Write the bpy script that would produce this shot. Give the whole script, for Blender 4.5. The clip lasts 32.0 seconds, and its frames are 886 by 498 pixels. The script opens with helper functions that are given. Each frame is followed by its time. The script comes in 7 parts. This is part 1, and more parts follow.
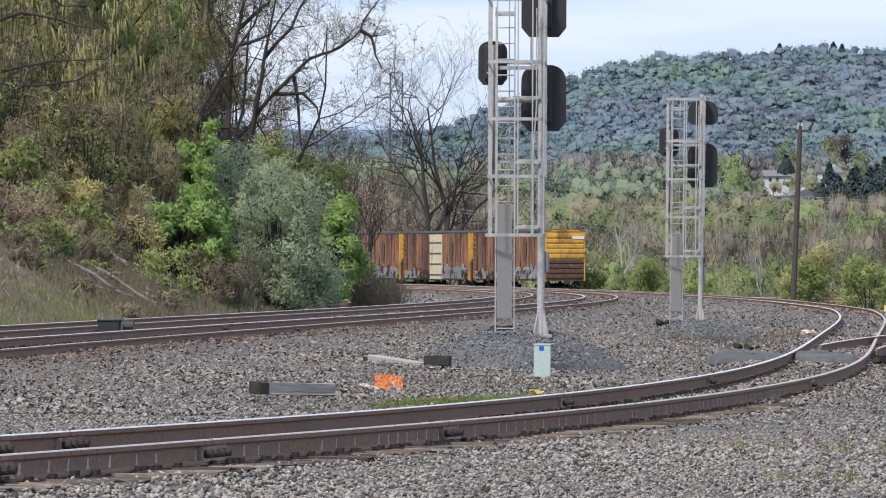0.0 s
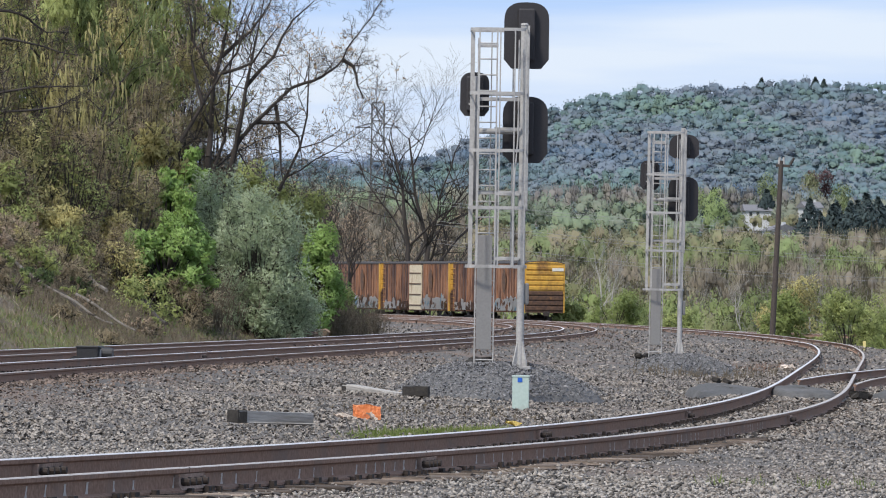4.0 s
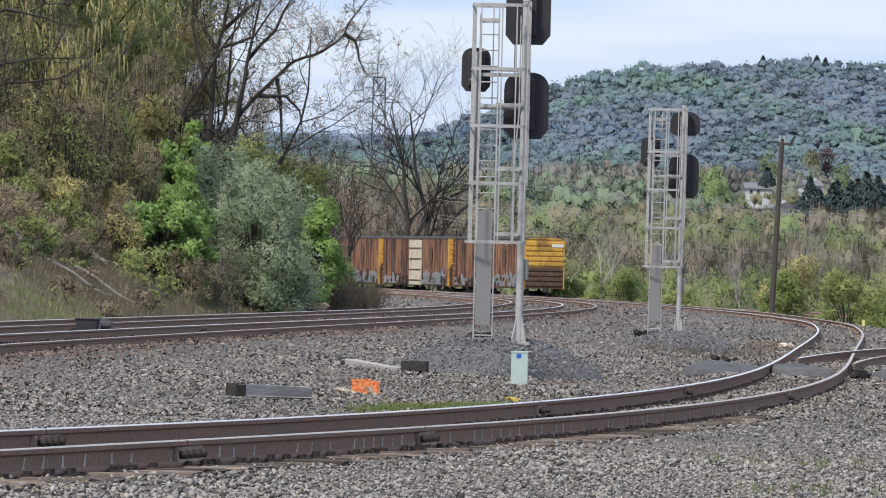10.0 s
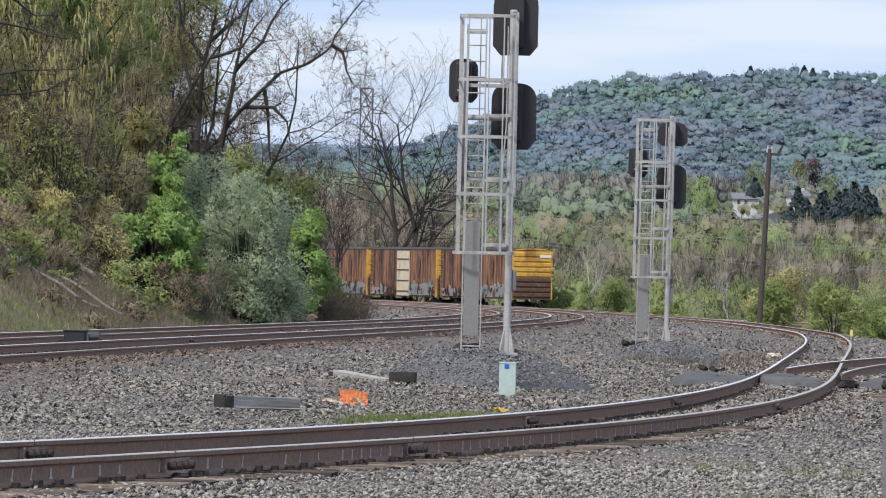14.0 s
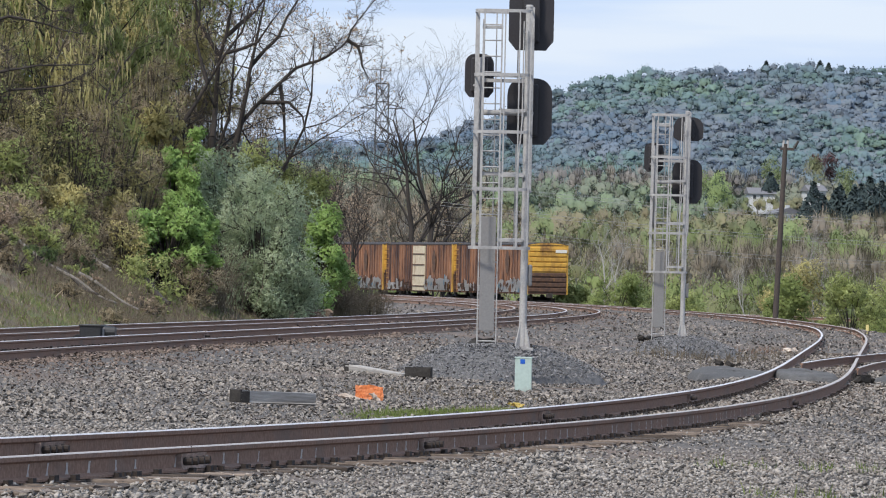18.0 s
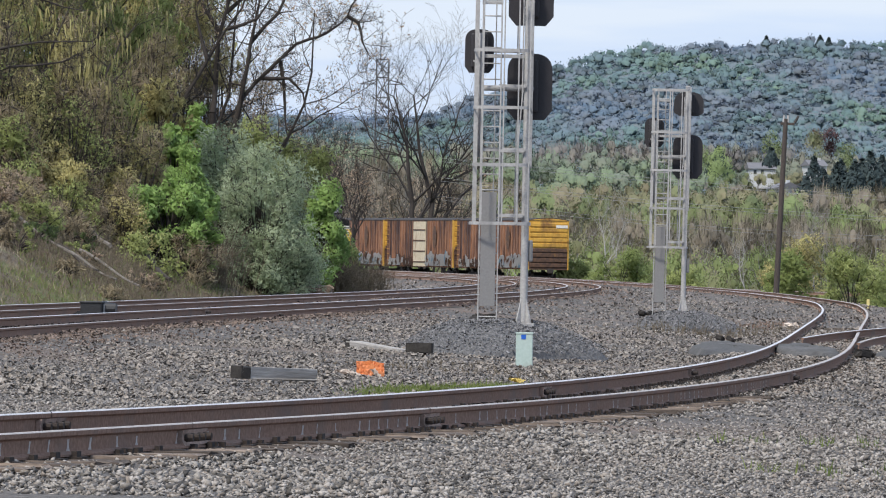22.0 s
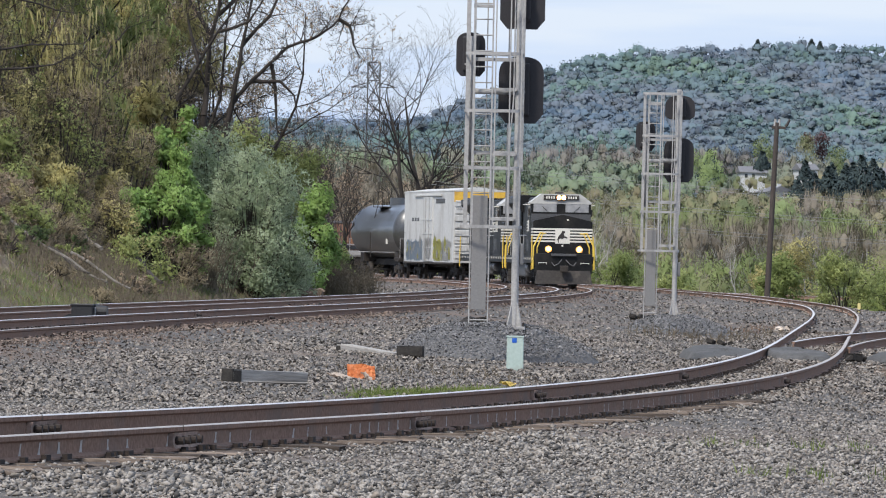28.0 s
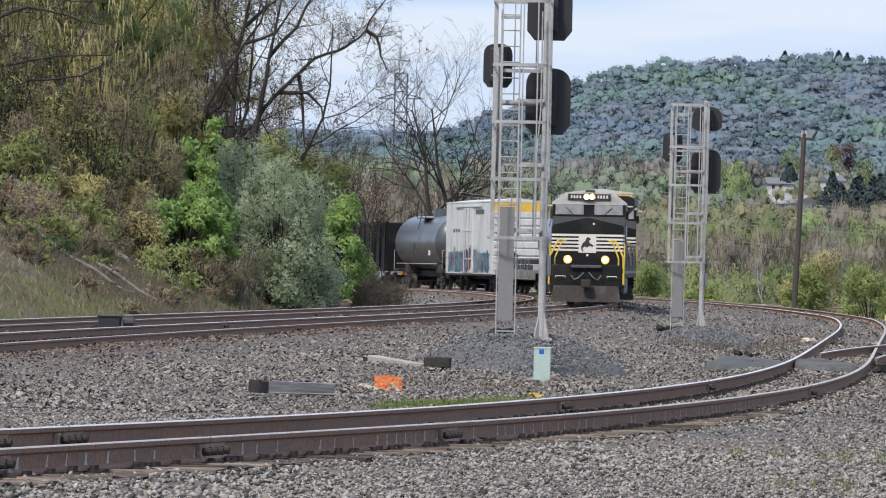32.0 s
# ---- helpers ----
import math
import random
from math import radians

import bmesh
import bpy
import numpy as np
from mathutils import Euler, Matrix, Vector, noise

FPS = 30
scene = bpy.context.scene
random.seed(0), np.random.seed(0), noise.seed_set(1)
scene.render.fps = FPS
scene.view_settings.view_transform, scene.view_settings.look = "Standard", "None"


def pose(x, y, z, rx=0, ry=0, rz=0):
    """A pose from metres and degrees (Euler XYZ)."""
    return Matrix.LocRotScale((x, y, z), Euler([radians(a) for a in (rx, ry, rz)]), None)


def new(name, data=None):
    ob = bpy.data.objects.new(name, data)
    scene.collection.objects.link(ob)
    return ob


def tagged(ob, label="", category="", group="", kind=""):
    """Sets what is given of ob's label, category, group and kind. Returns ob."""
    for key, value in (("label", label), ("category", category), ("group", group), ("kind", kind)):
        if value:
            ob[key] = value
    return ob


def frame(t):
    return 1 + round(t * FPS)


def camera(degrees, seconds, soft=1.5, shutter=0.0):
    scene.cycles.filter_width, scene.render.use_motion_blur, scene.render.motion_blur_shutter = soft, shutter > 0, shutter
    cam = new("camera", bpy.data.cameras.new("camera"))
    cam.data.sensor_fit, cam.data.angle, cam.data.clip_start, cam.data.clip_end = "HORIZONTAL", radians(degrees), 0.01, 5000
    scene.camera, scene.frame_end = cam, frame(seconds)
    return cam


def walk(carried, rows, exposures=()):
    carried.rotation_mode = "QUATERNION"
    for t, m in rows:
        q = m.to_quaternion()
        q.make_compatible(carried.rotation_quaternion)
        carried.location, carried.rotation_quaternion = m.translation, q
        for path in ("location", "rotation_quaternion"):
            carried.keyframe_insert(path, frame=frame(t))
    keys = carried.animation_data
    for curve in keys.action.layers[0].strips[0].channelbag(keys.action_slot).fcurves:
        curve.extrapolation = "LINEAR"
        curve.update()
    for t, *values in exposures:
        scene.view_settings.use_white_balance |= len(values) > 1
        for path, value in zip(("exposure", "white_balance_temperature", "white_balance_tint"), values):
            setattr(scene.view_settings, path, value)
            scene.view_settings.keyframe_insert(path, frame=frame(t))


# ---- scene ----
# A hand-held long lens at a railway yard: two signal masts, a curve, a freight train that comes round it.
EYE = 1.44          # eye above the rail heads
cam = camera(7.477, 32.0, soft=1.1)
# seconds, yaw, pitch, roll in degrees
SWAY = [
    (0, -0.0000, 0.0980, -0.000),
    (0.5, -0.0656, 0.0995, -0.067),
    (1, -0.1492, 0.2003, -0.223),
    (1.5, -0.0199, 0.3053, -0.327),
    (2, 0.0624, 0.3394, -0.203),
    (2.5, 0.0121, 0.3494, -0.288),
    (3, -0.0645, 0.3623, -0.391),
    (3.5, -0.1254, 0.3785, -0.523),
    (5.5, -0.1724, 0.1960, -1.019),
    (6, -0.0438, 0.1567, -1.000),
    (6.5, 0.0209, 0.1068, -1.042),
    (7, 0.0173, 0.0818, -0.896),
    (7.5, 0.0118, 0.1004, -0.876),
    (8, -0.0683, 0.1253, -0.714),
    (8.5, -0.1658, 0.1225, -0.823),
    (9, -0.2159, 0.1113, -1.087),
    (9.5, -0.2184, 0.1413, -1.173),
    (10, -0.1751, 0.1482, -1.182),
    (10.5, -0.1601, 0.1337, -1.170),
    (11, -0.1592, 0.1293, -1.082),
    (11.5, -0.1967, 0.1374, -0.987),
    (12, -0.2550, 0.1531, -0.987),
    (12.5, -0.2886, 0.1593, -1.024),
    (13, -0.2867, 0.1874, -1.150),
    (13.5, -0.2869, 0.2142, -1.092),
    (15.5, -0.2705, 0.3064, -1.034),
    (16, -0.2215, 0.3081, -1.075),
    (16.5, -0.1694, 0.2792, -1.093),
    (17, -0.1497, 0.2454, -1.005),
    (17.5, -0.1452, 0.2446, -1.012),
    (18, -0.1447, 0.1974, -1.047),
    (18.5, -0.1486, 0.1889, -1.093),
    (19, -0.1534, 0.1400, -1.177),
    (19.5, -0.1501, 0.0830, -1.164),
    (20, -0.1422, 0.0279, -1.243),
    (20.5, -0.1382, 0.0012, -1.204),
    (21, -0.1369, -0.0201, -1.136),
    (21.5, -0.1295, -0.0251, -0.983),
    (22, -0.1390, -0.0080, -0.898),
    (22.5, -0.1853, 0.0192, -0.727),
    (23, -0.1868, -0.0158, -0.793),
    (23.5, -0.1723, 0.0350, -0.814),
    (24, -0.1648, 0.0615, -0.866),
    (24.5, -0.1495, 0.0670, -0.864),
    (25, -0.1492, 0.0641, -0.797),
    (25.5, -0.1567, 0.0423, -0.797),
    (27.5, -0.1905, -0.0086, -0.965),
    (28, -0.2148, 0.0208, -0.988),
    (28.5, -0.2361, 0.0276, -1.011),
    (29, -0.2487, 0.0274, -1.056),
    (29.5, -0.2199, 0.0506, -1.257),
    (30, -0.0990, 0.0332, -1.268),
    (30.5, -0.0675, 0.0783, -0.926),
    (31, -0.0722, 0.0846, -0.836),
    (31.5, -0.0541, 0.0885, -0.852),
    (32, 0.0138, 0.1118, -1.001),
]
walk(cam, [(t, pose(0, 0, EYE, 90 + p, r, y)) for t, y, p, r in SWAY], exposures=[(0.0, 0.46), (1.0, 0.38), (6.0, 0.38), (32.0, 0.37)])

# ---- world and light: bright overcast ----
world = bpy.data.worlds.new("sky")
scene.world = world
world.use_nodes = True
wn, wl = world.node_tree.nodes, world.node_tree.links
sky = wn.new("ShaderNodeTexSky")
sky.sky_type = "NISHITA"
sky.sun_disc = False
sky.sun_elevation = radians(50)
sky.sun_rotation = radians(215)
sky.air_density, sky.dust_density, sky.ozone_density = 1.0, 0.6, 2.0
# high thin cloud over all of it
way = wn.new("ShaderNodeTexCoord")
squash = wn.new("ShaderNodeMapping")
squash.inputs["Scale"].default_value = (6, 6, 60)
wl.new(way.outputs["Generated"], squash.inputs[0])
cloud = wn.new("ShaderNodeTexNoise")
cloud.inputs["Scale"].default_value, cloud.inputs["Detail"].default_value = 1.3, 6.0
wl.new(squash.outputs[0], cloud.inputs["Vector"])
tone = wn.new("ShaderNodeValToRGB")
tone.color_ramp.elements[0].position, tone.color_ramp.elements[0].color = 0.38, (3.6, 5.1, 8.1, 1)
tone.color_ramp.elements[1].position, tone.color_ramp.elements[1].color = 0.62, (6.0, 6.75, 8.1, 1)
wl.new(cloud.outputs["Fac"], tone.inputs[0])
veil = wn.new("ShaderNodeMix")
veil.data_type = "RGBA"
veil.inputs[0].default_value = 0.86
wl.new(sky.outputs[0], veil.inputs[6])
wl.new(tone.outputs[0], veil.inputs[7])
wl.new(veil.outputs[2], wn["Background"].inputs[0])
wn["Background"].inputs[1].default_value = 0.098
sun_data = bpy.data.lights.new("sun", "SUN")
sun_data.energy, sun_data.angle, sun_data.color = 3.3, radians(9), (1.0, 0.945, 0.87)
sun = new("sun", sun_data)
sun.matrix_world = pose(0, 0, 60, 40, 0, -35)
import itertools


# ---- materials ----
def node_mat(name, rough=0.8, metal=0.0):
    m = bpy.data.materials.new(name)
    m.use_nodes = True
    b = m.node_tree.nodes["Principled BSDF"]
    b.inputs["Roughness"].default_value = rough
    b.inputs["Metallic"].default_value = metal
    return m, m.node_tree.nodes, m.node_tree.links, b


def ramp(nodes, links, fac, stops):
    r = nodes.new("ShaderNodeValToRGB")
    e = r.color_ramp.elements
    while len(e) < len(stops):
        e.new(0.5)
    for el, (p, c) in zip(e, stops):
        el.position, el.color = p, (*c, 1)
    links.new(fac, r.inputs[0])
    return r.outputs[0]


def noise_tex(nodes, links, scale, detail=5.0, coord="Object", rough=0.6, stretch=None):
    tc = nodes.new("ShaderNodeTexCoord")
    n = nodes.new("ShaderNodeTexNoise")
    n.inputs["Scale"].default_value, n.inputs["Detail"].default_value, n.inputs["Roughness"].default_value = scale, detail, rough
    src = nodes.new("ShaderNodeNewGeometry").outputs["Position"] if coord == "World" else tc.outputs[coord]
    if stretch:
        mp = nodes.new("ShaderNodeMapping")
        mp.inputs["Scale"].default_value = stretch
        links.new(src, mp.inputs[0])
        src = mp.outputs[0]
    links.new(src, n.inputs["Vector"])
    return n.outputs["Fac"]


def mixed(nodes, links, fac, a, b, blend="MIX"):
    mx = nodes.new("ShaderNodeMix")
    mx.data_type, mx.blend_type = "RGBA", blend
    for sock, v in ((mx.inputs[0], fac), (mx.inputs[6], a), (mx.inputs[7], b)):
        if isinstance(v, (int, float)):
            sock.default_value = v
        elif isinstance(v, tuple):
            sock.default_value = (*v, 1)
        else:
            links.new(v, sock)
    return mx.outputs[2]


def bump(nodes, links, b, height, strength, distance):
    bp = nodes.new("ShaderNodeBump")
    bp.inputs["Strength"].default_value, bp.inputs["Distance"].default_value = strength, distance
    links.new(height, bp.inputs["Height"])
    links.new(bp.outputs[0], b.inputs["Normal"])


def surface(name, low, high, scale=3.0, fine=40.0, rough=0.8, metal=0.0, stain=None, stain_scale=0.7, stain_at=(0.5, 0.7),
            relief=0.0, coord="Object", stretch=None, rnd=None):
    """A surface with grain between two colours, stains at a larger scale and fine relief."""
    m, nodes, links, b = node_mat(name, rough, metal)
    g = noise_tex(nodes, links, fine, 4.0, coord, stretch=stretch)
    col = ramp(nodes, links, g, [(0.3, low), (0.7, high)])
    if stain:
        s = noise_tex(nodes, links, stain_scale, 6.0, coord, 0.65, stretch)
        mask = ramp(nodes, links, s, [(stain_at[0], (0, 0, 0)), (stain_at[1], (1, 1, 1))])
        col = mixed(nodes, links, mask, col, stain)
    if rnd:
        src = nodes.new("ShaderNodeObjectInfo").outputs["Random"] if rnd[0] == "object" else nodes.new("ShaderNodeNewGeometry").outputs["Random Per Island"]
        tint = ramp(nodes, links, src, [(i / (len(rnd) - 2), c) for i, c in enumerate(rnd[1:])])
        col = mixed(nodes, links, 0.85, col, tint, "MULTIPLY")
    links.new(col, b.inputs["Base Color"])
    if relief:
        bump(nodes, links, b, noise_tex(nodes, links, scale, 6.0, coord, stretch=stretch), 0.6, relief)
    return m


def leaf_mat(name, stops, scale=0.5, through_light=0.4):
    m, nodes, links, b = node_mat(name, 0.75)
    isl = nodes.new("ShaderNodeNewGeometry").outputs["Random Per Island"]
    n = noise_tex(nodes, links, scale, 3.0, "World")
    a = nodes.new("ShaderNodeMath")
    a.operation = "MULTIPLY_ADD"
    a.inputs[1].default_value, a.inputs[2].default_value = 0.35, -0.17
    links.new(isl, a.inputs[0])
    s = nodes.new("ShaderNodeMath")
    links.new(a.outputs[0], s.inputs[0])
    links.new(n, s.inputs[1])
    links.new(ramp(nodes, links, s.outputs[0], stops), b.inputs["Base Color"])
    b.inputs["Specular IOR Level"].default_value = 0.2
    if through_light:
        tr = nodes.new("ShaderNodeBsdfTranslucent")
        mxs = nodes.new("ShaderNodeMixShader")
        mxs.inputs[0].default_value = through_light
        links.new(ramp(nodes, links, s.outputs[0], stops), tr.inputs[0])
        links.new(b.outputs[0], mxs.inputs[1])
        links.new(tr.outputs[0], mxs.inputs[2])
        links.new(mxs.outputs[0], nodes["Material Output"].inputs[0])
    return m


def glow_mat(name, colour, strength):
    m, nodes, links, b = node_mat(name, 0.3)
    b.inputs["Base Color"].default_value = (*colour, 1)
    b.inputs["Emission Color"].default_value = (*colour, 1)
    b.inputs["Emission Strength"].default_value = strength
    return m


TIE_TONES = ("object", (0.35, 0.33, 0.32), (0.8, 0.76, 0.74), (1.2, 1.15, 1.1), (1.9, 1.85, 1.8))
# bed colour darkened to paint the shade in gaps between stones; brown stain is dust
M_BALLAST = surface("ballast_bed_with_gap_shade", (0.018, 0.016, 0.014), (0.17, 0.152, 0.137), 9, 18, 0.95, stain=(0.15, 0.11, 0.085), stain_scale=0.12, relief=0.05, coord="World")
# random stone tones; the near-black ones stand for shaded gaps
STONE_TONES = ("island", (0.03, 0.028, 0.026), (0.16, 0.155, 0.15), (0.5, 0.48, 0.46), (0.85, 0.83, 0.81), (1.0, 0.89, 0.79), (1.08, 1.07, 1.05), (1.28, 1.26, 1.23), (1.42, 1.38, 1.34), (1.7, 1.66, 1.62))
M_STONE = surface("ballast_stone", (0.165, 0.153, 0.14), (0.31, 0.288, 0.265), 9, 45, 0.9, rnd=STONE_TONES, coord="World", relief=0.01)
# slightly darker stone for the beds from 84 metres on
M_FARSTONE = surface("darker_ballast_stone", (0.15, 0.136, 0.122), (0.275, 0.252, 0.228), 9, 30, 0.92, rnd=STONE_TONES, coord="World", relief=0.01)
M_RAIL = surface("rail_rust", (0.18, 0.112, 0.082), (0.315, 0.206, 0.155), 20, 25, 0.95, 0.0, stain=(0.2, 0.15, 0.125), stain_scale=1.2, relief=0.004)
M_RAIL.node_tree.nodes["Principled BSDF"].inputs["Specular IOR Level"].default_value = 0.15
M_HEAD = surface("rail_head_worn", (0.6, 0.56, 0.53), (0.78, 0.735, 0.70), 20, 60, 0.4, 0.45)
M_HEADDULL = surface("rail_head_dull", (0.33, 0.295, 0.27), (0.46, 0.42, 0.39), 20, 60, 0.6, 0.15)
M_TIE = surface("weathered_sleeper", (0.05, 0.039, 0.033), (0.165, 0.135, 0.112), 8, 30, 0.95, stretch=(0.25, 2, 2), relief=0.02, rnd=TIE_TONES)
M_DARKIRON = surface("dark_iron", (0.025, 0.022, 0.02), (0.07, 0.06, 0.055), 20, 40, 0.7, 0.3, relief=0.004)
M_GALV = surface("galvanised_steel", (0.30, 0.293, 0.285), (0.42, 0.41, 0.40), 20, 25, 0.6, 0.0, stain=(0.22, 0.215, 0.21), stain_scale=2.0)
M_PLATE = surface("grey_steel_plate", (0.17, 0.166, 0.162), (0.22, 0.214, 0.209), 10, 30, 0.6, 0.0, stain=(0.2, 0.19, 0.185), stain_scale=1.5)
M_BLACK = surface("black_paint", (0.012, 0.012, 0.013), (0.024, 0.024, 0.026), 8, 30, 0.5, relief=0.002)
M_SOIL = surface("bank_soil", (0.07, 0.055, 0.04), (0.16, 0.13, 0.095), 3, 6, 1.0, stain=(0.09, 0.12, 0.03), stain_scale=0.35, stain_at=(0.45, 0.6), relief=0.15, coord="World")
M_FAR = surface("valley_floor", (0.07, 0.07, 0.035), (0.13, 0.13, 0.065), 0.1, 0.08, 1.0, stain=(0.10, 0.085, 0.06), stain_scale=0.01, coord="World")
# hill floor: the blue of distance haze is mixed into its base colour
M_HAZYFLOOR = surface("haze_tinted_canopy_floor", (0.105, 0.14, 0.165), (0.15, 0.185, 0.195), 0.1, 0.12, 1.0, stain=(0.15, 0.16, 0.185), stain_scale=0.02, coord="World")

# ---- mesh helpers ----
def finish(name, bm, material, parent=None, label="", smooth=False):
    me = bpy.data.meshes.new(name)
    bm.to_mesh(me)
    bm.free()
    for mt in (material if isinstance(material, (list, tuple)) else [material]):
        me.materials.append(mt)
    if smooth:
        me.polygons.foreach_set("use_smooth", [True] * len(me.polygons))
    ob = new(name, me)
    if parent:
        ob.parent = parent
    if label:
        ob["label"] = label
    return ob


def part(name, bm, material, parent, label="", smooth=False):
    return finish(name, bm, material, parent, label, smooth)


def thing(name, m, label, category, group=""):
    ob = new(name)
    ob.empty_display_size = 0.2
    ob.matrix_world = m
    return tagged(ob, label, category, group)


def box(bm, x0, y0, z0, x1, y1, z1, bevel=0.0, m=None, mat=0):
    vs = [bm.verts.new(c) for c in ((x0, y0, z0), (x1, y0, z0), (x1, y1, z0), (x0, y1, z0), (x0, y0, z1), (x1, y0, z1), (x1, y1, z1), (x0, y1, z1))]
    fs = [bm.faces.new([vs[i] for i in q]) for q in ((3, 2, 1, 0), (4, 5, 6, 7), (0, 1, 5, 4), (1, 2, 6, 5), (2, 3, 7, 6), (3, 0, 4, 7))]
    for f in fs:
        f.material_index = mat
    if bevel:
        out = bmesh.ops.bevel(bm, geom=list({e for f in fs for e in f.edges}), offset=bevel, segments=2, affect="EDGES", profile=0.6)
        vs = list({v for f in out["faces"] for v in f.verts} | {v for v in vs if v.is_valid})
    if m is not None:
        bmesh.ops.transform(bm, matrix=m, verts=vs)
    return bm


def tube(bm, a, b, r, r2=None, n=8, mat=0, caps=True):
    a, b = Vector(a), Vector(b)
    r2 = r if r2 is None else r2
    q = (b - a).to_track_quat("Z", "Y").to_matrix()
    rings = []
    for c, rad in ((a, r), (b, r2)):
        rings.append([bm.verts.new(c + q @ Vector((rad * math.cos(6.28318 * i / n), rad * math.sin(6.28318 * i / n), 0))) for i in range(n)])
    for i in range(n):
        bm.faces.new((rings[0][i], rings[0][(i + 1) % n], rings[1][(i + 1) % n], rings[1][i])).material_index = mat
    if caps:
        bm.faces.new(rings[0][::-1]).material_index = mat
        bm.faces.new(rings[1]).material_index = mat
    return bm


def prism(bm, outline, y0, y1, m=None, mat=0):
    """An outline in x and z, drawn out from y0 to y1."""
    a = [bm.verts.new((x, y0, z)) for x, z in outline]
    b = [bm.verts.new((x, y1, z)) for x, z in outline]
    n = len(a)
    fs = [bm.faces.new(a), bm.faces.new(b[::-1])] + [bm.faces.new((a[(i + 1) % n], a[i], b[i], b[(i + 1) % n])) for i in range(n)]
    for f in fs:
        f.material_index = mat
    if m is not None:
        bmesh.ops.transform(bm, matrix=m, verts=a + b)
    return bm


def sweep(bm, outline, places, mats=None):
    """An outline (sideways, up) along places: (point, right, up)."""
    rings = [[bm.verts.new(p + r * u + k * v) for u, v in outline] for p, r, k in places]
    n = len(outline)
    for a, b in zip(rings, rings[1:]):
        for i in range(n):
            f = bm.faces.new((a[i], a[(i + 1) % n], b[(i + 1) % n], b[i]))
            if mats:
                f.material_index = mats[i]
    bm.faces.new(rings[0][::-1]), bm.faces.new(rings[-1])
    return bm


def soup(name, verts, faces, material, parent=None):
    me = bpy.data.meshes.new(name)
    v, f = np.asarray(verts, dtype=np.float32), np.asarray(faces, dtype=np.int32)
    k = f.shape[1]
    me.vertices.add(len(v))
    me.vertices.foreach_set("co", v.ravel())
    me.loops.add(f.size)
    me.loops.foreach_set("vertex_index", f.ravel())
    me.polygons.add(len(f))
    me.polygons.foreach_set("loop_start", np.arange(0, f.size, k, dtype=np.int32))
    me.polygons.foreach_set("loop_total", np.full(len(f), k, dtype=np.int32))
    me.update(calc_edges=True)
    me.materials.append(material)
    ob = new(name, me)
    ob.parent = parent
    return ob


# ---- the plan: track centre lines ----
def curve_plan(x0, y0, turn, k0, k1, k2, z0, z1, z2, e0, e1, length, step=2.0):
    """A centre line by its bearing (a cubic of the way along it): rows of x, y, z, bearing, cross level."""
    s = np.arange(0, length + step, step)
    u = s / 100
    th = turn + k0 * u + k1 * u ** 2 / 2 + k2 * u ** 3 / 3
    mid = (th[1:] + th[:-1]) / 2
    x = x0 + np.concatenate([[0], np.cumsum(np.sin(mid))]) * step
    y = y0 + np.concatenate([[0], np.cumsum(np.cos(mid))]) * step
    return np.stack([x, y, z0 + z1 * u + z2 * u * u, th, e0 + e1 * u], 1)


def spline_plan(knots, step=2.0):
    """A centre line through a few knots (x, y, z, cross level)."""
    k = np.array(knots, float)
    k = np.concatenate([[2 * k[0] - k[1]], k, [2 * k[-1] - k[-2]]])
    pts = []
    for i in range(1, len(k) - 2):
        n = max(2, int(np.hypot(*(k[i + 1] - k[i])[:2]) / step))
        for j in range(n):
            t = j / n
            pts.append(0.5 * ((2 * k[i]) + (k[i + 1] - k[i - 1]) * t + (2 * k[i - 1] - 5 * k[i] + 4 * k[i + 1] - k[i + 2]) * t * t
                              + (3 * k[i] - k[i - 1] - 3 * k[i + 1] + k[i + 2]) * t ** 3))
    p = np.array(pts)
    for _ in range(12):
        p[1:-1] = (p[:-2] + 2 * p[1:-1] + p[2:]) / 4
    g = np.gradient(p[:, :2], axis=0)
    return np.column_stack([p[:, :3], np.arctan2(g[:, 0], g[:, 1]), p[:, 3]])


def offset_plan(plan, d, dz=0.0):
    """A line d metres to the right of another."""
    q = plan.copy()
    q[:, 0] += d * np.cos(plan[:, 3])
    q[:, 1] -= d * np.sin(plan[:, 3])
    q[:, 2] += dz
    return q


near_curve = curve_plan(-3.716, 45.838, 0.2404, -0.4087, 0.634, -0.2403, 0.151, -0.8172, 0.2488, -0.03, 0.002, 230)
first = near_curve[0]
back = [(first[0] - d * math.sin(0.30), first[1] - d * math.cos(0.30), first[2] + 0.0, -0.03) for d in (30, 15)]
TRACK_1 = spline_plan(back + [tuple(near_curve[i][[0, 1, 2, 4]]) for i in range(0, 116, 8)]
                      + [(15.7, 316, -0.42, 0.0), (14.9, 352, -0.45, 0.0), (13.3, 390, -0.46, 0.0), (9.7, 436, -0.45, 0.0), (4.5, 472, -0.42, 0.0), (-1.6, 500, -0.32, 0.0), (-9.5, 528, -0.25, 0.0), (-19, 556, -0.2, 0.0)])
bend = curve_plan(-8.375, 115.478, 0.0733, 0.0484, -0.0241, -0.0408, -0.04, -0.1533, 0.038, -0.0733, 0.0362, 330)
lead_in = np.array([[bend[0][0] - d * math.sin(0.07), bend[0][1] - d * math.cos(0.07), bend[0][2], 0.07, -0.0733] for d in range(60, 0, -2)])
last = bend[-1]
lead_out = np.array([[last[0] + d * math.sin(last[3]), last[1] + d * math.cos(last[3]), last[2], last[3], 0.0] for d in range(2, 700, 2)])
MAIN = np.concatenate([lead_in, bend, lead_out])      # the train's own line
TRACK_2 = MAIN[:235]
TRACK_3 = offset_plan(TRACK_2, -3.9, 0.05)
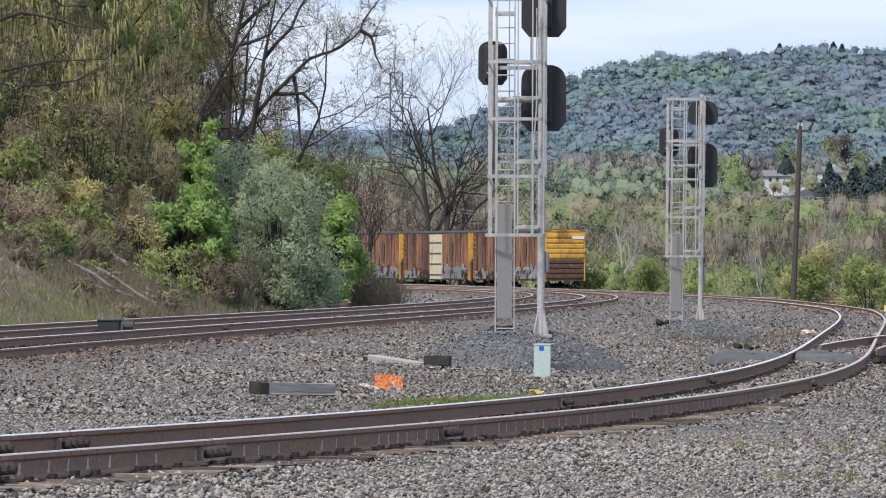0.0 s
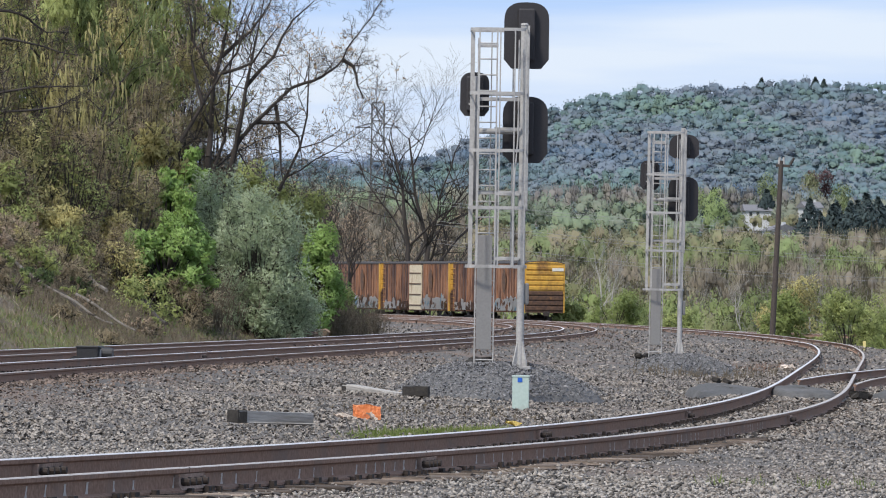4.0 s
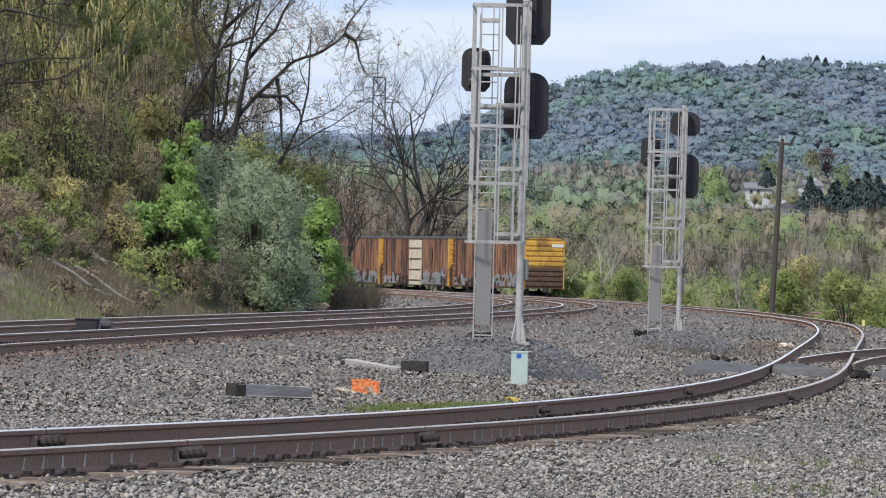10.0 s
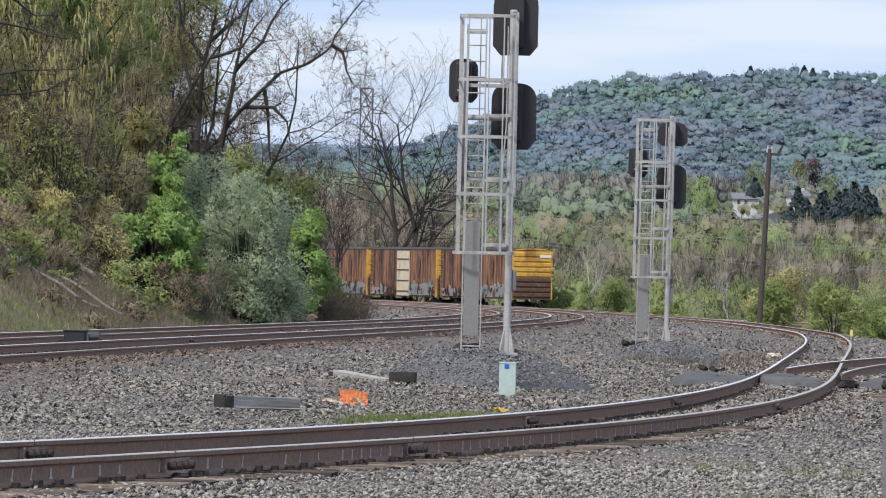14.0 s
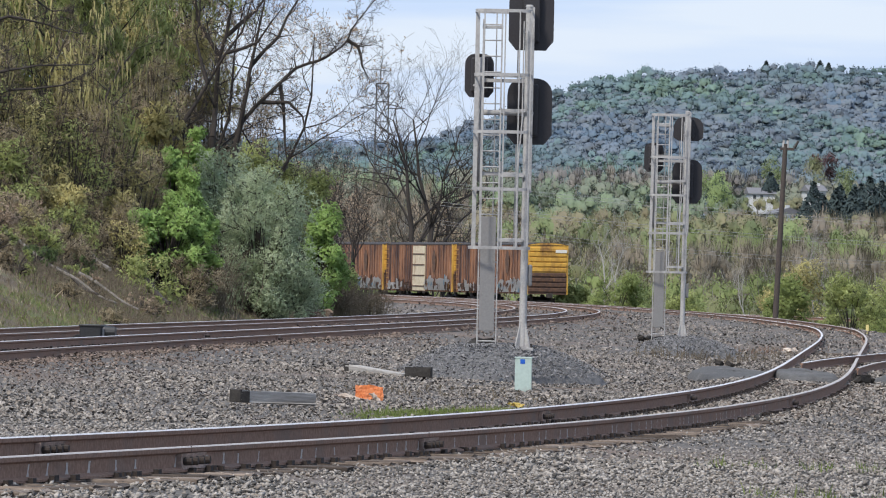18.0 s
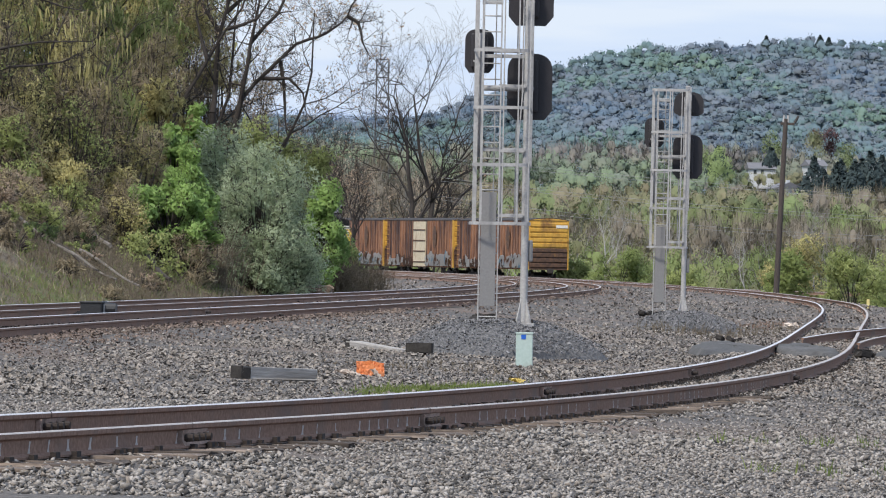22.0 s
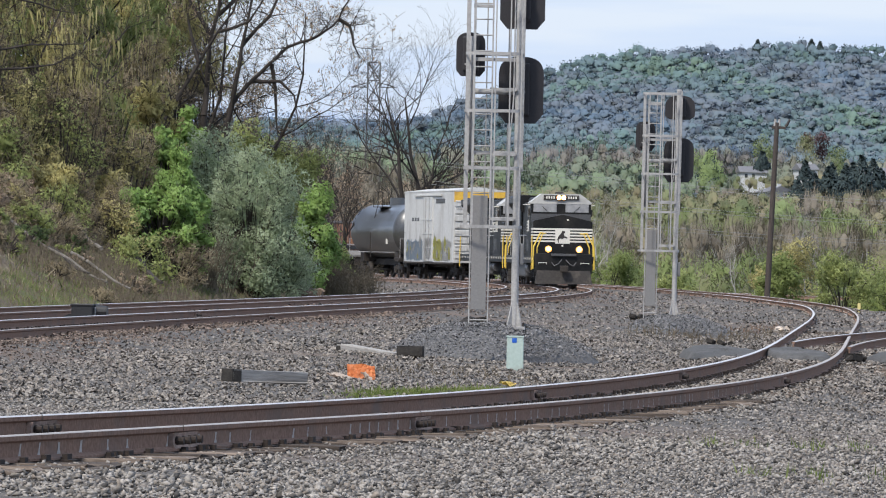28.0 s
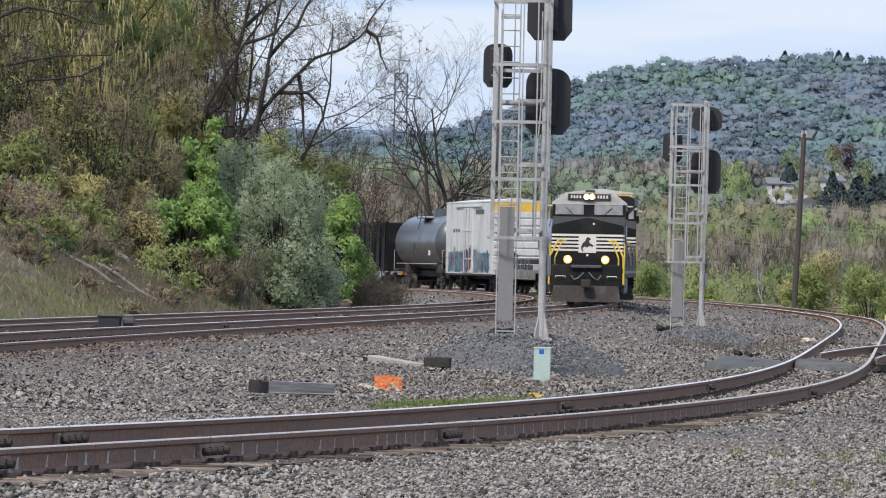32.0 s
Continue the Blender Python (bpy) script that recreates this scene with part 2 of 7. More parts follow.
TRACK_3[:, 4] *= 0.6


def nearest(plan, x, y):
    """Distance to the right of a line (minus: to the left), its height and its bearing there, for arrays of places."""
    shape = np.shape(x)
    x, y = np.ravel(x), np.ravel(y)
    i = np.concatenate([((x[k:k + 4000, None] - plan[None, :, 0]) ** 2 + (y[k:k + 4000, None] - plan[None, :, 1]) ** 2).argmin(1) for k in range(0, len(x), 4000)])
    p = plan[i]
    d = np.hypot(x - p[:, 0], y - p[:, 1])
    side = (x - p[:, 0]) * np.cos(p[:, 3]) - (y - p[:, 1]) * np.sin(p[:, 3])
    return (d * np.sign(side)).reshape(shape), p[:, 2].reshape(shape)


def smooth(a, b, v):
    t = np.clip((v - a) / (b - a), 0, 1)
    return t * t * (3 - 2 * t)


DROP = 0.236     # rail head above the ballast


def terrain(x, y):
    x, y = np.asarray(x, float), np.asarray(y, float)
    o1, z1 = nearest(TRACK_1, x, y)
    o2, z2 = nearest(TRACK_2, x, y)
    o3, z3 = nearest(TRACK_3, x, y)
    w1, w2, w3 = 1 / (o1 ** 2 + 0.3), 1 / (o2 ** 2 + 0.3), 1 / (o3 ** 2 + 0.3)
    z = (w1 * z1 + w2 * z2 + w3 * z3) / (w1 + w2 + w3) - DROP
    # shoulders of the ballast beds
    lo = np.minimum(np.minimum(abs(o1), abs(o2)), abs(o3))
    z = z - 0.05 * smooth(1.4, 2.2, lo) - 0.16 * smooth(1.5, 3.2, lo) * smooth(60, 90, y)
    # the low bench and the fall to the valley beyond the outer curve
    out = np.where(y > 200, o1, -50)
    z = z - 0.45 * smooth(2.2, 4.5, out) * smooth(300, 380, y) - 0.5 * smooth(2.5, 6, out) * (1 - smooth(300, 380, y))
    z = z - np.clip(out - 9.5, 0, 60) * 0.42
    # the wooded bank inside the curve
    ins = np.where((o3 < 0) & (y > 70), -o3 - 3.2, 0)
    z = z + np.clip(ins - 0.6, 0, 18) * 0.5 * (1 - smooth(262, 330, y))
    # valley and hills
    far = smooth(560, 700, y)
    px = x / np.maximum(y, 1)
    hill = np.interp(y, [500, 600, 900, 1500, 1900, 2380, 3200, 4900], [-16, -16, -6, 6, 18, 22, 1, 1])
    ridge = np.interp(px, [-0.1, -0.0103, 0, 0.0063, 0.0122, 0.018, 0.023, 0.0258, 0.033, 0.042, 0.0509, 0.0618, 0.07, 0.12], [46, 47, 50.3, 56.5, 62, 67.5, 73.4, 75.4, 78.4, 79, 80.8, 80.8, 80, 76.5])
    hill = np.where(y > 2380, 22 + (ridge - 22) * np.clip((y - 2380) / 250, 0, 1) ** 0.85, hill)
    hill = np.where(y > 2650, ridge * (1 - smooth(2700, 3600, y)) + 30 * smooth(2700, 3600, y) + 62 * np.clip((y - 4500) / 190, 0, 1), hill)
    return z * (1 - far) + hill * far


# ---- ground: one sheet ----
def ground_sheet():
    ys = np.concatenate([np.arange(-40, 40, 8), np.arange(40, 130, 0.9), np.arange(130, 330, 1.6), np.arange(330, 620, 3.5), np.arange(620, 1000, 14), np.arange(1000, 4960, 45)])
    us = np.linspace(-1, 1, 121)
    yy, uu = np.meshgrid(ys, us, indexing="ij")
    half = np.where(yy < 130, 26, 26 + (yy - 130) * 0.11)
    xx = uu * half
    wide = np.abs(uu) > 0.96
    xx = np.where(wide, np.sign(uu) * (half + (np.abs(uu) - 0.96) * 25 * (300 + 0.4 * np.abs(yy))), xx)
    zz = terrain(xx, yy)
    n, k = zz.shape
    idx = np.arange(n * k).reshape(n, k)
    faces = np.stack([idx[:-1, :-1], idx[:-1, 1:], idx[1:, 1:], idx[1:, :-1]], -1).reshape(-1, 4)
    ob = soup("ground", np.stack([xx, yy, zz], -1).reshape(-1, 3), faces, M_BALLAST)
    ob.data.materials.append(M_SOIL)
    ob.data.materials.append(M_FAR)
    ob.data.materials.append(M_HAZYFLOOR)
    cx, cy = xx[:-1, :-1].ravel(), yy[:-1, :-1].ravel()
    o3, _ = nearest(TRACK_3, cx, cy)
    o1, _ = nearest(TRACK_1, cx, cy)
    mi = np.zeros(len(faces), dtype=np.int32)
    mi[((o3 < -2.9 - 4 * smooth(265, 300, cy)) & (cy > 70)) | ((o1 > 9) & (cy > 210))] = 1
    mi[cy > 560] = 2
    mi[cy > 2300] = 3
    ob.data.polygons.foreach_set("material_index", mi)
    ob.data.polygons.foreach_set("use_smooth", [True] * len(faces))
    tagged(ob, "grey crushed stone ground rising to a wooded bank", "ground", kind="structure")


ground_sheet()

# ---- rails ----
RAIL = [(-0.075, -0.186), (0.075, -0.186), (0.075, -0.170), (0.012, -0.150), (0.010, -0.055), (0.036, -0.040), (0.038, -0.008), (0.028, 0.0), (-0.028, 0.0), (-0.038, -0.008), (-0.036, -0.040), (-0.010, -0.055), (-0.012, -0.150), (-0.075, -0.170)]
RAIL_MATS = [0] * 6 + [1, 1, 1] + [0] * 5


def rail(name, plan, side, a, b, parent, label):
    """One rail of a track, from row a to row b of its plan."""
    bm = bmesh.new()
    places = []
    for x, y, z, th, e in plan[a:b]:
        r = Vector((math.cos(th), -math.sin(th), 0))
        places.append((Vector((x, y, z + side * e / 2)) + r * side * 0.7525, r, Vector((0, 0, 1))))
    sweep(bm, RAIL, places, RAIL_MATS)
    return part(name, bm, [M_RAIL, M_HEADDULL if side > 0 else M_HEAD], parent, label)


def track(name, plan, label):
    ob = tagged(new(name), label, "railway track", kind="structure")
    rail("rail", plan, 1, 0, len(plan), ob, "rusty steel rail with a worn bright head")
    rail("rail", plan, -1, 0, len(plan), ob, "rusty steel rail with a worn bright head")
    return ob


track_1 = track("track_1", TRACK_1, "curved railway track of rusty rails on grey ballast")
track_2 = track("track_2", TRACK_2, "main railway track curving round the wooded bank")
track_3 = track("track_3", TRACK_3, "railway track beside the foot of the wooded bank")
DIVERGE = spline_plan([(6.8, 122.75, -0.34, -0.03), (8.85, 148, -0.42, 0), (11.4, 168, -0.44, 0), (15, 188, -0.46, 0), (21, 212, -0.5, 0)])
turnout = tagged(new("track_4"), "diverging railway track leaving the curve at a turnout", "railway track", kind="structure")
rail("rail", DIVERGE, -1, 13, len(DIVERGE), turnout, "rusty steel rail with a worn bright head")
rail("rail", DIVERGE, 1, 9, len(DIVERGE), turnout, "rusty steel rail with a worn bright head")


def row_at(plan, i):
    k = int(min(max(math.floor(i), 0), len(plan) - 2))
    f = i - k
    return plan[k] * (1 - f) + plan[k + 1] * f


def track_frame(plan, i, side=0.0, up=0.0):
    """The pose on a track: x to its right, y along it; side: metres to the right."""
    x, y, z, th, e = row_at(plan, i)
    return Matrix.Translation((x + side * math.cos(th), y - side * math.sin(th), z + up + e * side / 1.5)) @ pose(0, 0, 0, 0, 0, -math.degrees(th))


# sleepers
def sleeper_mesh(name, seed, long=2.6, wide=0.23):
    rng = random.Random(seed)
    bm = bmesh.new()
    box(bm, -long / 2, -wide / 2, -0.18, long / 2, wide / 2, 0, 0.012)
    for v in bm.verts:
        v.co += Vector((rng.uniform(-0.03, 0.03), rng.uniform(-0.012, 0.012), rng.uniform(-0.014, 0.006)))
    me = bpy.data.meshes.new(name)
    bm.to_mesh(me)
    bm.free()
    me.materials.append(M_TIE)
    return me


SLEEPERS = [sleeper_mesh("sleeper", k) for k in range(5)]
LONG_SLEEPERS = [sleeper_mesh("sleeper", 9 + k, 4.2, 0.25) for k in range(2)]


def plan_way(plan):
    return np.concatenate([[0], np.cumsum(np.hypot(np.diff(plan[:, 0]), np.diff(plan[:, 1])))])


def lay_sleepers(plan, parent, y_from, y_to, limit, gap=0.52, long_between=None):
    rng = random.Random(3)
    way = plan_way(plan)
    rows, n = [], 0
    for s in np.arange(0, way[-1], gap):
        i = float(np.interp(s + rng.uniform(-0.04, 0.04), way, np.arange(len(way))))
        y = row_at(plan, i)[1]
        if not y_from < y < y_to:
            continue
        m = track_frame(plan, i, rng.uniform(-0.08, 0.08), -0.205) @ pose(0, 0, 0, 0, rng.uniform(-0.3, 0.3), rng.uniform(-2, 2))
        rows.append(i)
        if n >= limit:
            continue
        n += 1
        wide = long_between and long_between[0] < y < long_between[1]
        ob = new("sleeper", rng.choice(LONG_SLEEPERS if wide else SLEEPERS))
        ob.parent = parent
        ob.matrix_basis = m @ pose(0.8 if wide else 0, 0, 0)
    return rows


ties_1 = lay_sleepers(TRACK_1, track_1, 44, 200, 300, long_between=(118, 140))
ties_2 = lay_sleepers(TRACK_2, track_2, 112, 190, 160)
ties_3 = lay_sleepers(TRACK_3, track_3, 120, 190, 130)


M_SPIKE = surface("spike_iron", (0.014, 0.01, 0.008), (0.045, 0.032, 0.026), 20, 40, 0.9)


def fastenings(plan, rows, parent, name="tie_plates"):
    """Plates, spikes and anchors at the rails' feet, two to a sleeper."""
    rng = random.Random(5)
    bm = bmesh.new()
    for i in rows:
        for side in (-1, 1):
            m = track_frame(plan, i, side * 0.7525, -0.19)
            box(bm, -0.17, -0.09, -0.008, 0.17, 0.09, 0.004, m=m)
            for u in (-0.105, 0.105):
                if rng.random() < 0.85:
                    h = rng.uniform(0.03, 0.05)
                    box(bm, u - 0.02, rng.uniform(-0.08, -0.03), 0.0, u + 0.02, rng.uniform(0.01, 0.06), h, m=m)
            for q in (0.13, -0.2):
                if rng.random() < 0.22:
                    box(bm, -0.115, q, 0.0, 0.115, q + 0.04, rng.uniform(0.028, 0.04), m=m)
    ob = part(name, bm, M_SPIKE, parent, "dark iron plates and spikes at the rail foot")
    ob["kind"] = "stuff"
    return ob


fastenings(TRACK_1, [i for i in ties_1 if row_at(TRACK_1, i)[1] < 150], track_1)
fastenings(TRACK_2, [i for i in ties_2 if row_at(TRACK_2, i)[1] < 185], track_2)

# pale drips down the web of the nearest rail
M_DRIP = surface("pale_drips", (0.36, 0.335, 0.31), (0.5, 0.47, 0.44), 30, 40, 0.8)


def web_drips():
    rng = random.Random(8)
    bm = bmesh.new()
    i = 13.4
    while i < 34:
        if rng.random() < 0.85:
            m = track_frame(TRACK_1, i, 0.7525, 0.0)
            w, lean = rng.uniform(0.012, 0.024), rng.uniform(-0.04, 0.02)
            top, low = rng.uniform(-0.075, -0.062), rng.uniform(-0.158, -0.14)
            a = [bm.verts.new(m @ Vector((0.0125 + 0.003 * (k % 2), lean * (1 - t) + sgn * w * (1 - 0.25 * t) * 1.5, low + (top - low) * t)))
                 for k, (sgn, t) in enumerate(((-1, 0), (1.4, 0), (0.9, 0.4), (0.8, 1), (-0.8, 1), (-0.9, 0.4)))]
            bm.faces.new(a)
        i += rng.choice((0.17, 0.2, 0.23, 0.23, 0.25, 0.3, 0.42))
    ob = part("drip_marks", bm, M_DRIP, track_1, "pale drip marks on the rail web")
    ob["kind"] = "stuff"


web_drips()


M_BAR = surface("joint_bar_rust", (0.28, 0.195, 0.155), (0.44, 0.32, 0.26), 20, 25, 0.85, stain=(0.10, 0.075, 0.06), stain_scale=3.0)


def joint_bar(plan, i, side, parent, face):
    """A bolted joint bar on a rail's web."""
    m = track_frame(plan, i, side * 0.7525, 0.0)
    bm = bmesh.new()
    prism(bm, [(0.011, -0.155), (0.075, -0.165), (0.05, -0.125), (0.05, -0.085), (0.062, -0.047), (0.013, -0.052)], -0.36, 0.36, m=m @ Matrix.Diagonal((face, 1, 1, 1)))
    bmesh.ops.recalc_face_normals(bm, faces=bm.faces)
    bar = part("joint_bar", bm, M_BAR, parent, "rusty bolted joint bar on the rail web")
    for k in range(4):
        b = bmesh.new()
        tube(b, m @ Vector((0.03 * face, -0.27 + 0.18 * k, -0.106)), m @ Vector((0.115 * face, -0.27 + 0.18 * k, -0.106)), 0.034, 0.028, 8)
        part("bolt", b, M_SPIKE, bar)
    c = bmesh.new()
    box(c, -0.039, -0.004, -0.04, 0.039, 0.004, 0.0015, m=m)
    part("rail_gap", c, M_DARKIRON, bar)


for i in (14.0, 16.44, 20.3, 36.4):
    joint_bar(TRACK_1, i, 1, track_1, 1)
for i in (16.12, 17.06, 27.85, 36.8):
    joint_bar(TRACK_1, i, -1, track_1, 1)
joint_bar(TRACK_2, 54.3, 1, track_2, 1)
joint_bar(TRACK_2, 53.2, -1, track_2, 1)

# ---- loose ground ----
M_FINE = surface("dark_fine_gravel", (0.075, 0.074, 0.075), (0.17, 0.168, 0.17), 12, 22, 0.95, relief=0.05, coord="World")
M_ASPHALT = surface("dark_asphalt_pad", (0.045, 0.043, 0.041), (0.095, 0.092, 0.089), 4, 12, 0.95, stain=(0.13, 0.125, 0.12), stain_scale=0.6, relief=0.02, coord="World")


def mound(name, x, y, rx, ry, height, z, material, label, seed, flat=0.0):
    rng = random.Random(seed)
    bm = bmesh.new()
    rings, n = 9, 40
    grid = []
    for r in range(rings + 1):
        row = []
        for k in range(n):
            a = 2 * math.pi * k / n
            t = r / rings
            wob = 1 + 0.13 * math.sin(3 * a + seed) + 0.08 * math.sin(5 * a + 2 * seed)
            px, py = x + rx * t * wob * math.cos(a), y + ry * t * wob * math.sin(a)
            hgt = height * (1 - max(0, (t - flat) / (1 - flat)) ** 1.6) if t > flat else height
            row.append(bm.verts.new((px, py, z + hgt - 0.12 * (t > 0.99) + rng.uniform(-0.02, 0.02) * (t < 0.99))))
        grid.append(row)
    for a, b in zip(grid, grid[1:]):
        for k in range(n):
            bm.faces.new((a[k], a[(k + 1) % n], b[(k + 1) % n], b[k]))
    bmesh.ops.remove_doubles(bm, verts=bm.verts, dist=0.0001)
    ob = finish(name, bm, material, smooth=True)
    return tagged(ob, label, "gravel", kind="stuff")


MOUND_1 = (1.3, 131.2, 1.95, 2.7, 0.60, -0.60)
MOUND_2 = (7.45, 197.0, 1.55, 3.6, 0.45, -0.82)
mound("gravel_mound", *MOUND_1, M_FINE, "low mound of dark fine gravel round the mast foot", 1, 0.3)
mound("gravel_mound", *MOUND_2, M_FINE, "low mound of dark fine gravel round the mast foot", 2, 0.25)
mound("gravel_mound", 6.4, 141.0, 0.9, 9, 0.06, -0.555, M_ASPHALT, "dark asphalt pad lying beside the curved track", 3, 0.6)
mound("gravel_mound", 7.55, 134.5, 0.62, 6.0, 0.10, -0.5, M_ASPHALT, "dark asphalt pad between the rails", 4, 0.7)
mound("gravel_mound", 9.6, 131.5, 0.8, 5.0, 0.16, -0.55, M_ASPHALT, "dark asphalt pad outside the curved track", 5, 0.6)


BLOCK = (np.array([(-1, -1, -0.5), (1, -1, -0.5), (1, 1, -0.5), (-1, 1, -0.5), (-0.7, -0.7, 0.75), (0.7, -0.7, 0.75), (0.7, 0.7, 0.75), (-0.7, 0.7, 0.75)]),
         np.array([(4, 5, 6), (4, 6, 7), (0, 1, 5), (0, 5, 4), (1, 2, 6), (1, 6, 5), (2, 3, 7), (2, 7, 6), (3, 0, 4), (3, 4, 7)]))
SHARD = (np.array([(1, 0.1, 0), (-1, -0.1, 0), (0.1, 1, 0.1), (-0.1, -1, 0.1), (0.15, 0.1, 0.85), (0, 0, -0.8)]),
         np.array([(0, 2, 4), (2, 1, 4), (1, 3, 4), (3, 0, 4), (2, 0, 5), (1, 2, 5), (3, 1, 5), (0, 3, 5)]))
WEDGE = (np.array([(-1, -1, -0.5), (1, -1, -0.5), (0.9, 1, -0.5), (-0.9, 1, -0.5), (-0.35, -0.2, 0.8), (0.45, 0.2, 0.7)]),
         np.array([(0, 1, 5), (0, 5, 4), (1, 2, 5), (2, 3, 4), (2, 4, 5), (3, 0, 4)]))


def stone_soup(name, x, y, z, r, shape, material, label, rng):
    """Loose stones, each a small uneven block."""
    base, f = shape
    n, k = len(x), len(base)
    v = base[None] + rng.uniform(-0.42, 0.42, (n, k, 3))
    v *= (r[:, None] * 0.58 * np.stack([np.ones(n), rng.uniform(0.4, 0.9, n), rng.uniform(0.3, 0.75, n)], 1))[:, None, :]
    for p, q in ((0, 2), (1, 2)):
        tilt = rng.normal(size=n) * 0.5
        ct, st = np.cos(tilt)[:, None], np.sin(tilt)[:, None]
        v[:, :, p], v[:, :, q] = v[:, :, p] * ct - v[:, :, q] * st, v[:, :, p] * st + v[:, :, q] * ct
    a = rng.uniform(0, 6.283, n)
    c, s = np.cos(a)[:, None], np.sin(a)[:, None]
    v = np.stack([v[:, :, 0] * c - v[:, :, 1] * s + x[:, None], v[:, :, 0] * s + v[:, :, 1] * c + y[:, None], v[:, :, 2] + (z + r * rng.uniform(-0.2, 0.4, n) + 0.035 * (y > 84) + 0.035 * (y > 125) + 0.04 * (y > 200))[:, None]], -1)
    return tagged(soup(name, v.reshape(-1, 3), (f[None] + (np.arange(n) * k)[:, None, None]).reshape(-1, 3), material), label, "ballast", kind="stuff")


M_RUSTSTONE = surface("rust_dusted_stone", (0.11, 0.085, 0.072), (0.205, 0.165, 0.142), 9, 30, 0.95, rnd=("island", (0.3, 0.28, 0.26), (0.7, 0.68, 0.66), (1.0, 0.9, 0.82), (1.15, 1.1, 1.05), (1.6, 1.5, 1.45)), coord="World")


def stones(name, y0, y1, count, size, label, seed, shape, spread=0.07):
    rng = np.random.default_rng(seed)
    y = np.sqrt(rng.uniform(y0 * y0, y1 * y1, count))
    x = rng.uniform(-spread, spread, count) * y
    o3, _ = nearest(TRACK_3, x, y)
    o1, _ = nearest(TRACK_1, x, y)
    keep = (o3 > -2.6 - 4 * smooth(265, 300, y)) & ~((o1 > 5) & (y > 200))
    keep &= (x - MOUND_1[0]) ** 2 / 1.7 ** 2 + (y - MOUND_1[1]) ** 2 / 2.6 ** 2 > 1
    keep &= ~((o1 > 0.78) & (o1 < 1.3) & (y < 84) & (rng.uniform(0, 1, count) < 0.8))      # the sleepers' ends lie bare
    x, y = x[keep], y[keep]
    n = len(x)
    fine = np.clip(0.6 + 0.4 * np.sin(x * 0.9 + y * 0.21) + rng.uniform(-0.3, 0.3, n), 0.3, 1.0)
    fine = np.where((x > 1.4) & (y < 58), fine * 0.6, fine)
    r = size * rng.lognormal(0, 0.24, n) * (0.55 + 0.45 * fine)
    o2, _ = nearest(TRACK_2, x, y)
    o3, _ = nearest(TRACK_3, x, y)
    rusty = (np.minimum(np.abs(o2), np.abs(o3)) < 2.3 + rng.normal(size=n) * 0.45) & (y > 84)
    stone_soup(name, x[~rusty], y[~rusty], terrain(x[~rusty], y[~rusty]), r[~rusty], shape, M_FARSTONE if y0 > 80 else M_STONE, label, rng)
    if rusty.any():
        stone_soup(name, x[rusty], y[rusty], terrain(x[rusty], y[rusty]), r[rusty], shape, M_RUSTSTONE, "brown dusted ballast stones along the main tracks", rng)


stones("ballast_stones", 42.5, 62, 40000, 0.047, "loose grey ballast stones on the trackside", 1, SHARD)
stones("ballast_stones", 60, 86, 26000, 0.045, "loose grey ballast stones along the near rails", 2, SHARD)
stones("ballast_stones", 84, 134, 38000, 0.044, "loose grey ballast stones between the tracks", 3, WEDGE)
stones("ballast_stones", 130, 188, 30000, 0.05, "loose grey ballast stones round the masts", 4, WEDGE)
stones("ballast_stones", 184, 290, 16000, 0.065, "loose grey ballast stones beyond the second mast", 6, WEDGE)
stones("ballast_stones", 280, 470, 15000, 0.085, "loose grey ballast stones inside the far curve", 5, WEDGE, 0.058)


def mound_stones(spec, count, size, seed, flat):
    rng = np.random.default_rng(seed)
    x0, y0, rx, ry, height, z0 = spec
    a, t = rng.uniform(0, 6.283, count), np.sqrt(rng.uniform(0, 1, count))
    wob = 1 + 0.13 * np.sin(3 * a + seed) + 0.08 * np.sin(5 * a + 2 * seed)
    x, y = x0 + rx * t * wob * np.cos(a), y0 + ry * t * wob * np.sin(a)
    z = z0 + height * (1 - np.clip((t - flat) / (1 - flat), 0, 1) ** 1.6)
    r = size * rng.lognormal(0, 0.35, count)
    stone_soup("gravel_stones", x, y, z, r, WEDGE, M_FINESTONE, "dark fine gravel stones on the mound", rng)


M_FINESTONE = surface("dark_gravel_stone", (0.13, 0.127, 0.128), (0.23, 0.226, 0.227), 9, 30, 0.9, rnd=("island", (0.4, 0.4, 0.41), (0.9, 0.9, 0.91), (1.5, 1.5, 1.5)), coord="World")
mound_stones(MOUND_1, 13000, 0.024, 1, 0.3)
mound_stones(MOUND_2, 7000, 0.032, 2, 0.25)

# ---- odd things lying about ----
M_OLDWOOD = surface("grey_old_timber", (0.24, 0.23, 0.215), (0.42, 0.40, 0.38), 10, 30, 0.95, stretch=(0.15, 2, 2), stain=(0.16, 0.14, 0.12), stain_scale=2, relief=0.02)
M_TARRED = surface("tarred_timber_end", (0.015, 0.013, 0.012), (0.04, 0.035, 0.03), 10, 20, 0.9, relief=0.02)
M_ORANGE = surface("orange_sheet", (0.80, 0.27, 0.09), (0.9, 0.33, 0.12), 5, 20, 0.6, stain=(0.7, 0.3, 0.15), stain_scale=3)
M_PALE = surface("pale_scrap", (0.5, 0.4, 0.33), (0.68, 0.6, 0.52), 8, 20, 0.8)
M_MINT = surface("pale_green_paint", (0.36, 0.45, 0.41), (0.43, 0.52, 0.48), 5, 20, 0.5, stain=(0.33, 0.37, 0.33), stain_scale=3)
M_BLUE = surface("blue_sticker", (0.015, 0.09, 0.42), (0.02, 0.12, 0.5), 5, 20, 0.4)


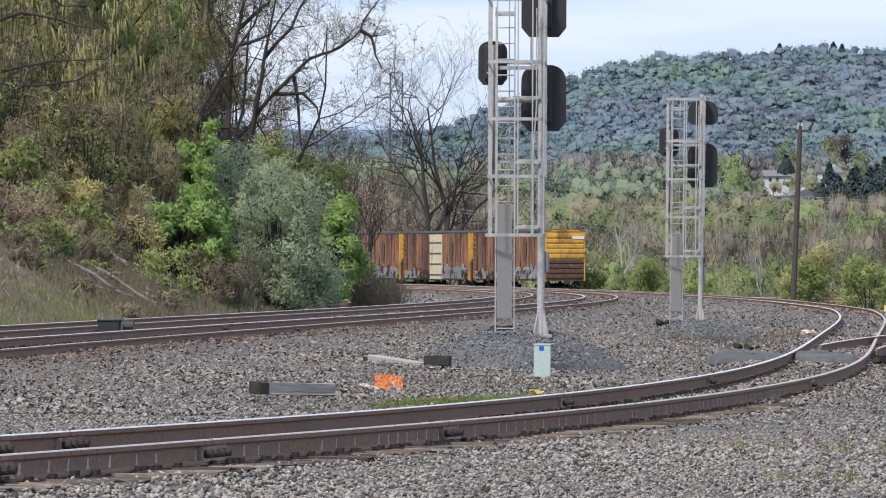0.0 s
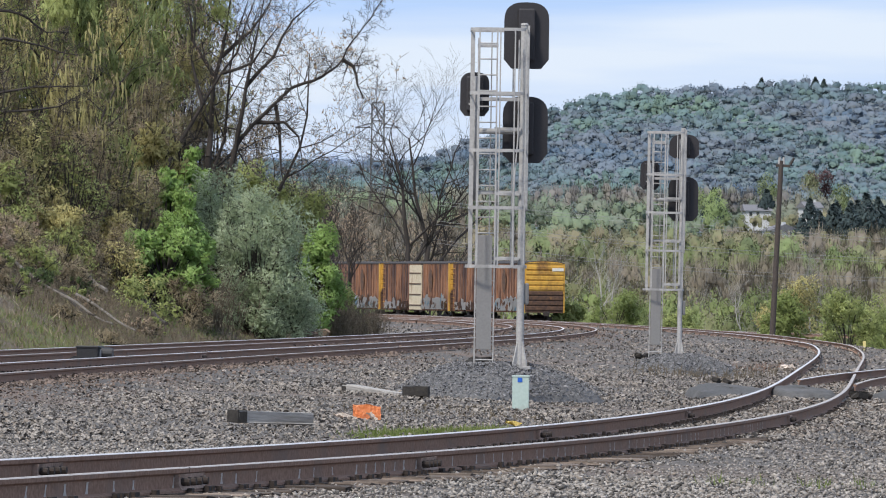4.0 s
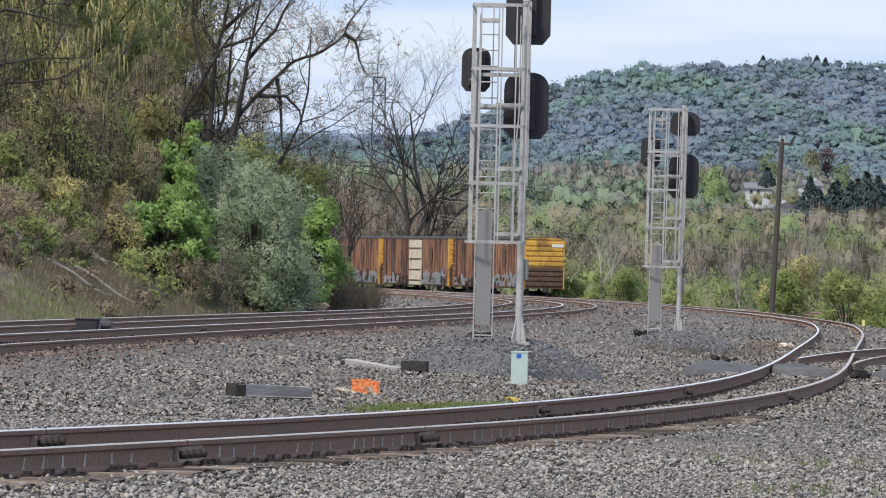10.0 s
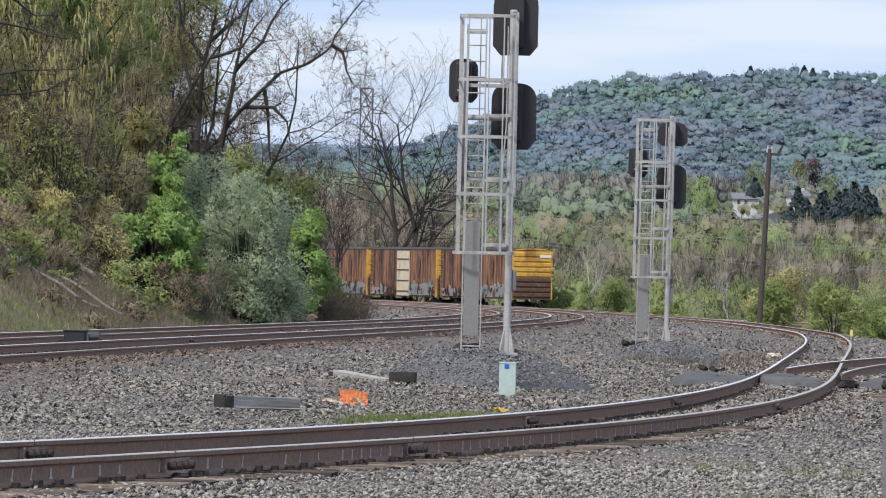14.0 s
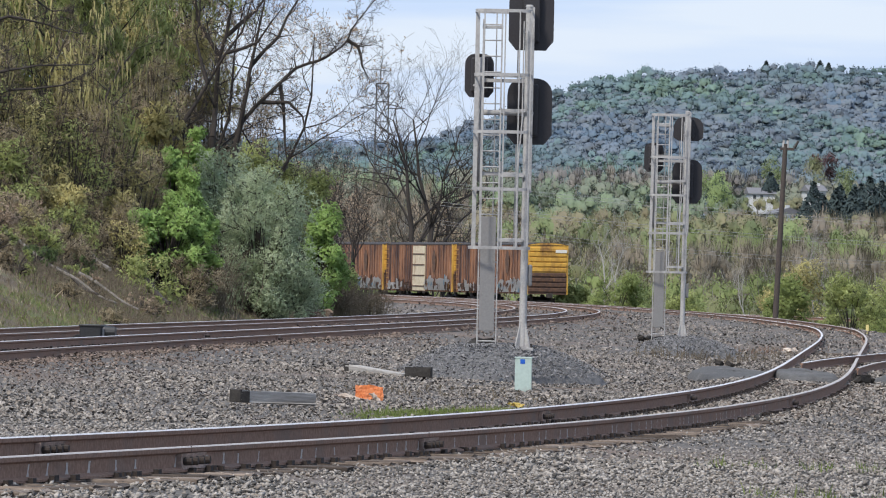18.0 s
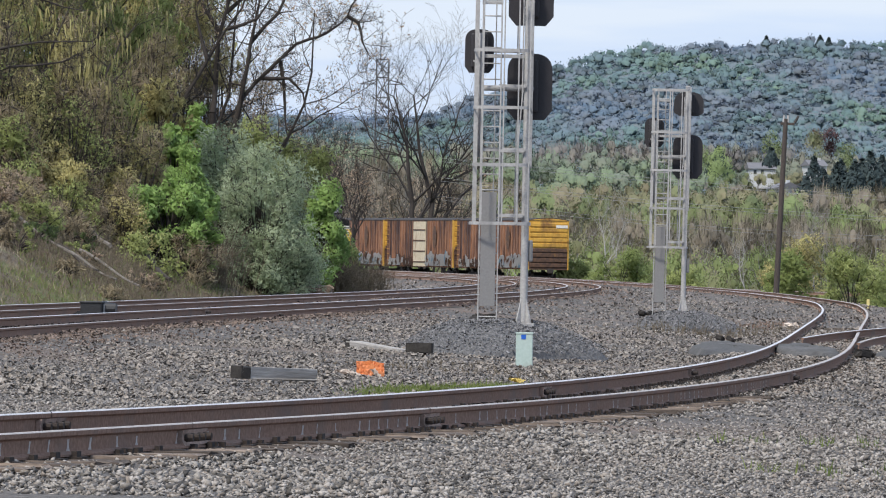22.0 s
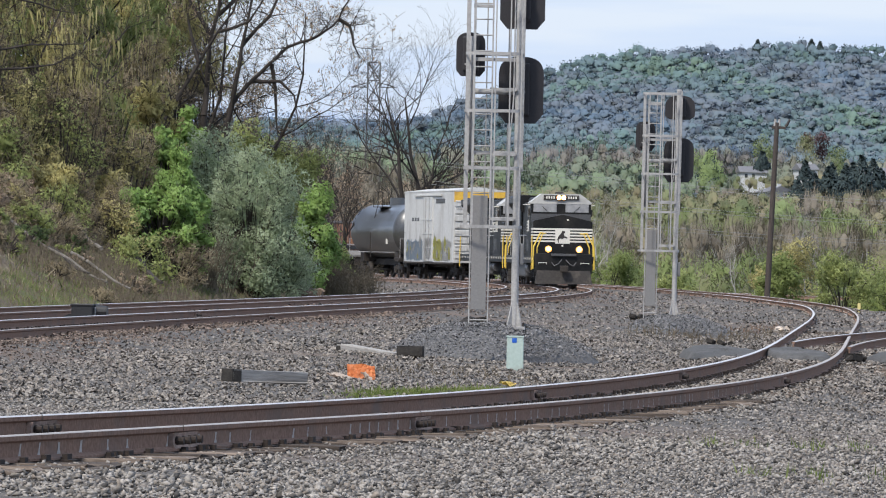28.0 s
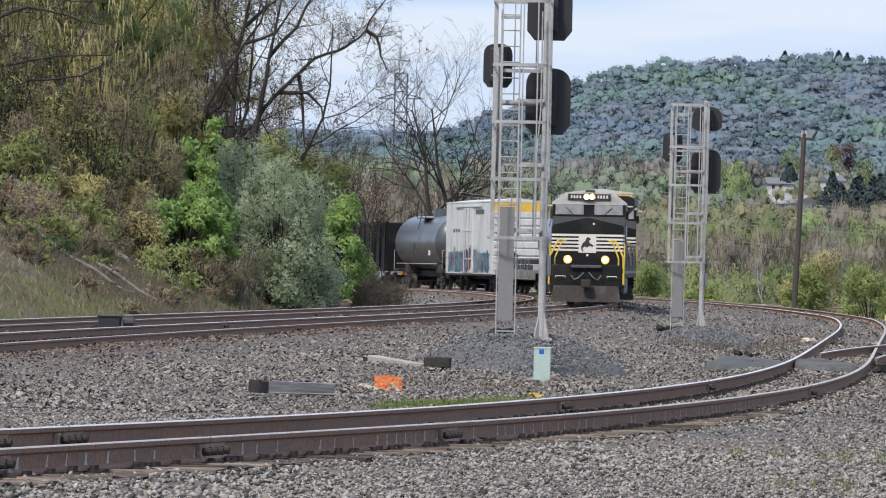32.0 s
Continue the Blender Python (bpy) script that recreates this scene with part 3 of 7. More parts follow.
def old_sleeper(m, long, label, tone=None):
    ob = thing("discarded_sleeper", m, label, "railway sleeper", "discarded sleepers")
    bm = bmesh.new()
    box(bm, -long / 2, -0.115, 0, long / 2, 0.115, 0.17, 0.012)
    rng = random.Random(long)
    for v in bm.verts:
        v.co += Vector((0, rng.uniform(-0.012, 0.012), rng.uniform(-0.02, 0.01)))
    part("timber", bm, tone or M_OLDWOOD, ob)
    if not tone:
        bm = bmesh.new()
        box(bm, -long / 2 - 0.02, -0.12, -0.004, -long / 2 + 0.16, 0.12, 0.178, 0.01)
        part("tarred_end", bm, M_TARRED, ob, "black tarred sleeper end")
    return ob


def grounded(x, y, dz=0.0):
    return float(terrain(np.array([x]), np.array([y]))[0]) + dz


old_sleeper(pose(-2.14, 96.8, -0.47, 0, 1.5, 42), 1.42, "grey discarded timber sleeper with a tarred end on ballast")
old_sleeper(pose(-0.91, 130.0, -0.6, 0, 4, -60), 2.1, "pale discarded timber sleeper with a dark end on ballast")
old_sleeper(pose(-0.1, 128.0, -0.53, 0, 0, -8), 0.5, "broken dark timber sleeper stub lying on ballast", M_TARRED)


def bent_sheet(name, m, w, h, material, label, category, seed):
    rng = random.Random(seed)
    bm = bmesh.new()
    n = 8
    top = [[bm.verts.new((w * (i / n - 0.5), h * (j / 4 - 0.5), 0.03 * math.sin(i * 0.9 + j) + rng.uniform(0, 0.015))) for i in range(n + 1)] for j in range(5)]
    for a, b in zip(top, top[1:]):
        for i in range(n):
            bm.faces.new((a[i], a[i + 1], b[i + 1], b[i]))
    bmesh.ops.solidify(bm, geom=list(bm.faces), thickness=0.006)
    ob = finish(name, bm, material)
    ob.matrix_world = m
    return tagged(ob, label, category)


bent_sheet("orange_sheet", pose(-0.845, 105.2, -0.45, 66, 4, 8), 0.44, 0.24, M_ORANGE, "bright orange plastic sheet propped on the ballast", "plastic sheet", 1)
bent_sheet("scrap_sheet", pose(-1.19, 105.0, -0.52, 12, 8, 20), 0.36, 0.25, M_PALE, "pale torn scrap lying beside the orange sheet", "scrap", 2)
bent_sheet("scrap_sheet", pose(-0.76, 104.4, -0.5, 40, 20, 50), 0.16, 0.14, M_PALE, "small pale torn scrap below the orange sheet", "scrap", 3)
bent_sheet("scrap_sheet", pose(1.42, 104.2, -0.58, 10, 8, 20), 0.24, 0.12, surface("yellow_scrap", (0.6, 0.45, 0.1), (0.7, 0.55, 0.2), 8, 20, 0.8), "yellow scrap lying in the grass by the rail", "scrap", 4)

cabinet = thing("marker_post", pose(1.78, 121.5, -0.68, 0, 0, -3), "pale green marker cabinet with a blue sticker on ballast", "cabinet")
part("body", box(bmesh.new(), -0.15, -0.09, 0, 0.15, 0.09, 0.62, 0.012), M_MINT, cabinet)
part("cap", box(bmesh.new(), -0.158, -0.098, 0.6, 0.158, 0.098, 0.632, 0.008), M_MINT, cabinet)
part("sticker", box(bmesh.new(), -0.055, -0.096, 0.51, 0.03, -0.0915, 0.59), M_BLUE, cabinet, "square blue sticker")


def rubble(name, m, count, size, spread, material, label, category, seed):
    rng = random.Random(seed)
    ob = thing(name, m, label, category)
    for k in range(count):
        bm = bmesh.new()
        s = size * rng.uniform(0.6, 1.3)
        box(bm, -s, -s * 0.7, -s * 0.4, s, s * 0.7, s * 0.5, 0.1 * s)
        for v in bm.verts:
            v.co += Vector([rng.uniform(-0.22, 0.22) * s for _ in range(3)])
        c = part("lump", bm, material, ob)
        r = rng.uniform(0, 1) ** 0.5
        a = rng.uniform(0, 6.28)
        c.matrix_basis = pose(spread * r * math.cos(a), spread * 1.4 * r * math.sin(a), s * 0.3 + 0.06 * (1 - r), rng.uniform(-25, 25), rng.uniform(-25, 25), rng.uniform(0, 180))
    return ob


M_COAL = surface("dark_stone", (0.03, 0.03, 0.032), (0.10, 0.10, 0.105), 10, 20, 0.8, relief=0.02)
rubble("stone_heap", pose(2.55, 133.5, -0.66), 26, 0.06, 0.36, M_COAL, "small heap of dark broken stones on ballast", "stones", 1)
rubble("timber_scraps", pose(1.02, 131.3, -0.02), 5, 0.13, 0.22, M_TARRED, "dark timber scraps beside the ladder foot", "timber", 2)
rubble("timber_scraps", pose(6.55, 199.5, -0.43), 4, 0.11, 0.35, M_TARRED, "dark timber scraps behind the mast ladder", "timber", 3)
rubble("timber_scraps", pose(6.95, 158.0, -0.62), 4, 0.08, 0.5, M_TARRED, "dark timber scraps lying on the ballast", "timber", 4)
rubble("timber_scraps", pose(-4.2, 246, -0.28), 6, 0.22, 0.55, M_TARRED, "dark old timbers heaped at the bank's foot", "timber", 5)
rubble("timber_scraps", pose(-3.9, 244.5, -0.3), 5, 0.22, 0.4, surface("brown_old_timber", (0.12, 0.085, 0.06), (0.24, 0.18, 0.13), 8, 20, 0.95), "brown old timbers heaped at the bank's foot", "timber", 6)
rubble("stone_heap", pose(10.7, 199.5, -0.75), 4, 0.11, 0.25, M_PALE, "white broken stone lying by the rail", "stones", 7)
rubble("timber_scraps", pose(8.2, 128.2, -0.5), 3, 0.16, 0.3, M_TARRED, "dark switch timber ends beside the turnout", "timber", 8)
rubble("timber_scraps", pose(9.3, 126.5, -0.5), 4, 0.15, 0.4, M_TARRED, "dark switch timber ends outside the turnout", "timber", 9)
rubble("timber_scraps", pose(-0.05, 128.2, -0.58), 2, 0.13, 0.15, M_TARRED, "dark timber splinter lying on the ballast", "timber", 10)

# switch stand beside the far track
stand = thing("switch_stand", pose(-7.25, 150, -0.42, 0, 0, -8), "low black switch machine between the two main tracks", "switch machine")
part("base_timber", box(bmesh.new(), -0.75, -0.4, 0, 0.35, 0.4, 0.16, 0.015), M_TARRED, stand)
part("case", box(bmesh.new(), -0.34, -0.3, 0.2, 0.14, 0.3, 0.55, 0.03), M_BLACK, stand)
part("lid", box(bmesh.new(), -0.36, -0.32, 0.52, 0.16, 0.32, 0.565, 0.015), M_BLACK, stand)
part("motor", tube(bmesh.new(), (0.14, 0, 0.4), (0.42, 0, 0.4), 0.15, 0.13, 14), M_BLACK, stand)
part("bolt_plate", box(bmesh.new(), 0.15, -0.16, 0.2, 0.19, -0.13, 0.5, 0.01), M_GALV, stand, "pale steel end plate")
part("cover_arm", prism(bmesh.new(), [(-0.75, 0.16), (-0.34, 0.16), (-0.34, 0.34), (-0.42, 0.34)], -0.15, 0.1), M_BLACK, stand)
part("throw_rod", tube(bmesh.new(), (0.1, 0.0, 0.1), (1.5, 0.1, 0.16), 0.025), M_DARKIRON, stand)

marker = thing("trackside_marker", pose(17.75, 272.0, -0.85), "small yellow trackside marker post", "marker")
part("post", box(bmesh.new(), -0.06, -0.03, 0, 0.06, 0.03, 0.5, 0.01), surface("yellow_marker_paint", (0.6, 0.5, 0.2), (0.7, 0.6, 0.25), 5, 20, 0.6), marker)
part("foot", box(bmesh.new(), -0.09, -0.09, -0.02, 0.09, 0.09, 0.05, 0.01), M_DARKIRON, marker)

# ---- signal masts ----
M_HOOD = surface("matt_black_signal", (0.018, 0.016, 0.018), (0.03, 0.027, 0.03), 8, 30, 0.55)


def head_outline(w, h):
    """A target with a round top and cut lower corners."""
    pts = [(-w / 2 + 0.17 * w, 0), (w / 2 - 0.17 * w, 0), (w / 2, 0.14 * h)]
    r = w * 0.5
    for k in range(0, 13):
        a = math.pi * k / 12
        pts.append((math.copysign(abs(math.cos(a)) ** 0.72, math.cos(a)) * w / 2, h - r * 0.8 + r * 0.8 * math.sin(a) ** 0.85))
    pts.append((-w / 2, 0.14 * h))
    return pts


def signal_head(parent, x, y, z, w, h, lamps):
    bm = bmesh.new()
    prism(bm, head_outline(w, h), 0, 0.012)
    bmesh.ops.recalc_face_normals(bm, faces=bm.faces)
    ob = part("signal_head", bm, M_HOOD, parent, "black signal target seen from behind")
    ob.matrix_basis = pose(x, y, z)
    bm = bmesh.new()
    box(bm, -0.16, -0.17, 0.12 * h, 0.16, 0.0, h * 0.9, 0.03)
    part("lamp_case", bm, M_HOOD, ob)
    for k in range(lamps):
        zc = h * (0.2 + 0.6 * k / max(1, lamps - 1)) if lamps > 1 else h / 2
        bm = bmesh.new()
        tube(bm, (0, 0.012, zc), (0, 0.33, zc - 0.02), 0.13, 0.12, 16, caps=False)
        part("hood", bm, M_HOOD, ob)
    bm = bmesh.new()
    tube(bm, (-0.1, -0.19, 0.27 * h), (-0.1, -0.17, 0.27 * h), 0.02, n=10)
    part("latch", bm, M_GALV, ob, "small bright latch")
    return ob


def cage_outline(w, d, n=14):
    """A half-round hoop in plan: straight at the ladder, round in front."""
    pts = [(-w / 2, d * 0.55)]
    for k in range(n + 1):
        a = math.pi + math.pi * k / n
        pts.append((w / 2 * math.copysign(abs(math.cos(a)) ** 0.55, math.cos(a)), -d * 0.45 * abs(math.sin(a)) ** 0.55))
    pts.append((w / 2, d * 0.55))
    return pts


def flat_bar(bm, pts, z, high, thick):
    """A flat bar bent along points in plan."""
    for (x0, y0), (x1, y1) in zip(pts, pts[1:]):
        v = Vector((x1 - x0, y1 - y0, 0))
        n = Vector((-v.y, v.x, 0)).normalized() * thick
        a = [bm.verts.new(Vector((x, y, zz)) + k * n) for zz in (z, z + high) for x, y, k in ((x0, y0, 0), (x1, y1, 0), (x1, y1, 1), (x0, y0, 1))]
        for q in ((0, 1, 5, 4), (2, 3, 7, 6), (4, 5, 6, 7), (3, 2, 1, 0), (0, 4, 7, 3), (1, 2, 6, 5)):
            bm.faces.new([a[i] for i in q])
    return bm


def signal_mast(m, tall_top, label):
    ob = thing("signal_mast", m, label, "railway signal", "signal masts")
    part("pole", tube(bmesh.new(), (0, 0, 0.02), (0, 0, 6.6), 0.074, 0.07, 20, caps=False), M_GALV, ob, "galvanised steel pole", True)
    part("pole_cap", tube(bmesh.new(), (0, 0, 6.59), (0, 0, 6.63), 0.08, 0.06, 20), M_GALV, ob)
    part("channel", box(bmesh.new(), 0.055, -0.05, 3.0, 0.105, 0.05, 6.58, 0.006), M_GALV, ob)
    foot = part("foot", box(bmesh.new(), -0.21, -0.21, -0.04, 0.21, 0.21, 0.02, 0.01), M_GALV, ob)
    for k in range(4):
        bm = bmesh.new()
        prism(bm, [(0.05, 0.02), (0.2, 0.02), (0.19, 0.07), (0.075, 0.48), (0.05, 0.48)], -0.012, 0.012, pose(0, 0, 0, 0, 0, 45 + 90 * k))
        bmesh.ops.recalc_face_normals(bm, faces=bm.faces)
        part("gusset", bm, M_GALV, foot)
    for k in range(4):
        part("anchor_bolt", tube(bmesh.new(), (0.17 * (-1) ** k, 0.17 * (-1) ** (k // 2), -0.02), (0.17 * (-1) ** k, 0.17 * (-1) ** (k // 2), 0.09), 0.018, n=6), M_DARKIRON, foot)
    # ladder
    ladder = thing("ladder", pose(-0.70, -0.1, 0), "", "")
    ladder.parent = ob
    ladder.matrix_basis = pose(-0.70, -0.1, 0)
    for x in (-0.18, 0.18):
        part("stile", box(bmesh.new(), x - 0.013, -0.03, -0.04, x + 0.013, 0.03, 6.33, 0.004), M_GALV, ladder)
    for k in range(21):
        part("rung", tube(bmesh.new(), (-0.18, 0, 0.13 + 0.305 * k), (0.18, 0, 0.13 + 0.305 * k), 0.013, n=8), M_GALV, ladder)
    part("top_bracket", box(bmesh.new(), -0.2, -0.04, 6.15, 0.2, 0.04, 6.21, 0.005), M_GALV, ladder)
    part("climb_guard", box(bmesh.new(), -0.155, -0.075, 0.33, 0.14, -0.045, 2.53, 0.006), M_PLATE, ladder, "plain grey climbing guard plate")
    for k in range(3):
        part("stand_off", box(bmesh.new(), 0.18, -0.02, 2.05 + 1.25 * k, 0.66, 0.02, 2.11 + 1.25 * k, 0.005), M_GALV, ladder)
    # cage
    cage = thing("cage", pose(0, 0, 0), "", "")
    cage.parent = ob
    for k, z in enumerate((1.90, 3.03, 4.13, 5.23, 6.46)):
        wide = 1.19 if k == 0 else 1.10
        bm = bmesh.new()
        pts = [(x - 0.49, y - 0.1) for x, y in cage_outline(wide, 0.86)]
        flat_bar(bm, pts, z, 0.06, 0.008)
        flat_bar(bm, [pts[-1], (pts[-1][0], pts[-1][1] + 0.01), (pts[0][0], pts[0][1] + 0.01), pts[0]], z, 0.06, 0.008)
        part("hoop", bm, M_GALV, cage)
    for x, y, w in ((-0.99, -0.05, 0.04), (-0.86, -0.46, 0.013), (-0.52, -0.485, 0.013), (-0.46, -0.485, 0.013), (-0.18, -0.48, 0.013), (0.04, -0.36, 0.013), (-0.96, 0.3, 0.014), (-0.2, 0.36, 0.014), (-0.62, 0.37, 0.012)):
        bm = bmesh.new()
        box(bm, x - w, y - 0.008, 1.92, x + w, y + 0.008, 6.5 if w < 0.04 else 6.52, 0.003)
        part("cage_bar", bm, M_GALV, cage)
    for k, z in enumerate((2.05, 3.32, 5.12)):
        part("platform_bar", box(bmesh.new(), -0.86, -0.03, z, 0.0, 0.02, z + 0.07, 0.006), M_GALV, cage)
    # arm and heads
    part("arm", tube(bmesh.new(), (-0.88, 0.14, 4.54), (0.02, 0.14, 4.54), 0.055, n=14), M_GALV, ob, "", True)
    part("arm_post", tube(bmesh.new(), (-0.93, 0.14, 3.2), (-0.93, 0.14, 5.6), 0.05, n=12), M_GALV, ob, "", True)
    part("clamp", tube(bmesh.new(), (-0.02, 0.06, 4.54), (0.03, 0.2, 4.54), 0.1, n=12), M_GALV, ob)
    signal_head(ob, 0.045, 0.34, 3.94, 0.87, 1.29, 3)
    signal_head(ob, 0.045, 0.34, 5.76, 0.87, 1.29 if tall_top else 0.70, 3 if tall_top else 1)
    signal_head(ob, -0.94, 0.34, 4.83, 0.56, 0.85, 1)
    bm = bmesh.new()
    box(bm, 0.07, 0.0, 1.2, 0.16, 0.16, 1.62, 0.04)
    part("junction_box", bm, M_PLATE, ob, "small grey junction box on the pole")
    bm = bmesh.new()
    for a, b in (((-0.16, -0.3, 1.95), (-0.16, -0.3, 3.6)), ((-0.16, -0.3, 3.6), (-0.1, -0.25, 4.4)), ((-0.1, -0.25, 4.4), (-0.1, -0.2, 6.3))):
        tube(bm, a, b, 0.014, n=6)
    part("conduit", bm, M_GALV, ob)
    part("conduit", tube(bmesh.new(), (-0.5, 0.22, 1.9), (-0.5, 0.22, 3.6), 0.03, n=8), M_GALV, ob)
    return ob


signal_mast(pose(1.885, 130.7, 0.0, 0, 0.2, 0), True, "galvanised signal mast with a caged ladder on gravel")
signal_mast(pose(7.46, 196.7, -0.37, 0, 0.5, 0), False, "galvanised signal mast with a short upper signal head")

# ---- utility pole, wires, far pylon ----
M_POLEWOOD = surface("dark_pole_wood", (0.035, 0.028, 0.025), (0.09, 0.072, 0.062), 12, 20, 0.95, stretch=(3, 3, 0.2), relief=0.01)


def utility_pole():
    ob = thing("utility_pole", pose(19.3, 375.0, -2.6, 0, 2.3, 0), "dark leaning wooden utility pole with insulators", "utility pole")
    part("shaft", tube(bmesh.new(), (0, 0, 0), (0, 0, 11.5), 0.17, 0.13, 12), M_POLEWOOD, ob)
    part("cross_arm", box(bmesh.new(), -0.28, -0.06, 11.15, 0.5, 0.06, 11.3, 0.015), M_POLEWOOD, ob)
    for x in (-0.1, 0.12, 0.5):
        ins = part("insulator", tube(bmesh.new(), (x, 0, 11.3), (x + (0.2 if x > 0.4 else 0), 0, 11.7), 0.09, 0.06, 8), M_GALV if x < 0.4 else M_DARKIRON, ob)
    for k in range(9):
        part("step_peg", tube(bmesh.new(), (0.1 if k % 2 else -0.1, -0.1, 3 + 0.8 * k), (0.28 if k % 2 else -0.28, -0.12, 3 + 0.8 * k), 0.015, n=6), M_DARKIRON, ob)


utility_pole()


M_WIRE = surface("dull_grey_wire", (0.24, 0.24, 0.245), (0.33, 0.33, 0.335), 4, 4, 0.8)


def wire(a, b, sag, r, label):
    bm = bmesh.new()
    a, b = Vector(a), Vector(b)
    ring = [(r, 0), (0, r), (-r, 0), (0, -r)]
    sweep(bm, ring, [(a.lerp(b, k / 24) - Vector((0, 0, sag * 4 * (k / 24) * (1 - k / 24))), Vector((0, 1, 0)), Vector((0, 0, 1))) for k in range(25)])
    return tagged(finish("power_line", bm, M_WIRE), label, "cable", "power lines")


for z0, z1, sag in ((8.15, 5.2, 0.15), (6.65, 3.9, 0.5), (5.2, 2.6, 0.75)):
    for dz in (0.0, 0.27):
        wire((1, 527, z0 + dz), (44, 527, z1 + dz), sag, 0.012, "thin grey power line across the valley")


def pylon():
    ob = thing("pylon", pose(-10.3, 1500, 0), "grey steel lattice pylon beyond the trees", "pylon")
    M = surface("weathered_pylon_steel", (0.08, 0.082, 0.086), (0.13, 0.132, 0.136), 2, 4, 0.7)
    hw = lambda z: 1.35 if z > 34 else 1.35 + (34 - z) * 0.02
    zs = [0, 10, 18, 25, 30, 34.5, 39, 43]
    for sx in (-1, 1):
        for sy in (-1, 1):
            bm = bmesh.new()
            for a, b in zip(zs, zs[1:]):
                tube(bm, (sx * hw(a), sy * hw(a), a), (sx * hw(b), sy * hw(b), b), 0.16, n=5)
            part("leg", bm, M, ob)
    for a, b in zip(zs, zs[1:]):
        for sy in (-1, 1):
            part("brace", tube(bmesh.new(), (-hw(a), sy * hw(a), a), (hw(b), sy * hw(b), b), 0.1, n=4), M, ob)
            part("brace", tube(bmesh.new(), (hw(a), sy * hw(a), a), (-hw(b), sy * hw(b), b), 0.1, n=4), M, ob)
            part("brace", tube(bmesh.new(), (-hw(b), sy * hw(b), b), (hw(b), sy * hw(b), b), 0.1, n=4), M, ob)
    for z in (37.5,):
        for s in (-1, 1):
            bm = bmesh.new()
            tube(bm, (s * 1.3, 0, z + 1.0), (s * 5, 0, z), 0.12, n=4)
            tube(bm, (s * 1.3, 0, z), (s * 5, 0, z), 0.12, n=4)
            part("cross_arm", bm, M, ob)


pylon()

# ---- rolling stock ----
M_NSBLACK = surface("grimy_black_paint", (0.008, 0.008, 0.0085), (0.015, 0.0147, 0.0143), 6, 8, 0.5, stain=(0.034, 0.03, 0.027), stain_scale=0.8, stain_at=(0.52, 0.75))
M_NSBLACK.node_tree.nodes["Principled BSDF"].inputs["Specular IOR Level"].default_value = 0.22
M_CREAM = surface("cream_white_paint", (0.62, 0.59, 0.52), (0.74, 0.71, 0.64), 6, 12, 0.5, stain=(0.5, 0.45, 0.37), stain_scale=1.2, stain_at=(0.55, 0.8))
M_YELLOW = surface("handrail_yellow", (0.62, 0.42, 0.05), (0.72, 0.5, 0.08), 6, 20, 0.5)
M_GREYPAINT = surface("grey_paint", (0.055, 0.055, 0.058), (0.09, 0.09, 0.093), 6, 12, 0.5, stain=(0.07, 0.065, 0.06), stain_scale=1.0)
M_ROOFGREY = surface("offwhite_roof_paint", (0.42, 0.41, 0.39), (0.54, 0.53, 0.5), 6, 8, 0.5, stain=(0.25, 0.24, 0.23), stain_scale=1.0)
M_PLOW = surface("dusty_black_steel", (0.026, 0.022, 0.02), (0.05, 0.044, 0.039), 6, 10, 0.8, stain=(0.085, 0.072, 0.06), stain_scale=1.6)
M_RUNNING = surface("brake_dust_steel", (0.025, 0.021, 0.019), (0.06, 0.05, 0.043), 6, 12, 0.85, 0.2, relief=0.01)
M_WHEEL = surface("wheel_steel", (0.07, 0.06, 0.055), (0.14, 0.125, 0.115), 8, 20, 0.6, 0.6)
M_LAMP = glow_mat("headlamp_glow", (1.0, 0.82, 0.52), 40)
# orange glare of the lamps, made as a glowing ring round each lens
M_LAMPHALO = glow_mat("lamp_glare_glow", (1.0, 0.42, 0.1), 1.0)


def cab_glass():
    m, nodes, links, b = node_mat("dusty_cab_glass", 0.12)
    n = noise_tex(nodes, links, 3, 4)
    links.new(ramp(nodes, links, n, [(0.3, (0.22, 0.22, 0.228)), (0.7, (0.36, 0.355, 0.35))]), b.inputs["Base Color"])
    return m


M_CABGLASS = cab_glass()


def wheelset(parent, y, r, x=0.75):
    bm = bmesh.new()
    tube(bm, (-x, 0, 0), (x, 0, 0), 0.09, n=10)
    for s in (-1, 1):
        tube(bm, (s * (x - 0.07), 0, 0), (s * (x + 0.07), 0, 0), r, r, 28)
        tube(bm, (s * (x - 0.1), 0, 0), (s * (x - 0.07), 0, 0), r + 0.03, r + 0.03, 28)
    ob = part("wheelset", bm, M_WHEEL, parent)
    ob.matrix_basis = pose(0, y, r)
    return ob


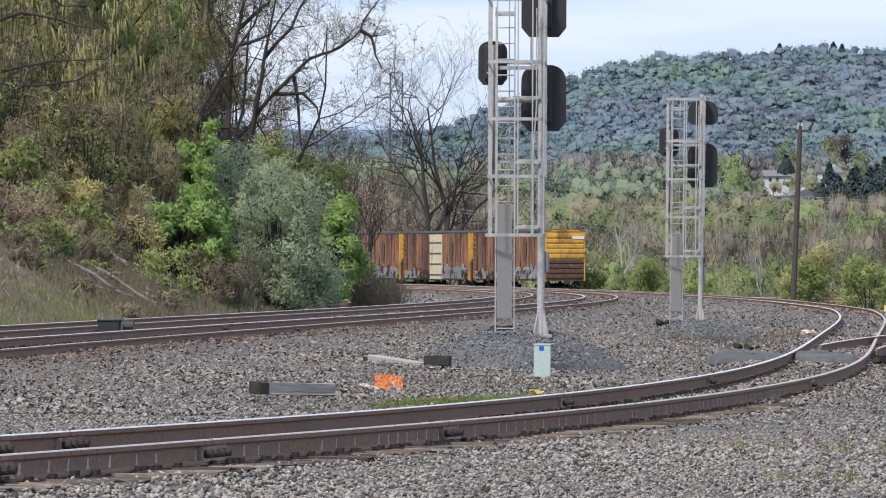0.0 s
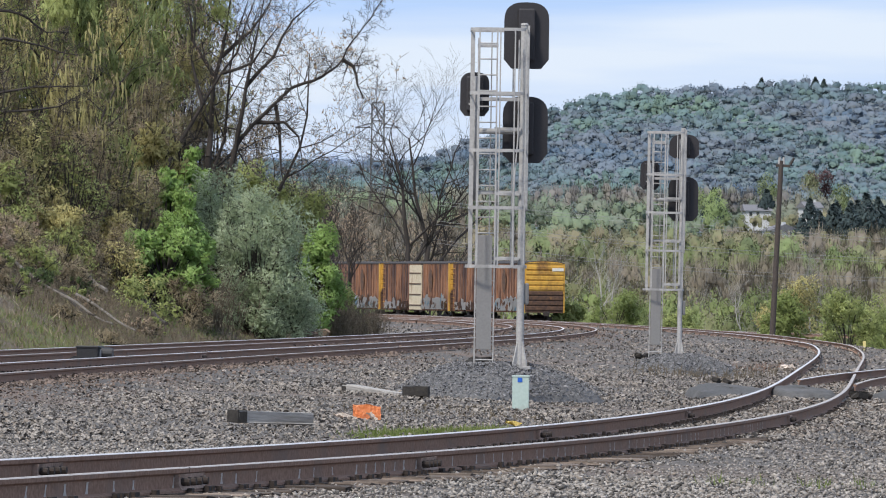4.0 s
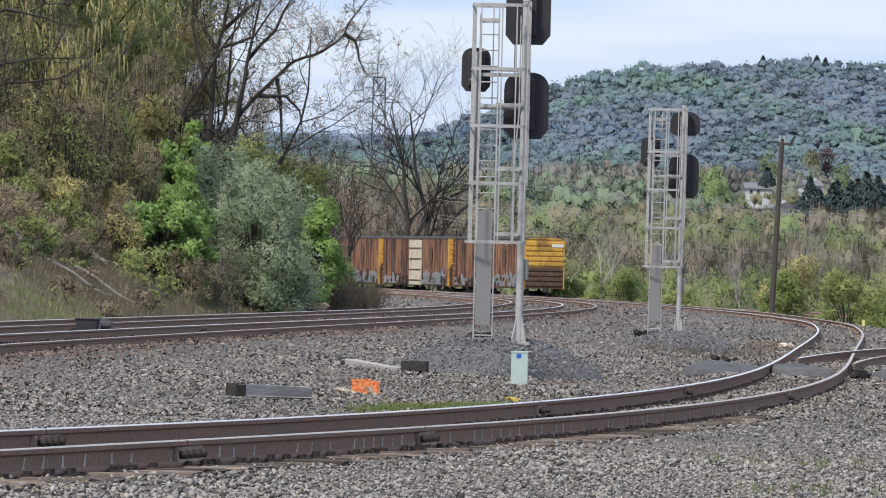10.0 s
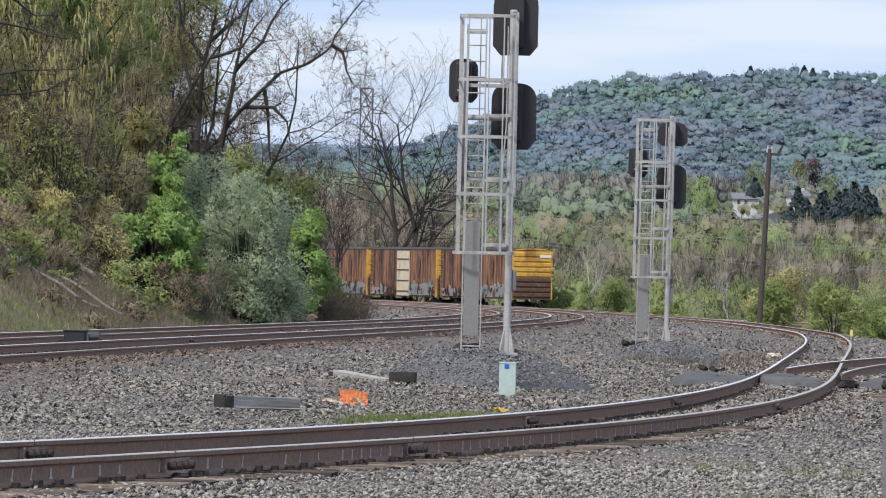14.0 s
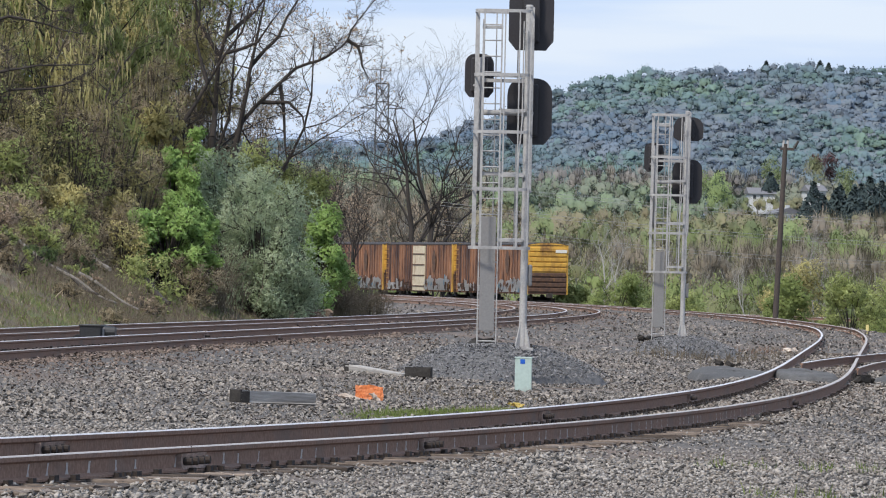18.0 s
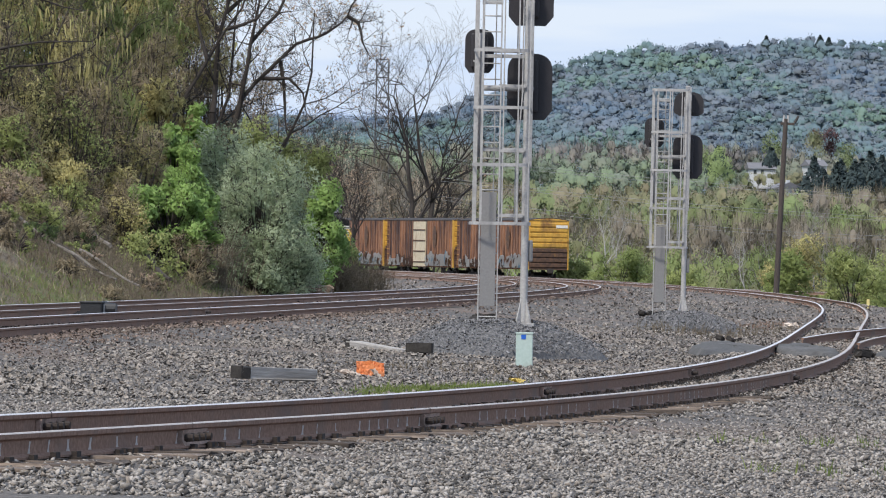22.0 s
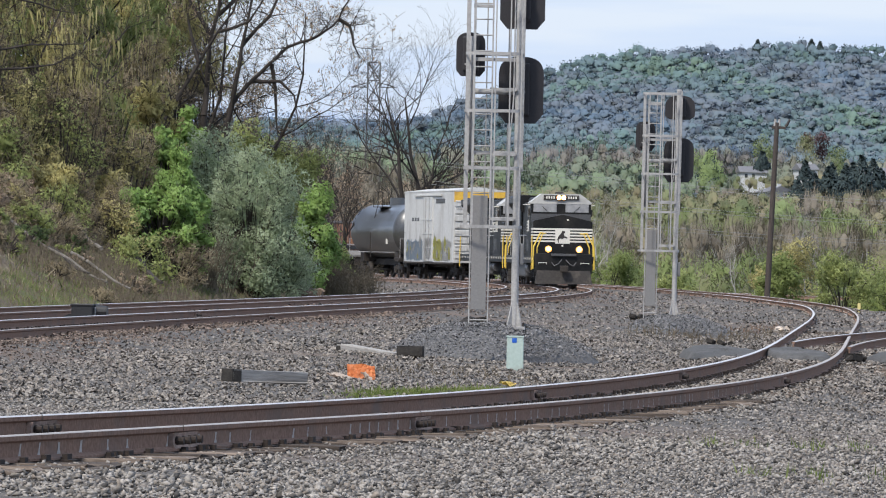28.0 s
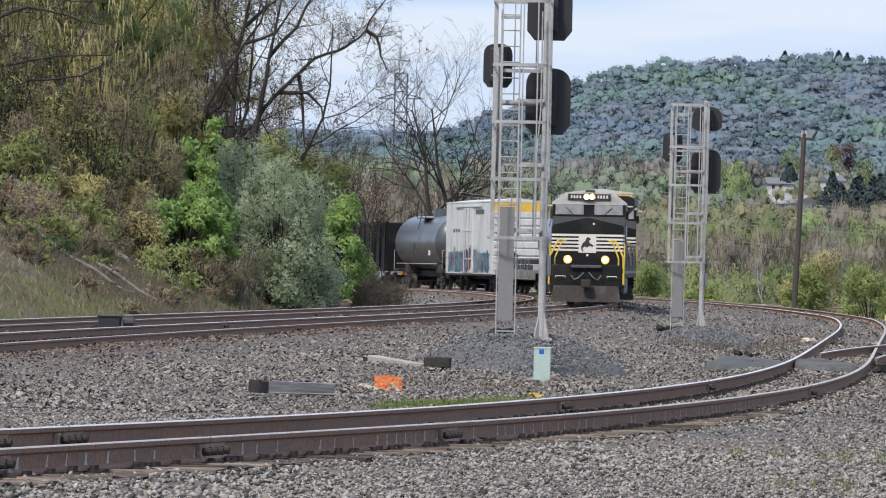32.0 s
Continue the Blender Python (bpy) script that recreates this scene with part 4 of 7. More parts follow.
def bogie(parent, y, axles, gap, r):
    ob = thing("bogie", pose(0, y, 0), "", "")
    ob.parent = parent
    ob.matrix_basis = pose(0, y, 0)
    span = gap * (axles - 1)
    for s in (-1, 1):
        bm = bmesh.new()
        box(bm, s * 0.95 - 0.1, -span / 2 - 0.35, r + 0.02, s * 0.95 + 0.1, span / 2 + 0.35, r + 0.22, 0.03)
        for k in range(axles):
            yc = -span / 2 + gap * k
            box(bm, s * 0.95 - 0.12, yc - 0.2, r - 0.17, s * 0.95 + 0.13, yc + 0.2, r + 0.2, 0.03)
        for k in range(axles - 1):
            yc = -span / 2 + gap * (k + 0.5)
            for q in (-0.17, 0, 0.17):
                tube(bm, (s * 0.98, yc + q, r - 0.22), (s * 0.98, yc + q, r + 0.08), 0.07, n=8)
            box(bm, s * 0.95 - 0.1, yc - 0.35, r - 0.28, s * 0.95 + 0.1, yc + 0.35, r - 0.2, 0.02)
        part("side_frame", bm, M_RUNNING, ob)
    part("bolster", box(bmesh.new(), -0.95, -0.22, r - 0.05, 0.95, 0.22, r + 0.32, 0.03), M_RUNNING, ob)
    for k in range(axles):
        wheelset(ob, -span / 2 + gap * k, r)
    return ob


def coupler(parent, y, s):
    bm = bmesh.new()
    box(bm, -0.12, y - 0.3, 0.75, 0.12, y + 0.3, 0.98, 0.03)
    box(bm, -0.2, y + s * 0.25 - 0.12, 0.7, 0.2, y + s * 0.25 + 0.12, 1.03, 0.05)
    part("coupler", bm, M_RUNNING, parent)


def pipe_path(pts, r, n=8):
    bm = bmesh.new()
    for a, b in zip(pts, pts[1:]):
        tube(bm, a, b, r, n=n)
    return bm


def locomotive(label, lit):
    ob = thing("locomotive", pose(0, 0, 0), label, "locomotive", "freight train")
    P = lambda name, bm, mat, lab="": part(name, bm, mat, ob, lab)
    P("underframe", box(bmesh.new(), -1.52, -10.7, 1.12, 1.52, 10.7, 1.5, 0.02), M_NSBLACK)
    P("fuel_tank", box(bmesh.new(), -1.35, -3.2, 0.42, 1.35, 2.6, 1.12, 0.1), M_GREYPAINT, "grey fuel tank below the frame")
    for s in (-1, 1):
        for z in (0.95, 0.98):
            P("air_reservoir", tube(bmesh.new(), (s * 1.2, 3.0 if z < 0.96 else 4.05, 0.85), (s * 1.2, 3.9 if z < 0.96 else 4.95, 0.85), 0.24, n=16), M_GREYPAINT, "grey air reservoir")
        bm = bmesh.new()
        for k in range(27):
            y = -10.2 + 0.78 * k
            box(bm, s * 1.522 - 0.004, y, 1.3, s * 1.522 + 0.006, y + 0.2, 1.4)
        P("sill_stripe", bm, M_CREAM, "row of white blocks along the sill")
    # hood
    P("engine_hood", box(bmesh.new(), -0.95, -6.2, 1.5, 0.95, 5.3, 4.25, 0.06), M_NSBLACK)
    P("hood_roof", box(bmesh.new(), -0.75, -6.0, 4.25, 0.75, 5.0, 4.42, 0.05), M_NSBLACK)
    P("brake_housing", box(bmesh.new(), -1.15, 1.6, 3.35, 1.15, 5.1, 4.45, 0.06), M_NSBLACK)
    P("radiator_cab", box(bmesh.new(), -1.05, -10.45, 1.5, 1.05, -6.2, 4.0, 0.05), M_NSBLACK)
    bm = bmesh.new()
    prism(bm, [(-1.05, 3.75), (1.05, 3.75), (1.52, 4.2), (1.52, 4.5), (1.3, 4.62), (-1.3, 4.62), (-1.52, 4.5), (-1.52, 4.2)], -10.5, -5.4)
    bmesh.ops.recalc_face_normals(bm, faces=bm.faces)
    P("radiator_wing", bm, M_NSBLACK)
    for k in range(16):
        for s in (-1, 1):
            door = P("hood_door", box(bmesh.new(), s * 0.955 - 0.012, -5.9 + 0.68 * k, 1.7, s * 0.955 + 0.012, -5.3 + 0.68 * k, 3.3, 0.01), M_NSBLACK)
            part("latch", box(bmesh.new(), s * 0.97 - 0.012, -5.42 + 0.68 * k, 2.4, s * 0.97 + 0.012, -5.36 + 0.68 * k, 2.55), M_GREYPAINT, door)
    for s in (-1, 1):
        for k in range(9):
            P("radiator_slat", box(bmesh.new(), s * 1.53 - 0.012, -10.3 + 0.53 * k, 4.24, s * 1.53 + 0.012, -9.86 + 0.53 * k, 4.47, 0.005), M_GREYPAINT, "grey radiator intake panel")
        for k in range(2):
            P("exhaust_stack", box(bmesh.new(), s * 0.35 - 0.2, -1.7 + 1.0 * k, 4.4, s * 0.35 + 0.2, -1.3 + 1.0 * k, 4.58, 0.03), M_RUNNING)
        # plain white marks in place of the lettering
        for k in range(4):
            P("side_mark", box(bmesh.new(), s * 1.507 - 0.004, 5.35, 2.72 + 0.15 * k, s * 1.507 + 0.004, 6.05, 2.79 + 0.15 * k), M_CREAM, "plain white speed line")
            P("side_mark", box(bmesh.new(), s * 0.976 - 0.004, -1.2, 2.72 + 0.15 * k, s * 0.976 + 0.004, 0.1, 2.79 + 0.15 * k), M_CREAM, "plain white speed line")
        for y0, x in ((6.15, 1.507), (6.65, 1.507), (0.3, 0.976), (1.1, 0.976)):
            bm = bmesh.new()
            prism(bm, [(-0.2, -0.28), (-0.08, -0.28), (0.08, 0.1), (0.1, -0.28), (0.2, -0.28), (0.2, 0.28), (0.08, 0.28), (-0.08, -0.1), (-0.1, 0.28), (-0.2, 0.28)], -0.004, 0.004, Matrix.Translation((s * x, y0 + 0.2, 3.0)) @ pose(0, 0, 0, 0, 0, 90))
            bmesh.ops.recalc_face_normals(bm, faces=bm.faces)
            P("side_mark", bm, M_CREAM, "plain white mark")
        for k in range(3):
            P("cab_plate", box(bmesh.new(), s * 1.506 - 0.004, 5.5 + 0.42 * k, 1.75, s * 1.506 + 0.004, 5.78 + 0.42 * k, 2.35), M_GREYPAINT, "grey vent panel on the cab side")
        for k in range(6):
            P("filter_panel", box(bmesh.new(), s * 1.156 - 0.008, 1.75 + 0.56 * k, 3.45, s * 1.156 + 0.008, 2.2 + 0.56 * k, 4.3, 0.005), M_GREYPAINT, "grey intake filter panel")
    # cab
    bm = bmesh.new()
    prism(bm, [(-1.5, 1.5), (1.5, 1.5), (1.5, 4.13), (0.95, 4.56), (-0.95, 4.56), (-1.5, 4.13)], 5.3, 8.3)
    bmesh.ops.recalc_face_normals(bm, faces=bm.faces)
    cab = P("cab", bm, M_NSBLACK)
    bm = bmesh.new()
    prism(bm, [(-1.53, 4.1), (1.53, 4.1), (1.53, 4.18), (0.97, 4.6), (-0.97, 4.6), (-1.53, 4.18)], 6.6, 8.36)
    bmesh.ops.recalc_face_normals(bm, faces=bm.faces)
    part("cab_roof", bm, M_ROOFGREY, cab, "off-white cab roof front")
    bm = bmesh.new()
    box(bm, -1.5, 8.3, 3.58, 1.5, 8.33, 4.12, 0.005)
    part("window_band", bm, M_NSBLACK, cab, "black panel round the windscreens")
    part("windscreen_sill", box(bmesh.new(), -1.49, 8.3, 3.1, 1.49, 8.345, 3.6, 0.005), M_GREYPAINT, cab, "dull grey panel below the windscreens")
    for s in (-1, 1):
        part("windscreen", box(bmesh.new(), s * 0.8 - 0.58, 8.335, 3.69, s * 0.8 + 0.58, 8.35, 4.1, 0.006), M_CABGLASS, cab, "pale reflecting windscreen")
        part("wiper", tube(bmesh.new(), (s * 0.6, 8.37, 3.66), (s * 0.95, 8.37, 3.98), 0.012, n=5), M_DARKIRON, cab)
        part("side_window", box(bmesh.new(), s * 1.503 - 0.006, 6.0, 3.45, s * 1.503 + 0.006, 7.6, 4.0, 0.004), M_CABGLASS, cab)
        part("number_board", box(bmesh.new(), s * 0.55 - 0.33, 8.36, 4.3, s * 0.55 + 0.33, 8.42, 4.54, 0.01), M_DARKIRON, cab, "black number board")
        bm = bmesh.new()
        for k in range(4):
            box(bm, s * 0.55 - 0.22 + 0.12 * k, 8.418, 4.36, s * 0.55 - 0.15 + 0.12 * k, 8.424, 4.48)
        part("number_bars", bm, M_CREAM, cab, "plain pale bars in place of numbers")
        part("mirror", box(bmesh.new(), s * 1.56 - 0.05, 7.7, 3.5, s * 1.56 + 0.05, 7.8, 3.85, 0.01), M_DARKIRON, cab)
        part("sun_visor", box(bmesh.new(), s * 1.62 - 0.13, 6.0, 4.03, s * 1.62 + 0.13, 7.6, 4.08, 0.01, m=None), M_CREAM, cab)
    # nose
    bm = bmesh.new()
    prism(bm, [(-1.48, 1.5), (1.48, 1.5), (1.48, 3.18), (1.42, 3.25), (0.1, 3.54), (-0.1, 3.54), (-1.42, 3.25), (-1.48, 3.18)], 8.25, 9.75)
    bmesh.ops.recalc_face_normals(bm, faces=bm.faces)
    nose = P("nose", bm, M_NSBLACK)
    for z0, z1 in ((2.79, 2.88), (2.64, 2.72), (2.49, 2.57), (2.34, 2.42), (2.19, 2.27)):
        for s in (-1, 1):
            w0, w1 = (0.0, 1.47) if z0 > 2.75 else (0.34, 1.47)
            part("nose_stripe", box(bmesh.new(), min(s * w0, s * w1), 9.748, z0, max(s * w0, s * w1), 9.758, z1), M_CREAM, nose, "cream horizontal nose stripe")
            part("side_stripe", box(bmesh.new(), s * 1.483 - 0.005, 8.4, z0, s * 1.483 + 0.005, 9.75, z1), M_CREAM, nose)
    part("emblem_panel", box(bmesh.new(), -0.36, 9.75, 2.12, 0.36, 9.764, 2.86, 0.003), M_CREAM, nose, "cream panel with a dark emblem shape")
    bm = bmesh.new()
    prism(bm, [(0.16, 2.18), (0.22, 2.16), (0.2, 2.3), (0.12, 2.38), (0.0, 2.34), (-0.1, 2.42), (-0.22, 2.36), (-0.24, 2.44), (-0.1, 2.5), (-0.06, 2.62), (-0.14, 2.66), (-0.1, 2.74), (0.02, 2.76), (0.08, 2.62), (0.2, 2.5), (0.26, 2.34), (0.24, 2.24)], 9.762, 9.772)
    bmesh.ops.recalc_face_normals(bm, faces=bm.faces)
    part("emblem", bm, M_DARKIRON, nose, "plain dark emblem shape")
    part("nose_door", box(bmesh.new(), -0.95, 9.746, 1.55, -0.45, 9.762, 2.1, 0.004), M_NSBLACK, nose)
    part("nose_lamp", tube(bmesh.new(), (0, 9.75, 2.02), (0, 9.78, 2.02), 0.05, n=12), M_CREAM, nose, "small pale nose lamp")
    part("nose_horn", tube(bmesh.new(), (-0.25, 9.6, 3.3), (-0.25, 9.8, 3.3), 0.06, 0.04, 10), M_CREAM, nose, "small pale bell")
    # front platform, pilot and plough
    P("front_platform", box(bmesh.new(), -1.5, 9.7, 1.3, 1.5, 10.75, 1.5, 0.02), M_NSBLACK)
    P("pilot", box(bmesh.new(), -1.42, 10.6, 0.62, 1.42, 10.76, 1.62, 0.03), M_NSBLACK)
    P("anticlimber", box(bmesh.new(), -0.62, 10.74, 1.5, 0.62, 10.9, 1.62, 0.02), M_GREYPAINT)
    bm = bmesh.new()
    prism(bm, [(-1.42, 0.12), (1.42, 0.12), (1.32, 0.78), (-1.32, 0.78)], 10.55, 10.85)
    for v in bm.verts:
        v.co.y += 0.28 * (1 - abs(v.co.x) / 1.5) + (0.12 if v.co.z < 0.3 else 0)
    bmesh.ops.recalc_face_normals(bm, faces=bm.faces)
    P("snow_plough", bm, M_PLOW, "dusty black snow plough")
    coupler(ob, 10.95, 1)
    coupler(ob, -10.95, -1)
    for s in (-1, 1):
        P("front_handrail", pipe_path([(s * 0.98, 10.4, 2.62), (s * 1.15, 10.5, 2.64), (s * 1.28, 10.6, 2.4), (s * 1.5, 10.7, 1.95), (s * 1.52, 10.72, 0.85)], 0.04), M_YELLOW, "yellow bent handrail")
        P("inner_handrail", pipe_path([(s * 0.86, 10.1, 2.62), (s * 1.02, 10.2, 2.6), (s * 1.3, 10.4, 1.9), (s * 1.3, 10.4, 1.5)], 0.032), M_YELLOW, "yellow bent handrail")
        P("step_rail", pipe_path([(s * 1.52, 9.75, 2.5), (s * 1.53, 9.8, 1.6), (s * 1.53, 9.8, 0.8)], 0.03), M_YELLOW, "yellow step rail")
        P("side_handrail", pipe_path([(s * 1.47, y, 2.52) for y in (-10.2, -5, 0, 5.2)], 0.022), M_GALV)
        for y in (-10.2, -7.6, -5, -2.5, 0, 2.6, 5.2):
            P("stanchion", tube(bmesh.new(), (s * 1.47, y, 1.5), (s * 1.47, y, 2.52), 0.02, n=6), M_GALV)
        for k in range(4):
            P("step", box(bmesh.new(), s * 1.4 - 0.14, 9.85, 0.42 + 0.27 * k, s * 1.4 + 0.14, 10.4, 0.45 + 0.27 * k), M_NSBLACK)
            P("rear_step", box(bmesh.new(), s * 1.4 - 0.14, -10.4, 0.42 + 0.27 * k, s * 1.4 + 0.14, -9.85, 0.45 + 0.27 * k), M_NSBLACK)
        P("rear_handrail", pipe_path([(s * 1.5, -10.6, 2.5), (s * 1.53, -10.6, 1.6), (s * 1.53, -10.6, 0.8)], 0.03), M_YELLOW, "yellow step rail")
        P("grab_iron", pipe_path([(s * 0.85, 10.82, 1.1), (s * 0.85, 10.86, 1.16), (s * 1.25, 10.86, 1.16), (s * 1.25, 10.82, 1.1)], 0.016, 6), M_CREAM, "white grab iron")
        P("brake_hose", pipe_path([(s * 0.1, 10.86, 1.32), (s * 0.3, 10.95, 1.1), (s * 0.48, 10.95, 1.02), (s * 0.62, 10.9, 1.2)], 0.028, 6), M_GREYPAINT)
        lamp = P("ditch_light", tube(bmesh.new(), (s * 0.765, 10.55, 1.84), (s * 0.765, 10.78, 1.84), 0.17, n=18), M_NSBLACK)
        part("lens", tube(bmesh.new(), (s * 0.765, 10.775, 1.84), (s * 0.765, 10.79, 1.84), 0.09, n=18), M_LAMP if lit else M_CABGLASS, lamp, "glowing lamp lens" if lit else "unlit lamp lens")
        # when lit, this ring glows to imitate glare; the lens is the lamp
        part("rim", tube(bmesh.new(), (s * 0.765, 10.77, 1.84), (s * 0.765, 10.782, 1.84), 0.17, n=18), M_LAMPHALO if lit else M_NSBLACK, lamp)
    head = P("headlight", box(bmesh.new(), -0.22, 8.34, 4.27, 0.22, 8.45, 4.56, 0.02), M_DARKIRON)
    for s in (-1, 1):
        part("lens", tube(bmesh.new(), (s * 0.115, 8.45, 4.42), (s * 0.115, 8.466, 4.42), 0.085, n=16), M_LAMP if lit else M_CABGLASS, head, "glowing lamp lens" if lit else "unlit lamp lens")
        part("rim", tube(bmesh.new(), (s * 0.115, 8.445, 4.42), (s * 0.115, 8.458, 4.42), 0.125, n=16), M_LAMPHALO if lit else M_NSBLACK, head)
    for y in (-2.6, 4.6, 6.8):
        P("roof_fitting", box(bmesh.new(), -0.2, y, 4.42, 0.2, y + 0.4, 4.72 if y > 5 else 4.6, 0.05), M_DARKIRON)
    bogie(ob, 6.9, 3, 1.9, 0.53)
    bogie(ob, -6.9, 3, 1.9, 0.53)
    return ob


def graffiti(parent, x, y0, y1, z0, z1, seed, mats, count):
    """Sprayed patches: one ragged field and smaller shapes over it, no letters."""
    rng = random.Random(seed)
    for k in range(count):
        bm = bmesh.new()
        if k < 2:
            span = (y1 - y0) / 2
            yc, zc, w, h, n = y0 + span * (k + 0.5), (z0 + z1) / 2 - 0.05, span * 0.62, (z1 - z0) * 0.62, 30
        else:
            yc, zc, w, h, n = rng.uniform(y0, y1), rng.uniform(z0, z1), rng.uniform(0.1, 0.45), rng.uniform(0.12, 0.5), 11
        ring = []
        for i in range(n):
            a = 2 * math.pi * i / n
            c, d = math.cos(a), math.sin(a)
            r = (rng.uniform(0.8, 1.12) / max(abs(c), abs(d)) ** 0.8) if k < 2 else rng.uniform(0.45, 1.15)
            ring.append(bm.verts.new((x + math.copysign(0.0006 * k, x), yc + w * r * c, max(zc + h * r * d, 1.06))))
        f = bm.faces.new(ring)
        bmesh.ops.solidify(bm, geom=[f], thickness=0.001)
        part("paint_patch", bm, mats[k % len(mats)], parent, "sprayed paint patch")


M_WHITECAR = surface("weathered_white_car", (0.46, 0.455, 0.44), (0.6, 0.595, 0.58), 6, 10, 0.65, stain=(0.33, 0.31, 0.285), stain_scale=0.9, stain_at=(0.48, 0.75), stretch=(1, 1, 0.3))
M_CARYELLOW = surface("car_yellow", (0.62, 0.36, 0.04), (0.74, 0.46, 0.07), 6, 10, 0.6, stain=(0.4, 0.22, 0.06), stain_scale=1.0)
SPRAY = [surface("spray_" + n, tuple(c * 0.8 for c in col), col, 6, 9, 0.7) for n, col in
         (("slate", (0.3, 0.36, 0.43)), ("teal", (0.2, 0.34, 0.43)), ("lime", (0.52, 0.5, 0.14)), ("pale", (0.47, 0.465, 0.45)), ("blue", (0.07, 0.14, 0.3)), ("red", (0.32, 0.1, 0.1)))]


def white_boxcar(label, sprays):
    ob = thing("boxcar", pose(0, 0, 0), label, "boxcar", "freight train")
    P = lambda name, bm, mat, lab="": part(name, bm, mat, ob, lab)
    L = 8.3
    P("side_body", box(bmesh.new(), -1.5, -L, 0.98, 1.5, L, 5.02, 0.015), M_WHITECAR)
    bm = bmesh.new()
    prism(bm, [(-1.52, 5.02), (1.52, 5.02), (1.52, 5.08), (0, 5.26), (-1.52, 5.08)], -L - 0.03, L + 0.03)
    bmesh.ops.recalc_face_normals(bm, faces=bm.faces)
    P("roof", bm, M_WHITECAR)
    for s in (-1, 1):
        P("end_band", box(bmesh.new(), -1.49, s * (L + 0.012) - 0.012, 4.42, 1.49, s * (L + 0.012) + 0.012, 5.0, 0.004), M_CARYELLOW, "yellow band across the car end")
        for k in range(8):
            z = 1.2 + 0.42 * k
            bm = bmesh.new()
            prism(bm, [(0, 0.02), (0.06, 0.05), (0.06, 0.34), (0, 0.37)], -1.42, 1.42, Matrix.Translation((0, s * L, z)) @ pose(0, 0, 0, 0, 0, 90 * s))
            bmesh.ops.recalc_face_normals(bm, faces=bm.faces)
            P("end_rib", bm, M_WHITECAR)
        for k in range(10):
            P("end_rung", tube(bmesh.new(), (s * 1.05, s * (L + 0.1), 1.2 + 0.36 * k), (s * 1.4, s * (L + 0.1), 1.2 + 0.36 * k), 0.014, n=5), M_GALV)
        door = P("door", box(bmesh.new(), s * 1.53 - 0.03, -1.6, 1.05, s * 1.53 + 0.03, 1.6, 4.75, 0.01), M_WHITECAR)
        for z in (1.8, 2.6, 3.4):
            part("door_bar", box(bmesh.new(), s * 1.57 - 0.02, -1.55, z, s * 1.57 + 0.02, 1.55, z + 0.07), M_WHITECAR, door)
        for y in (-0.55, 0.6):
            part("door_rod", tube(bmesh.new(), (s * 1.59, y, 1.1), (s * 1.59, y, 4.7), 0.02, n=6), M_GALV, door)
        P("door_track", box(bmesh.new(), s * 1.55 - 0.04, -4.5, 4.78, s * 1.55 + 0.04, 4.5, 4.86), M_WHITECAR)
        P("side_sill", box(bmesh.new(), s * 1.5 - 0.03, -L, 0.9, s * 1.5 + 0.03, L, 1.0), M_RUNNING)
        for k in range(5):
            P("side_rung", tube(bmesh.new(), (s * 1.54, -L + 0.25, 1.1 + 0.4 * k), (s * 1.54, -L + 0.65, 1.1 + 0.4 * k), 0.014, n=5), M_GALV)
        bm = bmesh.new()
        box(bm, s * 1.504 - 0.003, 2.4, 4.35, s * 1.504 + 0.003, 5.4, 4.62)
        P("lettering_bar", bm, M_GREYPAINT, "plain grey bar in place of lettering")
        bm = bmesh.new()
        for k in range(3):
            box(bm, s * 1.504 - 0.003, -5.6 + 0.9 * k, 3.35, s * 1.504 + 0.003, -5.0 + 0.9 * k, 3.55)
        P("lettering_bar", bm, M_GREYPAINT)
        coupler(ob, s * (L + 0.35), s)
        bogie(ob, s * 6.1, 2, 1.75, 0.46)
    P("centre_sill", box(bmesh.new(), -0.35, -L, 0.7, 0.35, L, 1.0), M_RUNNING)
    tones = [SPRAY[0], SPRAY[1], SPRAY[5], SPRAY[4], SPRAY[0], SPRAY[3]] if sprays > 5 else [SPRAY[0], SPRAY[0], SPRAY[3], SPRAY[2], SPRAY[3]]
    graffiti(ob, 1.506, -7.2, -2.0, 1.2, 2.2, sprays, tones, 26)
    graffiti(ob, 1.506, 2.0, 7.2, 1.2, 2.2, sprays + 1, tones if sprays > 5 else [SPRAY[2], SPRAY[3], SPRAY[2]], 22)
    graffiti(ob, 1.566, -1.1, 1.1, 1.3, 2.3, sprays + 2, [SPRAY[4], SPRAY[5], SPRAY[0]] if sprays > 5 else [SPRAY[3]], 9)
    bm = bmesh.new()
    tube(bm, (0.35, L + 0.02, 2.0), (0.35, L + 0.16, 2.0), 0.28, n=20)
    P("brake_wheel", bm, M_RUNNING, "round dark brake wheel on the car end")
    return ob


M_TANK = surface("black_tank_shell", (0.03, 0.0295, 0.029), (0.05, 0.049, 0.048), 6, 8, 0.32, stain=(0.06, 0.057, 0.054), stain_scale=0.6, stain_at=(0.5, 0.8))

M_TANK.node_tree.nodes["Principled BSDF"].inputs["Specular IOR Level"].default_value = 1.0
M_TANK.node_tree.nodes["Principled BSDF"].inputs["Coat Weight"].default_value = 0.6
M_TANK.node_tree.nodes["Principled BSDF"].inputs["Coat Roughness"].default_value = 0.25


